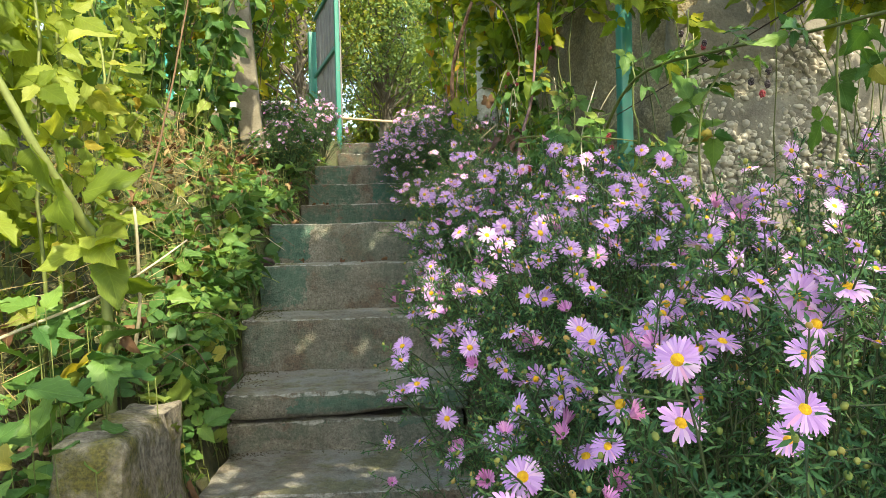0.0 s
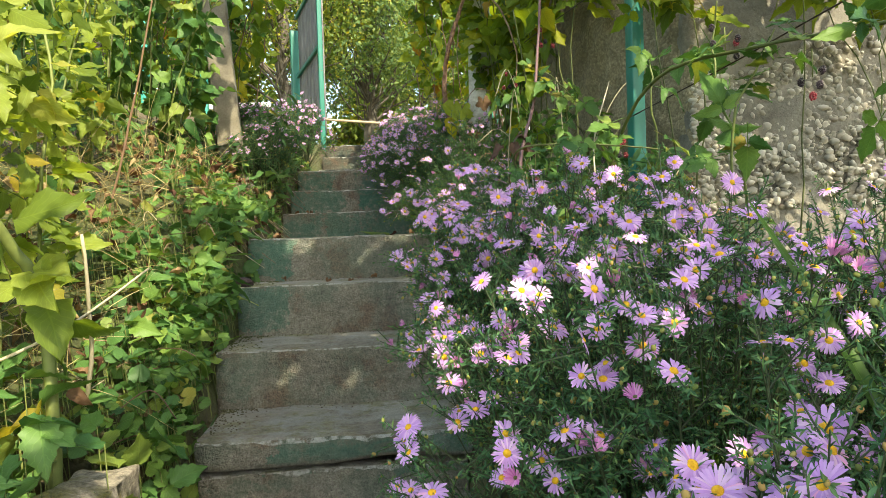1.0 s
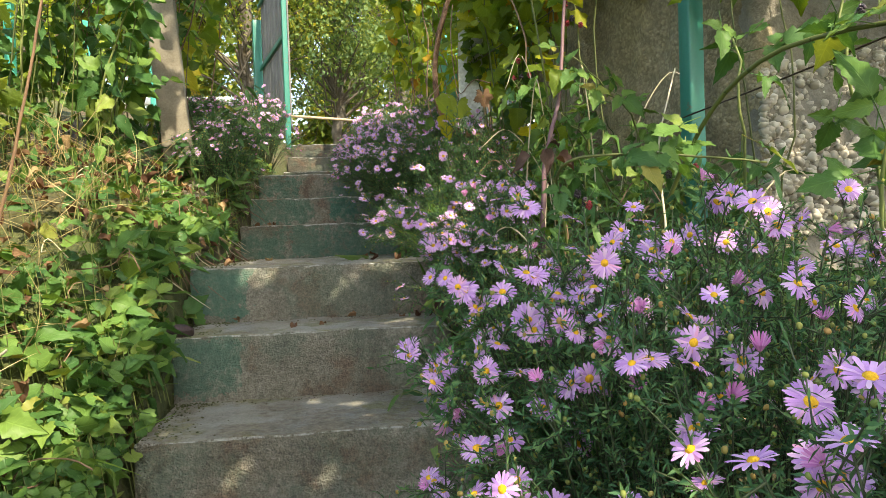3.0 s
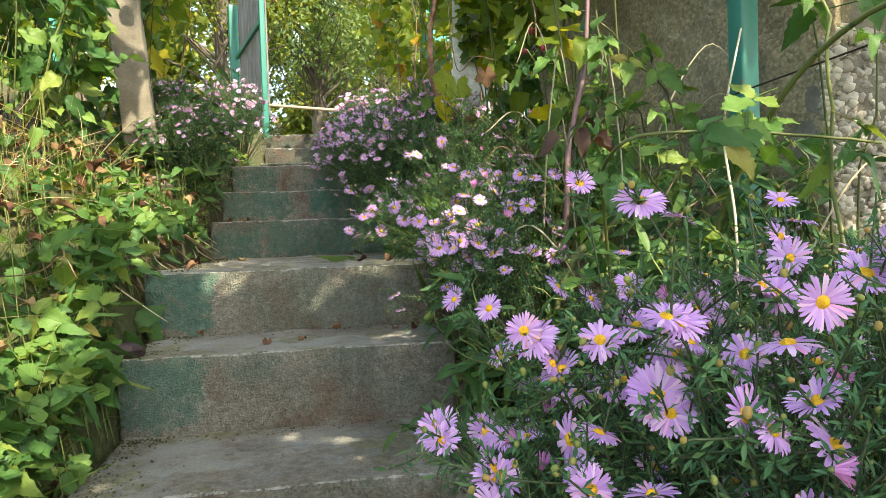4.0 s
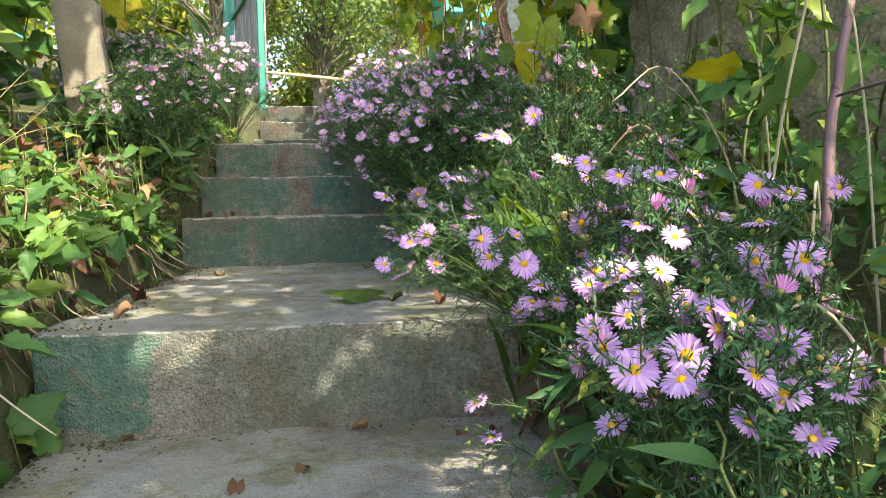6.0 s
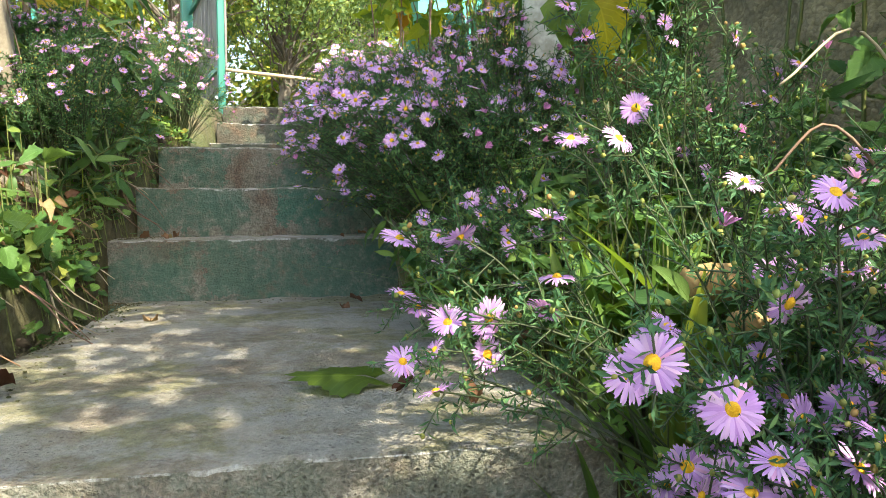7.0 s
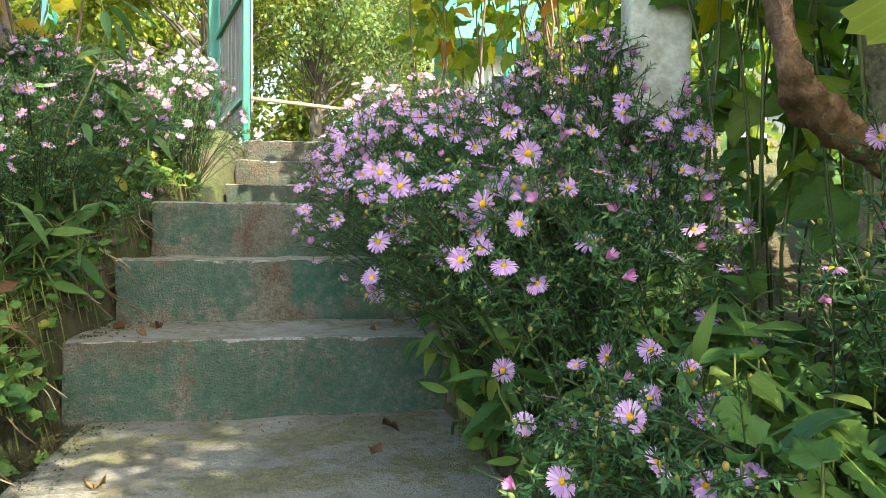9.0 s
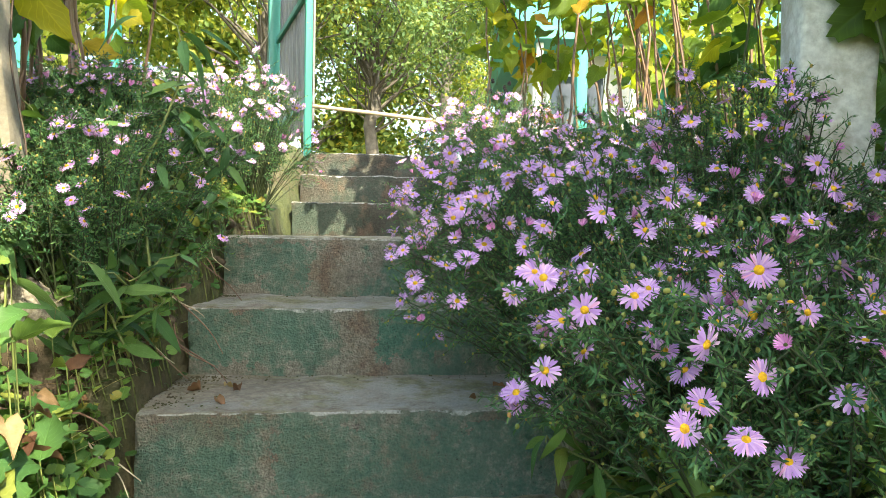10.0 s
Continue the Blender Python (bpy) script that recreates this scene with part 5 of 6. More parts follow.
thicket("raspberry_canes", "raspberry canes with broad green leaves on the bank", "raspberry", scatter(r, 18, -2.4, -1.45, 3.4, 4.8), (0.9, 1.7), (0.05, -0.05, 0.2), 26, (0.08, 0.14), SERRATE, meshes_of("leaf", SERRATE, LEAF_GROUND), LEAF_GROUND, STEM_GREEN, 33, 100, 0.006, group="raspberries")
thicket("vine_shoots", "vine shoots with yellowing leaves round the leaning post", "vine", scatter(r, 14, -2.1, -1.35, 4.9, 6.3), (0.9, 1.5), (0.22, -0.25, 0.16), 12, (0.08, 0.14), BROAD, M_VINE_BROAD, LEAF_VINE, STEM_BROWN, 34, 110, 0.006, begin=0.45, group="vines")
thicket("tall_stems", "single tall weed stem with dark green leaves", "weed", [(-1.0, 5.02)], (0.75, 0.8), (-0.03, -0.05, 0.02), 16, (0.07, 0.11), LANCE, M_LANCE, LEAF_DARK, STEM_GREEN, 35, 30, 0.004, begin=0.3)

thicket("vine_shoots", "green vine shoots in front of the leaning post", "vine", scatter(r, 12, -1.75, -1.38, 4.1, 4.75), (0.5, 1.1), (0.08, -0.1, 0.14), 17, (0.07, 0.12), BROAD, M_GROUND_BROAD, LEAF_GROUND, STEM_OLIVE, 36, 80, 0.0035, begin=0.35, group="vines")

thicket("vine_shoots", "leafy shoots with dull green leaves behind the leaning post", "vine", scatter(np.random.default_rng(641), 12, -1.85, -1.35, 5.0, 5.8), (0.95, 1.5), (0.15, -0.15, 0.16), 20, (0.07, 0.125), BROAD, M_GROUND_BROAD, LEAF_GROUND, STEM_BROWN, 63, 40, 0.005, begin=0.4, group="vines")

# vine roof added out of view over the lower steps to shade them


SUN_SIDE = np.array(sun_from.cross(Vector((0, 0, 1))).normalized())
SUN_UP = np.cross(np.array(sun_from), SUN_SIDE)
# slits in the added leaves, by the sun spots they let fall on the risers
SLITS = (((-0.735, 3.371, 0.660), (-0.632, 3.371, 0.672), 0.016), ((-0.700, 3.371, 0.618), (-0.670, 3.371, 0.650), 0.010), ((-0.452, 3.371, 0.595), (-0.350, 3.371, 0.672), 0.013),
         ((-0.685, 2.615, 0.208), (-0.635, 2.615, 0.248), 0.014), ((-0.474, 2.615, 0.198), (-0.428, 2.615, 0.240), 0.011), ((-0.26, 3.007, 0.40), (-0.235, 3.007, 0.43), 0.010),
         ((-0.22, 3.32, 0.84), (0.03, 3.42, 0.91), 0.065), ((-0.20, 3.30, 0.86), (0.02, 3.36, 0.92), 0.075), ((-0.20, 1.22, 0.58), (-0.05, 1.23, 0.61), 0.035), ((-0.19, 3.95, 0.95), (-0.08, 3.95, 0.98), 0.04), ((-0.13, 2.80, 0.80), (-0.05, 2.95, 0.85), 0.025), ((0.05, 3.45, 0.95), (0.28, 3.52, 1.05), 0.09), ((0.08, 3.72, 1.05), (0.26, 3.78, 1.15), 0.09), ((-0.03, 3.56, 0.92), (0.12, 3.62, 0.95), 0.08), ((0.0, 3.48, 0.78), (0.22, 3.45, 0.80), 0.07),
         ((0.03, 3.86, 1.04), (0.30, 3.90, 1.08), 0.11), ((-0.04, 3.66, 0.84), (0.22, 3.64, 0.86), 0.10), ((0.0, 4.12, 1.0), (0.26, 4.15, 1.04), 0.09))


def shading_leaves(r):
    """Closed part of the added vine roof, set to shade steps, bed and wall."""
    n = 960
    i = r.integers(1, 8, n)
    on = r.random(n) < 0.6
    y0 = np.array(STEP_Y)[i]
    top = np.array(STEP_Z)[i]
    y = np.where(on, y0, y0 + r.uniform(0, 0.36, n))
    z = np.where(on, top - r.uniform(0, 0.18, n), top)
    y, z = np.where(i == 4, y0, y), np.where(i == 4, top - r.uniform(0, 0.18, n), z)
    p = np.stack([r.uniform(-0.88, -0.10, n), y, z], 1)
    k = (r.uniform(2.68, 2.95, n) - z) / sun_from.z
    p = p + k[:, None] * np.array(sun_from)
    d = unit(r.normal(size=(n, 3)) * np.array([1, 1, 0.3]))
    size = r.uniform(0.08, 0.14, n)
    dense = poses(p - d * size[:, None] * 0.42, d, unit(np.array(sun_from) + 0.4 * r.normal(size=(n, 3))), size)
    n = 230
    p = np.stack([r.uniform(-0.95, -0.10, n), r.uniform(3.40, 4.85, n), np.full(n, 0.705)], 1)
    p = p + ((r.uniform(2.65, 2.95, n) - 0.705) / sun_from.z)[:, None] * np.array(sun_from)
    d = unit(r.normal(size=(n, 3)) * np.array([1, 1, 0.3]))
    small = poses(p, d, unit(np.array(sun_from) + 0.6 * r.normal(size=(n, 3))), r.uniform(0.04, 0.085, n))
    n, k = 410, 200
    p = np.concatenate([np.stack([r.uniform(-0.12, 0.55, 120), r.uniform(1.2, 1.8, 120), np.full(120, 0.55)], 1), np.stack([r.uniform(-0.25, 0.55, k), r.uniform(0.15, 1.1, k), np.full(k, 0.45)], 1), np.stack([r.uniform(0.8, 1.7, 90), np.full(90, 2.88), r.uniform(0.75, 1.6, 90)], 1)])
    p = p + ((r.uniform(2.65, 2.95, n) - p[:, 2]) / sun_from.z)[:, None] * np.array(sun_from)
    d = unit(r.normal(size=(n, 3)) * np.array([1, 1, 0.3]))
    side = poses(p, d, unit(np.array(sun_from) + 0.5 * r.normal(size=(n, 3))), r.uniform(0.09, 0.15, n))
    return np.concatenate([dense, small, side])


def part_leaves(ms):
    """Move leaves aside from the slits."""
    ms = ms.copy()
    size = np.linalg.norm(ms[:, :3, 1], axis=1)
    for turn in range(3):
        c = ms[:, :3, 3] + ms[:, :3, 1] * 0.42
        q = np.stack([c @ SUN_SIDE, c @ SUN_UP], 1)
        for a, b, w in SLITS:
            a2, b2 = (np.array([np.dot(v, SUN_SIDE), np.dot(v, SUN_UP)]) for v in (a, b))
            t = np.clip((q - a2) @ (b2 - a2) / ((b2 - a2) @ (b2 - a2)), 0, 1)
            off = q - (a2 + t[:, None] * (b2 - a2))
            far = np.maximum(np.linalg.norm(off, axis=1), 1e-6)
            push = np.maximum((0.45 if w < 0.02 else 0.52) * size + w - far, 0) / far
            move = off * push[:, None]
            q = q + move
            ms[:, :3, 3] += move[:, :1] * SUN_SIDE + move[:, 1:] * SUN_UP
    return ms


def shade_arbour():
    r = np.random.default_rng(51)
    root = thing("unseen_grape_arbour", (1.95, 0.0, -0.3), "unseen grape vine roof added over the steps to shade them", "vine")
    lines = []
    for k in range(26):
        y = -2.4 + k * 0.245 + r.normal() * 0.05
        z = 2.75 + 0.15 * r.normal()
        end = -0.12 + r.normal() * 0.10
        if y < 1.25:
            lines.append(through_points([(1.95, y, -0.1), (1.92, y, 1.6), (1.75, y, 2.55), (0.8, y + 0.1, z), (0.2, y + r.normal() * 0.15, z + 0.05), (end, y + r.normal() * 0.2, z - 0.05)], 5))
        else:
            wide = 0.40 if y < 2.3 else 0.62
            lines.append(through_points([(0.30, 1.1, 2.8), (0.30, y * 0.6 + 0.5, z), (wide, y - 0.2, z + 0.05), (0.15, y, z + 0.05), (end - 0.05, y + 0.1, z - 0.05)], 5))
    for k in range(9):
        y = -0.7 + k * 0.27 + r.normal() * 0.04
        z = 2.86 + 0.05 * r.normal()
        lines.append(through_points([(1.05, y, z - 0.05), (0.7, y + 0.05, z), (0.3, y, z + 0.02), (-0.12 + r.normal() * 0.06, y + 0.05, z - 0.05)], 5))
    for l in lines:
        part("cane", tube(l, np.linspace(0.012, 0.004, len(l)), 5), STEM_BROWN, root)
    ms = leaves_on(lines, 38, (0.10, 0.17), r, 0.8, 0.25, 0.14, (0, -0.4, 0.9), 0.30)
    x, y = ms[:, 0, 3], ms[:, 1, 3]
    gap = (x > 0.34) & (y > 1.35) & (y < 2.40) & (r.random(len(ms)) < 0.52)
    gap |= (x > -0.1) & (x < 0.60) & (y > 1.45) & (y < 2.95) & (r.random(len(ms)) < 0.45)
    fine = (x > -0.1) & (x < 0.75) & (y > 1.45) & (y < 2.95)
    ms[fine, :3, :3] *= 0.55
    gap |= (x > 0.72) & (y > 0.5) & (r.random(len(ms)) < 0.7)
    gap |= (x > 0.95) & ((y < -0.6) | (y > 1.2))
    gap |= (x < -0.02) & (y < 1.0)
    gap |= (x > 0.62) & (y < 0.35) & (r.random(len(ms)) < 0.5)
    ms = ms[(ms[:, 2, 3] > 2.2) & ~gap]
    ms = np.concatenate([ms, shading_leaves(r)])
    ms = part_leaves(ms)
    leafage("leaf", GRAPE, M_GRAPE, [LEAF_VINE], ms, root, 60)


shade_arbour()

# right side: vines and brambles against the wall
thicket("bramble", "blackberry canes with yellow-green leaves along the wall", "bramble", scatter(r, 13, 0.30, 0.58, 3.35, 4.1)[:6], (1.0, 1.6), (-0.03, -0.05, 0.14), 22, (0.07, 0.13), BROAD, M_VINE_BROAD, LEAF_VINE, STEM_OLIVE, 41, 110, 0.004, begin=0.55, group="brambles")
thicket("grape_vine", "grape vine with yellowing lobed leaves", "vine", scatter(r, 10, 0.30, 0.62, 4.0, 5.2), (1.2, 1.9), (-0.10, -0.05, 0.16), 19, (0.08, 0.14), GRAPE, M_GRAPE, LEAF_VINE, STEM_OLIVE, 42, 120, 0.004, begin=0.50, group="vines")
thicket("grape_vine", "sunlit vine with yellow-green leaves behind the asters", "vine", scatter(np.random.default_rng(431), 20, -0.05, 0.9, 5.8, 7.2), (0.9, 1.75), (-0.06, -0.05, 0.14), 15, (0.08, 0.13), BROAD, M_VINE_BROAD, LEAF_VINE, STEM_BROWN, 43, 80, 0.006, begin=0.45, group="vines")
thicket("bramble", "blackberry bush with dull green leaves in front of the wall", "bramble", scatter(r, 10, 0.52, 0.80, 1.75, 2.6)[:4], (0.85, 1.15), (-0.02, -0.15, 0.14), 8, (0.09, 0.15), TRIPLE, M_GROUND_TRIPLE, LEAF_GROUND, STEM_GREEN, 44, 100, 0.005, begin=0.6, group="brambles")

thicket("vine_hedge", "thick hedge of vines beside the upper steps", "vine", scatter(r, 26, 0.42, 1.1, 4.3, 5.6), (0.8, 1.6), (0.0, -0.05, 0.14), 18, (0.08, 0.14), BROAD, M_VINE_BROAD, LEAF_GROUND, STEM_OLIVE, 52, 60, 0.0035, begin=0.1, group="vines")
thicket("vine_hedge", "thick hedge of vines behind the asters", "vine", scatter(r, 26, 0.6, 1.9, 5.6, 7.4)[:12], (0.8, 1.3), (0.0, -0.05, 0.14), 14, (0.09, 0.15), BROAD, M_VINE_BROAD, LEAF_VINE, STEM_OLIVE, 53, 20, 0.0035, begin=0.1, group="vines")

thicket("bramble", "blackberry canes with dull green leaves in the shade of the wall", "bramble", scatter(r, 9, 0.36, 0.70, 2.40, 2.95)[:4], (0.30, 0.60), (-0.04, -0.08, 0.12), 30, (0.07, 0.12), TRIPLE, M_GROUND_TRIPLE, LEAF_GROUND, STEM_OLIVE, 54, 120, 0.004, begin=0.15, group="brambles")
thicket("bramble", "blackberry canes with dull green leaves along the wall", "bramble", scatter(r, 12, 0.36, 0.60, 3.0, 3.9)[:8], (0.30, 0.60), (-0.04, -0.05, 0.10), 26, (0.06, 0.11), TRIPLE, M_GROUND_TRIPLE, LEAF_GROUND, STEM_OLIVE, 55, 80, 0.004, begin=0.15, group="brambles")
thicket("vine_hedge", "yellow-green vine hanging over the sunlit wall", "vine", scatter(np.random.default_rng(561), 12, 0.62, 1.6, 2.35, 2.75), (1.1, 1.5), (-0.05, -0.12, 0.15), 16, (0.09, 0.15), TRIPLE, M_VINE_TRIPLE, LEAF_VINE, STEM_OLIVE, 56, 90, 0.0032, begin=0.78, group="vines")

# leafy tops added above the view to shade the bank and leaning post
thicket("vine_shoots", "tall vine shoots, their leaves added out of view to shade the bank", "vine", scatter(np.random.default_rng(621), 8, -1.95, -1.6, 3.6, 4.6), (2.1, 2.5), (0.85, -0.25, 0.16), 19, (0.09, 0.14), BROAD, M_VINE_BROAD, LEAF_VINE, STEM_OLIVE, 62, 20, 0.0035, begin=0.78, group="vines")
# shoots added to hold unseen leaves in the sun's way to the upper risers
thicket("vine_shoots", "vine shoots, their leaves added high out of view to shade the upper steps", "vine", scatter(np.random.default_rng(611), 16, 0.5, 0.85, 5.3, 6.7), (1.65, 1.95), (-0.75, -0.1, 0.12), 36, (0.08, 0.13), BROAD, M_VINE_BROAD, LEAF_VINE, STEM_BROWN, 61, 20, 0.005, begin=0.62, group="vines")

# dark lance leaves below the asters
thicket("goldenrod", "dark green lance-leaved stems among the asters", "goldenrod", scatter(r, 84, -0.04, 0.72, 2.3, 2.9), (0.16, 0.46), (-0.05, -0.03, 0.05), 52, (0.045, 0.082), LANCE, M_LANCE, LEAF_DARK, STEM_GREEN, 45, 130, 0.003, begin=0.1, reach=0.01, hang=0.1, group="leafy stems")
thicket("goldenrod", "dark green lance-leaved stems beside the landing", "goldenrod", scatter(r, 64, -0.02, 0.50, 3.10, 4.2)[:36], (0.08, 0.26), (-0.05, -0.03, 0.05), 60, (0.045, 0.090), LANCE, M_LANCE, LEAF_DARK, STEM_GREEN, 46, 120, 0.003, begin=0.1, reach=0.01, hang=0.1, group="leafy stems")
thicket("goldenrod", "low dark leafy stems under the small asters", "goldenrod", scatter(np.random.default_rng(571), 44, -0.12, 0.16, 2.68, 3.05), (0.08, 0.24), (-0.03, -0.06, 0.03), 60, (0.05, 0.09), LANCE, M_LANCE, LEAF_DARK, STEM_GREEN, 57, 40, 0.003, begin=0.1, reach=0.01, hang=0.1, group="leafy stems")
thicket("goldenrod", "dark green leafy stems below the bank asters", "goldenrod", scatter(np.random.default_rng(631), 48, -1.45, -1.02, 4.8, 5.6), (0.12, 0.34), (0.04, -0.05, 0.04), 50, (0.06, 0.11), LANCE, M_LANCE, LEAF_DARK, STEM_GREEN, 47, 90, 0.003, begin=0.1, reach=0.01, hang=0.1, group="leafy stems")
thicket("goldenrod", "dark leafy stems beside the upper steps", "goldenrod", scatter(r, 30, -0.1, 0.5, 4.2, 5.6), (0.15, 0.4), (-0.04, -0.05, 0.04), 50, (0.045, 0.08), LANCE, M_LANCE, LEAF_DARK, STEM_GREEN, 48, 60, 0.003, begin=0.1, reach=0.01, hang=0.1, group="leafy stems")
thicket("goldenrod", "green leafy stems at the end of the step", "goldenrod", scatter(r, 56, -0.13, 0.14, 3.95, 4.65), (0.08, 0.32), (-0.03, -0.06, 0.03), 56, (0.045, 0.085), LANCE, meshes_of("leaf", LANCE, LEAF_GROUND), LEAF_GROUND, STEM_GREEN, 50, 60, 0.003, begin=0.1, reach=0.01, hang=0.1, group="leafy stems")
thicket("goldenrod", "dark leafy stems at the foot of the asters", "goldenrod", scatter(r, 24, -0.1, 0.3, 0.9, 2.0), (0.1, 0.3), (-0.04, -0.05, 0.04), 44, (0.06, 0.12), LANCE, M_LANCE, LEAF_DARK, STEM_GREEN, 49, 60, 0.003, begin=0.1, reach=0.01, hang=0.1, group="leafy stems")


def carpet(name, label, category, xy, shapes, meshes, mat, size, lift, seed, single=200, tilt=0.35, stalk=True, drift=(0.0, -0.3)):
    """Low leaves on short stalks that cover the soil."""
    r = np.random.default_rng(seed)
    xy = np.asarray(xy)
    z = land(xy[:, 0], xy[:, 1])
    n = len(xy)
    h = r.uniform(lift[0], lift[1], n)
    up = unit(np.stack([r.normal(size=n) * tilt + drift[0], r.normal(size=n) * tilt + drift[1], np.ones(n)], 1))
    d = unit(np.cross(up, unit(r.normal(size=(n, 3)))))
    at = np.stack([xy[:, 0], xy[:, 1], z + h], 1)
    big = r.uniform(size[0], size[1], n)
    root = thing(name, tuple(np.append(xy.mean(0), float(land(*xy.mean(0))))), label, category)
    if stalk:
        s = [tube([(x + 0.01, y + 0.01, g - 0.01), tuple(p)], 0.0014, 3, False) for (x, y), g, p in zip(xy, z, at)]
        part("stalk_tuft", join(s), STEM_GREEN, root, kind="stuff")
    leafage("leaf", shapes, meshes, [mat], poses(at, d, up, big), root, single)


def beside_left(r, n, y0, y1, w, off=0.0):
    y = r.uniform(y0, y1, n)
    x = left_edge(y) - off + 0.05 - np.abs(r.normal(size=n)) * w
    return np.stack([x, y], 1)


def beside_right(r, n, y0, y1, w):
    y = r.uniform(y0, y1, n)
    x = right_edge(y) + np.abs(r.normal(size=n)) * w
    return np.stack([x, y], 1)


carpet("ground_ivy", "creeping round-leaved plants along the lower steps", "ground cover", beside_left(r, 900, 1.1, 2.9, 0.20, 0.04), ROUND, M_ROUND, LEAF_GROUND, (0.026, 0.058), (0.01, 0.11), 61, 150, 0.55)
carpet("ground_ivy", "creeping green plants along the bank", "ground cover", beside_left(r, 650, 2.6, 4.7, 0.22, 0.06)[:430], SERRATE, meshes_of("leaf", SERRATE, LEAF_GROUND), LEAF_GROUND, (0.045, 0.095), (0.005, 0.10), 62, 150, 1.0)
carpet("ground_ivy", "lush broad-leaved creeper spilling over the step ends", "ground cover", beside_left(r, 300, 1.9, 3.7, 0.13, 0.02)[:190], TRIPLE, M_GROUND_TRIPLE, LEAF_GROUND, (0.08, 0.135), (0.01, 0.11), 69, 150, 0.8)
carpet("bank_weeds", "mixed pale weeds on the sunny bank", "weeds", np.stack([r.uniform(-2.2, -1.0, 480), r.uniform(1.2, 4.8, 480)], 1), SERRATE, meshes_of("leaf", SERRATE, LEAF_GROUND), LEAF_GROUND, (0.035, 0.08), (0.02, 0.28), 63, 90, 1.0)
carpet("leaf_litter", "dead brown leaves caught among the weeds on the bank", "dead leaves", np.stack([r.uniform(-1.75, -0.98, 380), r.uniform(1.5, 4.7, 380)], 1), CURLED, meshes_of("leaf", CURLED, LEAF_DRY), LEAF_DRY, (0.025, 0.055), (0.02, 0.20), 60, 60, 0.7, False)
carpet("large_leaves", "broad rough leaves of a comfrey-like weed by the mossy block", "weed", beside_left(r, 130, 0.9, 1.9, 0.25, 0.08), SERRATE, meshes_of("leaf", SERRATE, LEAF_GROUND), LEAF_GROUND, (0.07, 0.12), (0.08, 0.30), 64, 90, 0.5)
carpet("clover", "pale clover among the asters", "clover", np.stack([np.random.default_rng(721).uniform(-0.12, 0.34, 560), np.random.default_rng(722).uniform(3.25, 3.95, 560)], 1), CLOVER, M_CLOVER, LEAF_CLOVER, (0.03, 0.052), (0.04, 0.18), 65, 120)
carpet("clover", "small creeping leaves beside the step", "ground cover", beside_right(r, 220, 2.5, 3.1, 0.12), ROUND, M_ROUND, LEAF_GROUND, (0.02, 0.035), (0.01, 0.07), 66, 60)
carpet("bed_leaves", "broad green leaves on the shaded bed", "ground cover", beside_right(r, 420, 3.3, 4.75, 0.16), BROAD, M_GROUND_BROAD, LEAF_GROUND, (0.03, 0.06), (0.02, 0.22), 67, 100)
carpet("ground_ivy", "small green plants beside the upper steps", "ground cover", beside_left(np.random.default_rng(731), 1500, 4.1, 6.4, 0.14, 0.055), ROUND, M_ROUND, LEAF_GROUND, (0.018, 0.042), (0.003, 0.07), 68, 100)


def grass(name, label, xy, height, mat, meshes, seed, single=60, lean=0.6, shapes=STRAP, lift=0.0):
    r = np.random.default_rng(seed)
    xy = np.asarray(xy)
    n = len(xy)
    at = np.stack([xy[:, 0], xy[:, 1], land(xy[:, 0], xy[:, 1]) - 0.01 + lift * r.random(n)], 1)
    d = unit(np.stack([r.normal(size=n) * lean, r.normal(size=n) * lean, np.ones(n)], 1))
    up = unit(np.stack([r.normal(size=n), r.normal(size=n), 0.3 * np.ones(n)], 1))
    root = thing(name, tuple(np.append(xy.mean(0), float(land(*xy.mean(0))))), label, "grass")
    leafage("blade", shapes, meshes, [mat], poses(at, d, up, r.uniform(height[0], height[1], n)), root, single)


grass("dry_grass", "short dry grass along the step ends", beside_left(r, 330, 2.3, 5.0, 0.2, 0.14), (0.05, 0.13), STRAW, M_STRAW, 77, 60, 1.1, STALK)
grass("dry_grass", "tangled dry straw-coloured grass on the bank", np.stack([r.uniform(-1.8, -1.06, 1100), r.uniform(1.6, 3.9, 1100)], 1), (0.08, 0.22), STRAW, M_STRAW, 71, 100, 1.3, STALK, 0.24)
grass("green_grass", "green grass blades beside the steps", beside_left(r, 220, 1.3, 5.0, 0.2, 0.09), (0.06, 0.15), GRASS, M_STRAP, 72, 60, 0.8)
grass("green_grass", "long green grass blades among the asters", np.stack([r.uniform(0.15, 0.5, 34), r.uniform(0.75, 1.3, 34)], 1), (0.45, 0.70), GRASS, meshes_of("blade", WIDE, GRASS), 73, 40, 0.4, WIDE)
grass("green_grass", "bright grass blades beside the landing", np.stack([r.uniform(-0.1, 0.1, 60), r.uniform(3.3, 3.7, 60)], 1), (0.14, 0.30), GRASS, M_STRAP, 74, 60, 0.4)
grass("sword_leaves", "bright sword-shaped leaves beside the landing", np.stack([np.random.default_rng(741).uniform(-0.16, 0.05, 34), np.random.default_rng(742).uniform(3.28, 3.52, 34)], 1), (0.17, 0.27), GRASS, meshes_of("blade", SWORD, GRASS), 76, 34, 0.3, SWORD)
grass("dry_grass", "dead stalks hanging in the brambles", np.stack([r.uniform(0.25, 0.6, 18), r.uniform(2.4, 3.6, 18)], 1), (0.25, 0.5), STRAW, M_STRAW, 75, 40, 0.5, STALK)


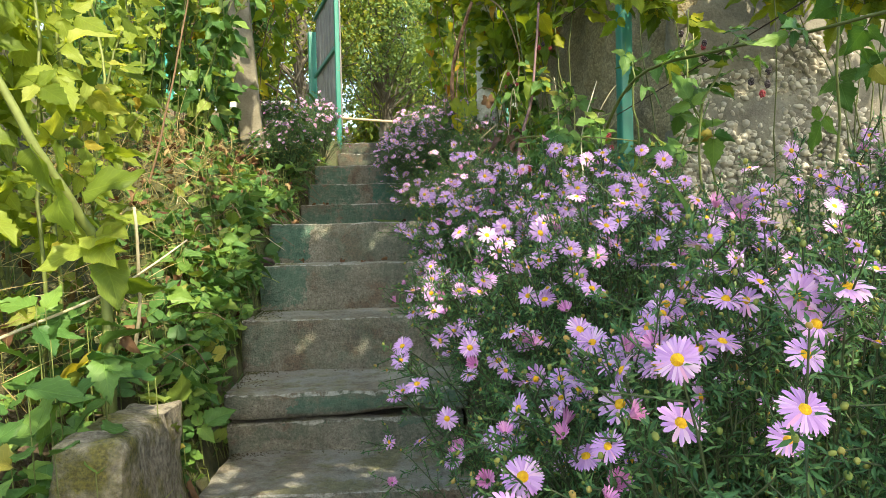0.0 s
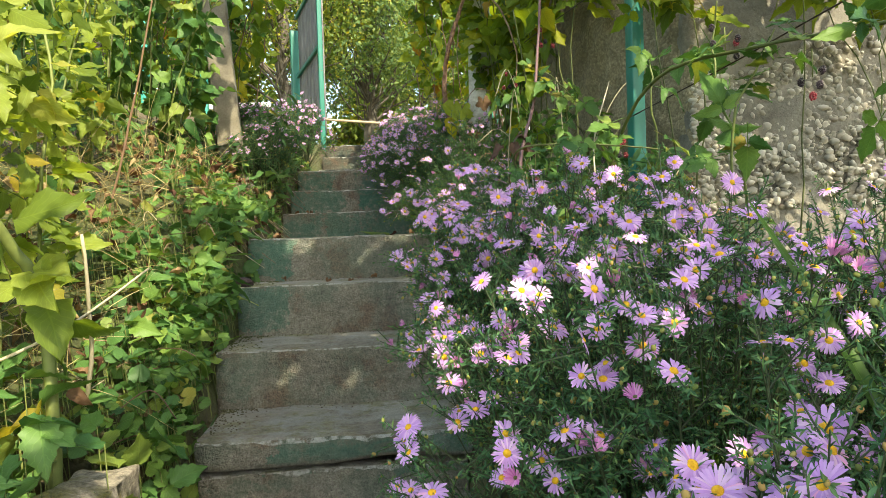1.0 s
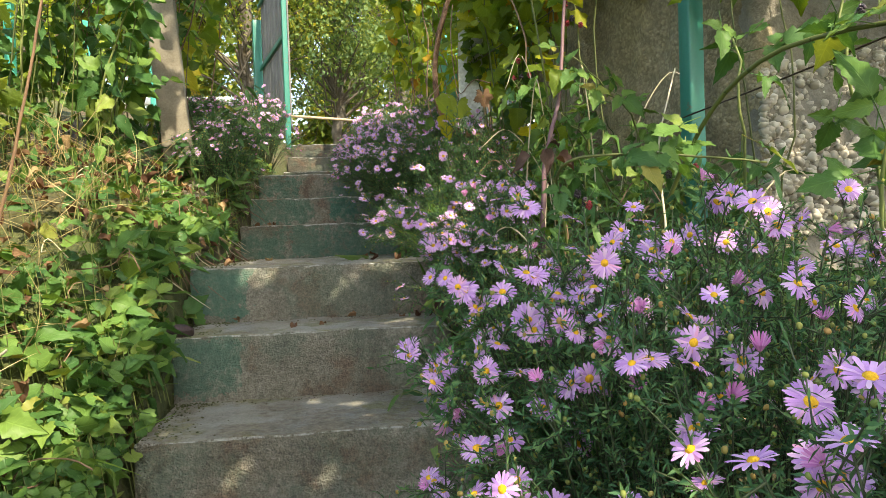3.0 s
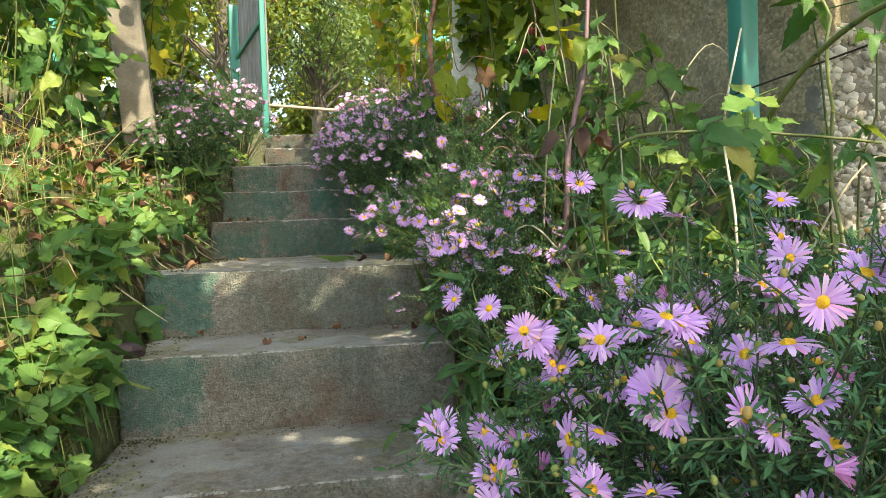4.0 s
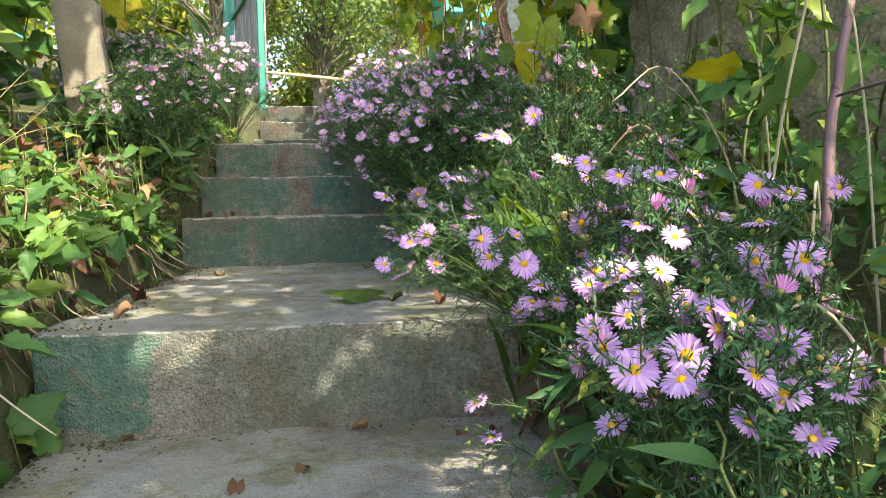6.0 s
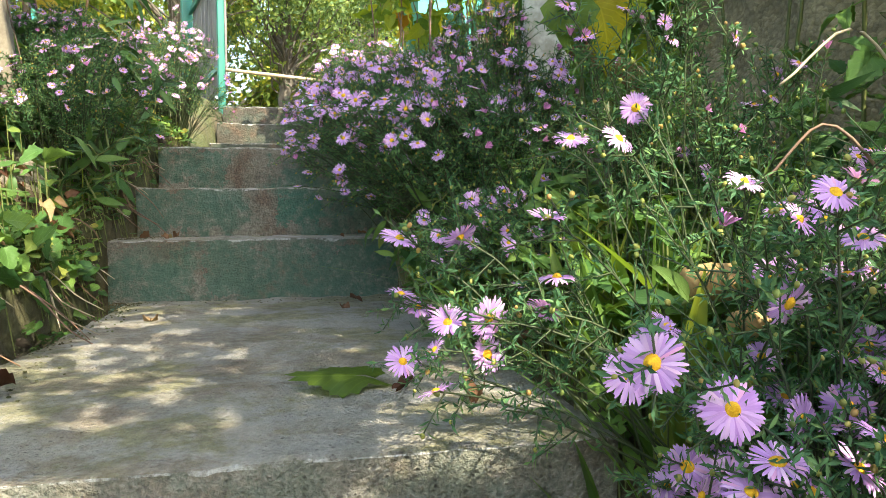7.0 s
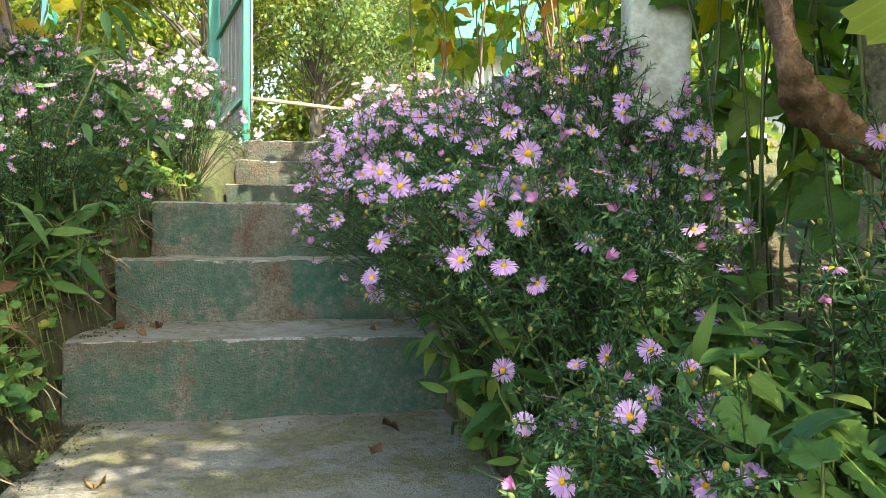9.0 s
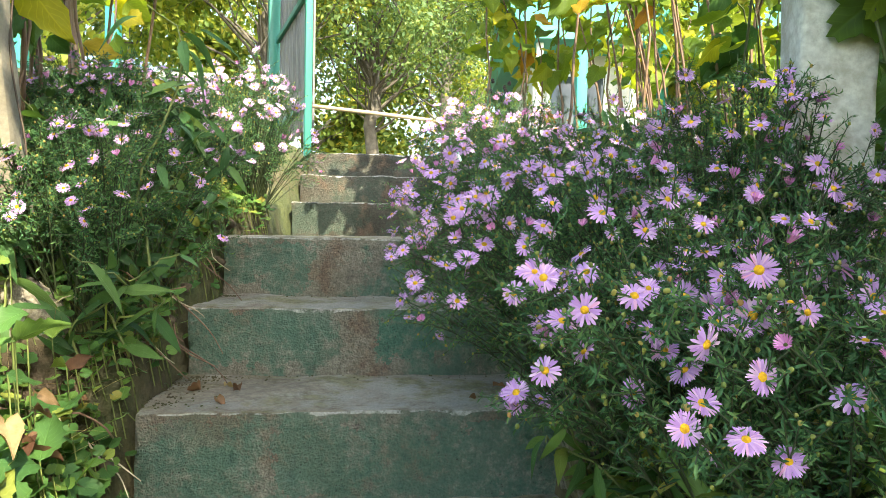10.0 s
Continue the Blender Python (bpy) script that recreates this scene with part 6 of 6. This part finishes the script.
def litter(xy, z, size, seed, label, group):
    """Single dead leaves lying about."""
    r = np.random.default_rng(seed)
    for k, (x, y) in enumerate(xy):
        h = z if z is not None else float(land(x, y))
        ob = new("fallen_leaf", M_CURLED[k % 3])
        s = r.uniform(*size)
        ob.matrix_basis = pose(x, y, h + s * (0.10 if k % 3 else 0.2), r.uniform(-15, 15), r.uniform(-15, 15), r.uniform(0, 360)) @ Matrix.Diagonal((s, s, s, 1))
        tagged(ob, label, "leaf", group)


litter([(-0.842, 4.90), (-0.814, 4.99), (-0.316, 4.93), (-0.25, 5.02), (-0.90, 5.0), (-0.86, 5.05)], 0.889, (0.028, 0.038), 81, "dry brown curled leaf on a step", "leaves on the steps")
litter([(-0.755, 3.31), (-0.371, 3.325), (-0.46, 3.16), (-0.55, 3.1), (-0.16, 3.25), (-0.22, 3.28)], 0.527, (0.02, 0.038), 82, "dry tan leaf on a step", "leaves on the steps")
litter([(-0.28, 3.62), (-0.2, 3.55), (-0.33, 4.55), (-0.8, 3.55), (-0.84, 3.7), (-0.78, 4.4), (-0.3, 4.7)], 0.708, (0.035, 0.06), 83, "dry leaf on the landing", "leaves on the steps")
litter([tuple(p) for p in beside_left(r, 110, 1.6, 5.0, 0.20, 0.07)], None, (0.028, 0.060), 84, "curled brown dead leaf on the bank", "leaves on the bank")
litter([tuple(p) for p in beside_right(r, 40, 2.2, 4.6, 0.15)], None, (0.04, 0.09), 85, "curled brown dead leaf under the asters", "leaves in the bed")
# green leaf, full of holes, on the landing
ob = new("fallen_leaf", M_GRAPE[0])
ob.matrix_basis = pose(-0.30, 3.66, 0.716, 6, -8, 100) @ Matrix.Diagonal((0.12, 0.15, 0.10, 1))
tagged(ob, "large tattered green leaf lying on the landing", "leaf", "leaves on the steps")
solid("loose_stone", lump((0.040, 0.030, 0.022), 5, 0.42, 7, 10), STONE_RED, (-0.860, 3.05, 0.541), "dark reddish stone on the edge of a step", "stone", smooth=False)
# pieces of rubble and clods along the left edge
for k, (x, y) in enumerate(beside_left(r, 18, 1.5, 5.1, 0.06, 0.08)):
    s = r.uniform(0.010, 0.026)
    solid("loose_stone", lump((s, s * 0.8, s * 0.6), 40 + k, 0.35, 6, 8), [MOSSY, SOIL, SOIL][k % 3], (x, y, float(land(x, y)) + s * 0.3), "small rough stone on the bank", "stone", "stones on the bank")

# clods and stones in the cut bank at the step ends
CLOD = rough_material("dry_earth", (0.040, 0.030, 0.020), (0.135, 0.10, 0.068), 22.0, 160.0, 0.95, 1.0, 0.006)
r_bank = np.random.default_rng(701)
for k, (x, y) in enumerate(beside_left(r_bank, 74, 3.3, 6.0, 0.035, 0.065)):
    s = r_bank.uniform(0.006, 0.020)
    solid("clod", lump((s, s * 0.9, s * 0.75), 140 + k, 0.5, 6, 8), [CLOD, CLOD, SOIL, CLOD][k % 4], (x, y, float(land(x, y)) + s * 0.15), "crumbling clod of earth at the end of a step", "clod", "clods of earth")
# roots and dead stems that hang over the cut bank
for k, (x, y) in enumerate(beside_left(r_bank, 46, 3.2, 5.6, 0.05, 0.12)):
    l = r_bank.uniform(0.08, 0.22)
    z = float(land(x, y)) + 0.012
    e = [(x, y, z)]
    a = r_bank.uniform(-1.2, 1.2)
    for f in (0.35, 0.7, 1.0):
        q = (x + math.cos(a) * l * f + r_bank.normal() * 0.012, y - abs(math.sin(a)) * l * f * 0.8 + r_bank.normal() * 0.015)
        e.append((*q, max(float(land(*q)) + 0.01, z - l * f * 0.8)))
    t = tube(through_points(e, 3), np.linspace(0.0024, 0.0010, 10), 4)
    solid("root", Shape(t.V - np.array(e[0]), t.F, t.uv), [STEM_STRAW, STEM_BROWN, STEM_BROWN][k % 3], e[0], "thin dry root hanging over the cut bank", "root", "roots in the bank")
# twigs lying on the bank
for k, (x, y) in enumerate(beside_left(r, 44, 1.7, 5.2, 0.16, 0.13)):
    a, l = r.uniform(0, 6.28), r.uniform(0.06, 0.19)
    e = [(x + math.cos(a) * l * f + 0.02 * math.sin(5 * f + k), y + math.sin(a) * l * f, float(land(x, y)) + 0.02 + r.uniform(0.0, 0.05) + 0.04 * math.sin(3.1 * f)) for f in (0.0, 0.35, 0.7, 1.0)]
    t = tube(through_points(e, 3), 0.0017, 4)
    solid("twig", Shape(t.V - np.array(e[0]), t.F, t.uv), [STEM_STRAW, STEM_BROWN, STEM_BROWN][k % 3], tuple(e[0]), "thin dead twig lying among the leaves", "twig", "twigs on the ground")

# rolled pieces of old bark on the bed
roll = thing("rolled_bark", (0.03, 3.36, 0.80), "two rolled pieces of yellow-brown bark on the bed", "bark")
for a, b, rad in (((-0.035, 3.33, 0.872), (0.13, 3.40, 0.868), 0.020), ((-0.02, 3.27, 0.835), (0.11, 3.33, 0.825), 0.017)):
    part("bark_roll", tube(limb_points(a, b, 7, 3, 0.004), rad * np.array([0.8, 1, 1.05, 1, 1.05, 1, 0.8]), 9), RUST, roll)

# ---- single canes, trunk, wires ----


def one_cane(name, label, category, points, radius, mat, leaves=0, size=(0.08, 0.12), shapes=None, meshes=None, lmat=None, seed=1, hang=0.3):
    line = through_points(points, 6)
    root = thing(name, tuple(points[0]), label, category)
    n = len(line)
    skin = tube(line + np.random.default_rng(seed).normal(size=line.shape) * radius * 0.12, np.linspace(radius, radius * 0.6, n), 16 if mat is BARK else 7)
    if mat is BARK:
        line = through_points(line, 4)
        n = len(line)
        skin = tube(line, np.interp(np.linspace(0, 1, n), (0, 0.5, 0.62, 1), (radius, radius, radius * 0.62, radius * 0.5)), 18)
        out = skin.V[: n * 18].reshape(n, 18, 3) - line[:, None]
        a = np.arange(18)[None] * 0.35
        ridge = 0.30 * np.sin(a * 9 + np.arange(n)[:, None] * 0.11) + 0.20 * np.sin(a * 15 + np.arange(n)[:, None] * 0.23 + 1) + 0.12 * np.sin(np.arange(n)[:, None] * 0.9 + a)
        skin.V[: n * 18] = (line[:, None] + out * (1 + ridge[:, :, None])).reshape(-1, 3)
    part("cane", skin, mat, root)
    if leaves:
        r = np.random.default_rng(seed)
        c = np.linalg.norm(np.diff(line, axis=0), axis=1).sum()
        leafage("leaf", shapes, meshes, [lmat], leaves_on([line], leaves / c, size, r, 0.6, hang, 0.05, begin=0.2), root, 60)
    return root


def g(x, y):
    return float(land(x, y)) - 0.02


one_cane("grape_vine", "thick peeling brown grape vine trunk", "vine", [(0.42, 3.70, g(0.42, 3.70)), (0.30, 3.80, 1.08), (0.15, 3.84, 1.19), (0.03, 3.80, 1.235), (-0.015, 3.78, 1.32), (-0.01, 3.82, 1.55), (0.10, 3.9, 1.9)], 0.0155, BARK)
one_cane("blackberry_cane", "arching olive blackberry cane over the asters", "bramble", [(0.33, 2.75, g(0.33, 2.75)), (0.40, 2.55, 0.90), (0.46, 2.3, 1.10), (0.58, 1.95, 1.09), (0.61, 1.6, 1.03), (0.75, 1.2, 1.0)], 0.006, STEM_OLIVE, 15, (0.08, 0.13), TRIPLE, M_GROUND_TRIPLE, LEAF_GROUND, 3)
one_cane("blackberry_cane", "purple-brown upright cane beside the wall", "bramble", [(0.16, 2.92, g(0.16, 2.92)), (0.18, 2.93, 0.95), (0.25, 2.98, 1.2), (0.30, 3.05, 1.6)], 0.008, STEM_PURPLE, 6, (0.07, 0.11), BROAD, M_VINE_BROAD, LEAF_VINE, 4)
one_cane("bramble", "thick green diagonal stem in the bed", "bramble", [(0.05, 2.75, g(0.05, 2.75)), (0.12, 2.78, 0.69), (0.20, 2.80, 0.76), (0.27, 2.80, 0.83)], 0.012, STEM_OLIVE, 0, (0.07, 0.11), BROAD, M_VINE_BROAD, LEAF_VINE, 5)
one_cane("bramble", "pale green upright cane by the wall", "bramble", [(0.30, 3.25, g(0.30, 3.25)), (0.29, 3.24, 1.1), (0.27, 3.22, 1.3), (0.22, 3.2, 1.6)], 0.005, STEM_OLIVE, 5, (0.08, 0.12), BROAD, M_VINE_BROAD, LEAF_VINE, 6)
one_cane("shrub", "thick olive stem of a shrub on the bank", "shrub", [(-0.99, 1.84, g(-0.99, 1.84)), (-1.0, 1.83, 0.55), (-1.03, 1.75, 0.70), (-1.08, 1.66, 0.85), (-1.2, 1.6, 1.15)], 0.014, STEM_GREEN, 14, (0.10, 0.15), BROAD, M_BROAD, LEAF_BRAMBLE, 7)
one_cane("shrub", "brown shrub stems beside the leaning post", "shrub", [(-1.55, 5.75, g(-1.55, 5.75)), (-1.5, 5.8, 1.7), (-1.55, 5.85, 2.1), (-1.5, 5.8, 2.6)], 0.016, STEM_BROWN, 10, (0.08, 0.13), BROAD, M_VINE_BROAD, LEAF_VINE, 8)
one_cane("shrub", "dead brown stalk with seed heads", "shrub", [(-1.35, 3.0, g(-1.35, 3.0)), (-1.25, 2.95, 1.0), (-1.15, 2.9, 1.35), (-1.08, 2.85, 1.6)], 0.005, STEM_BROWN)
one_cane("dead_stalk", "pale dead stalk leaning on the bank", "stalk", [(-1.05, 2.1, g(-1.05, 2.1)), (-0.98, 2.0, 0.45), (-0.95, 1.9, 0.7)], 0.006, STEM_STRAW)
one_cane("dead_stalk", "pale dead stalk in the bed", "stalk", [(0.30, 2.45, g(0.30, 2.45)), (0.32, 2.45, 0.75), (0.33, 2.5, 0.95), (0.40, 2.55, 1.15)], 0.003, STEM_STRAW)
one_cane("dead_stalk", "long dead stalk across the bank", "stalk", [(-1.2, 1.75, 0.40), (-1.0, 1.9, 0.50), (-0.9, 2.15, 0.62)], 0.004, STEM_STRAW)


one_cane("grape_vine", "hanging vine shoot with large yellow-green leaves", "vine", [(0.15, 3.90, 1.95), (0.25, 3.75, 1.80), (0.30, 3.60, 1.55), (0.28, 3.5, 1.40)], 0.005, STEM_BROWN, 12, (0.10, 0.15), GRAPE, M_GRAPE, LEAF_VINE, 13)


hero = thing("grape_vine", (-0.005, 3.60, 1.46), "single large yellow-green grape leaf on a hanging tendril", "vine")
pieces("leaf", M_GRAPE, poses(np.array([[0.055, 3.690, 1.339], [0.190, 3.720, 1.384]]), np.array([[-0.15, -0.12, -1.0], [0.2, -0.1, -1.0]]), np.array([[0.0, -1.0, 0.3], [0.2, -1.0, 0.2]]), np.array([0.122, 0.095])), hero)
pieces("leaf", meshes_of("leaf", GRAPE, LEAF_DRY), poses(np.array([[0.150, 3.700, 1.364]]), np.array([[0.1, -0.1, -1.0]]), np.array([[-0.3, -1.0, 0.2]]), np.array([0.08])), hero, "withered orange-brown leaf")
part("tendril", tube(through_points([(0.06, 3.80, 1.72), (0.04, 3.74, 1.56), (0.055, 3.690, 1.344), (0.120, 3.710, 1.394), (0.190, 3.720, 1.384)]), 0.0022, 4), STEM_BROWN, hero)


screen = thing("grape_vine", (-0.06, 3.62, 1.30), "dull green vine leaves in front of the trunk", "vine")
pieces("leaf", M_VINE_BROAD, poses(np.array([[-0.09, 3.52, 1.21], [-0.05, 3.54, 1.29], [-0.02, 3.60, 1.24]]), np.array([[-0.2, -0.4, -0.6], [0.5, -0.2, -0.5], [0.3, -0.3, -0.9]]), np.array([[-0.3, -0.8, 0.6], [0.2, -0.8, 0.5], [0.0, -0.9, 0.4]]), np.array([0.085, 0.10, 0.09])), screen)
part("tendril", tube(through_points([(0.0, 3.78, 1.40), (-0.04, 3.64, 1.34), (-0.08, 3.55, 1.28), (-0.06, 3.55, 1.20)]), 0.0022, 4), STEM_BROWN, screen)


# what hangs and leans in front of the wall
one_cane("bramble", "trailing bramble cane with serrated leaves in front of the wall", "bramble", [(0.22, 2.70, g(0.22, 2.70)), (0.12, 2.55, 0.80), (0.052, 2.32, 0.902), (0.178, 2.302, 0.923), (0.312, 2.283, 0.913), (0.445, 2.264, 0.896)], 0.0035, STEM_OLIVE, 11, (0.07, 0.105), TRIPLE, M_GROUND_TRIPLE, LEAF_GROUND, 23, 0.15)
withered = thing("withered_leaves", (0.1, 2.617, 0.944), "withered purple-brown leaves hanging on a cane", "leaf")
pieces("leaf", meshes_of("leaf", CURLED, LEAF_WITHERED), poses(np.array([[0.1, 2.617, 0.944]] * 4) + np.array([[0, 0, 0.03], [0.03, 0.01, 0.01], [-0.03, 0.02, 0.02], [0.02, 0.03, 0.05]]), np.array([[0.1, -0.3, -1.0], [0.9, -0.2, -0.5], [-0.9, -0.1, -0.3], [0.5, 0.3, 0.1]]), np.array([[0.0, -1.0, 0.2], [0.2, -0.8, 0.5], [-0.2, -0.7, 0.6], [0.1, -0.6, 0.8]]), np.array([0.056, 0.05, 0.052, 0.042])), withered)
part("tendril", tube(through_points([(0.19, 2.93, 1.02), (0.1 + 0.03, 2.617 + 0.02, 0.944 + 0.07), (0.1, 2.617, 0.944 + 0.03)]), 0.002, 4), STEM_PURPLE, withered)
r_dead = np.random.default_rng(711)
for k in range(14):
    x, y = r_dead.uniform(0.12, 0.55), r_dead.uniform(2.55, 3.5)
    z = float(land(x, y))
    dx, dy, h = r_dead.uniform(-0.22, 0.22), r_dead.uniform(-0.15, 0.1), r_dead.uniform(0.35, 0.75)
    one_cane("dead_stalk", "thin dry straw-coloured stalk among the brambles", "stalk", [(x, y, z - 0.02), (x + dx * 0.3, y + dy * 0.4, z + h * 0.55), (x + dx, y + dy, z + h * 0.95), (x + dx * 1.6, y + dy * 1.2, z + h * 0.8)], 0.0024, [STEM_STRAW, STEM_STRAW, STEM_BROWN][k % 3], seed=k)


def wire(points, label):
    line = through_points(points, 8)
    o = np.array(points[0])
    s = tube(line - o, 0.0022, 5)
    solid("wire", s, WIRE, tuple(o), label, "wire", "trellis wires")


wire([(0.56, 2.85, 1.085), (0.60, 2.2, 1.10), (0.72, 1.4, 1.16), (0.93, 0.7, 1.22)], "thin rusty trellis wire")
wire([(0.58, 2.83, 1.62), (0.40, 3.6, 1.62), (0.245, 4.54, 1.66)], "thin rusty trellis wire")
wire([(-1.22, 4.90, 1.92), (-1.24, 4.88, 1.6), (-1.20, 4.86, 1.36), (-1.27, 4.84, 1.24)], "twisted wire hanging on the post")


def berries(at, n, seed, ripe):
    r = np.random.default_rng(seed)
    root = thing("blackberries", tuple(at), "cluster of blackberries, some still red", "berries", "berry clusters")
    for k in range(n):
        c = np.asarray(at) + r.normal(size=3) * 0.022
        d = unit(r.normal(size=(38, 3)))
        s = spread([lump((0.5, 0.5, 0.5), 2, 0.0, 4, 6)], poses(c + d * np.array([0.006, 0.006, 0.0085]), d, (0.3, 0.1, 1), np.full(38, 0.0052)))
        part("berry", s, BERRY_DARK if r.random() < ripe else BERRY_RED, root)
    part("stalk", tube([np.asarray(at) + np.array([0, 0, 0.06]), np.asarray(at)], 0.0015, 4), STEM_GREEN, root)


berries((0.125, 2.40, 0.86), 4, 91, 0.6)
berries((0.42, 2.55, 0.93), 5, 92, 0.5)
berries((0.56, 2.1, 1.12), 5, 93, 0.9)
berries((0.60, 1.8, 0.98), 4, 94, 0.9)
berries((0.30, 3.05, 1.42), 5, 95, 0.3)
berries((-0.05, 6.3, 1.86), 5, 96, 0.9)
berries((0.20, 3.3, 1.32), 4, 97, 0.2)


def crumbs():
    """Soil, grit and twig ends that gather at the back of the treads."""
    r = np.random.default_rng(99)
    at, size = [], []
    for i in range(10):
        n = 170
        y = STEP_Y[i + 1] - np.abs(r.normal(size=n)) * (0.03 if i != 4 else 0.07) - 0.006
        x = left_edge(y) + np.where(r.random(n) < 0.5, np.abs(r.normal(size=n)) * 0.06, r.uniform(0, 0.8, n))
        at.append(np.stack([x, y + 0.02 * x, np.full(n, STEP_Z[i] + 0.002)], 1))
        size.append(r.uniform(0.0015, 0.006, n))
    y = r.uniform(2.3, 5.1, 1500)
    x = left_edge(y) - 0.02 + np.abs(r.normal(size=1500)) * 0.055
    i = np.searchsorted(np.array(STEP_Y), y) - 1
    at.append(np.stack([x, y, np.array(STEP_Z)[i] + 0.002], 1))
    size.append(r.uniform(0.002, 0.007, 1500))
    at, size = np.concatenate(at), np.concatenate(size)
    s = spread([lump((0.6, 0.5, 0.3), k, 0.25, 4, 6) for k in range(3)], poses(at, unit(r.normal(size=at.shape) * np.array([1, 1, 0.1])), (0.05, 0.02, 1.0), size))
    ob = new("soil_crumbs", s.mesh("soil_crumbs", [SOIL]))
    tagged(ob, "brown crumbs of soil and grit on the treads", "soil", kind="stuff")


crumbs()
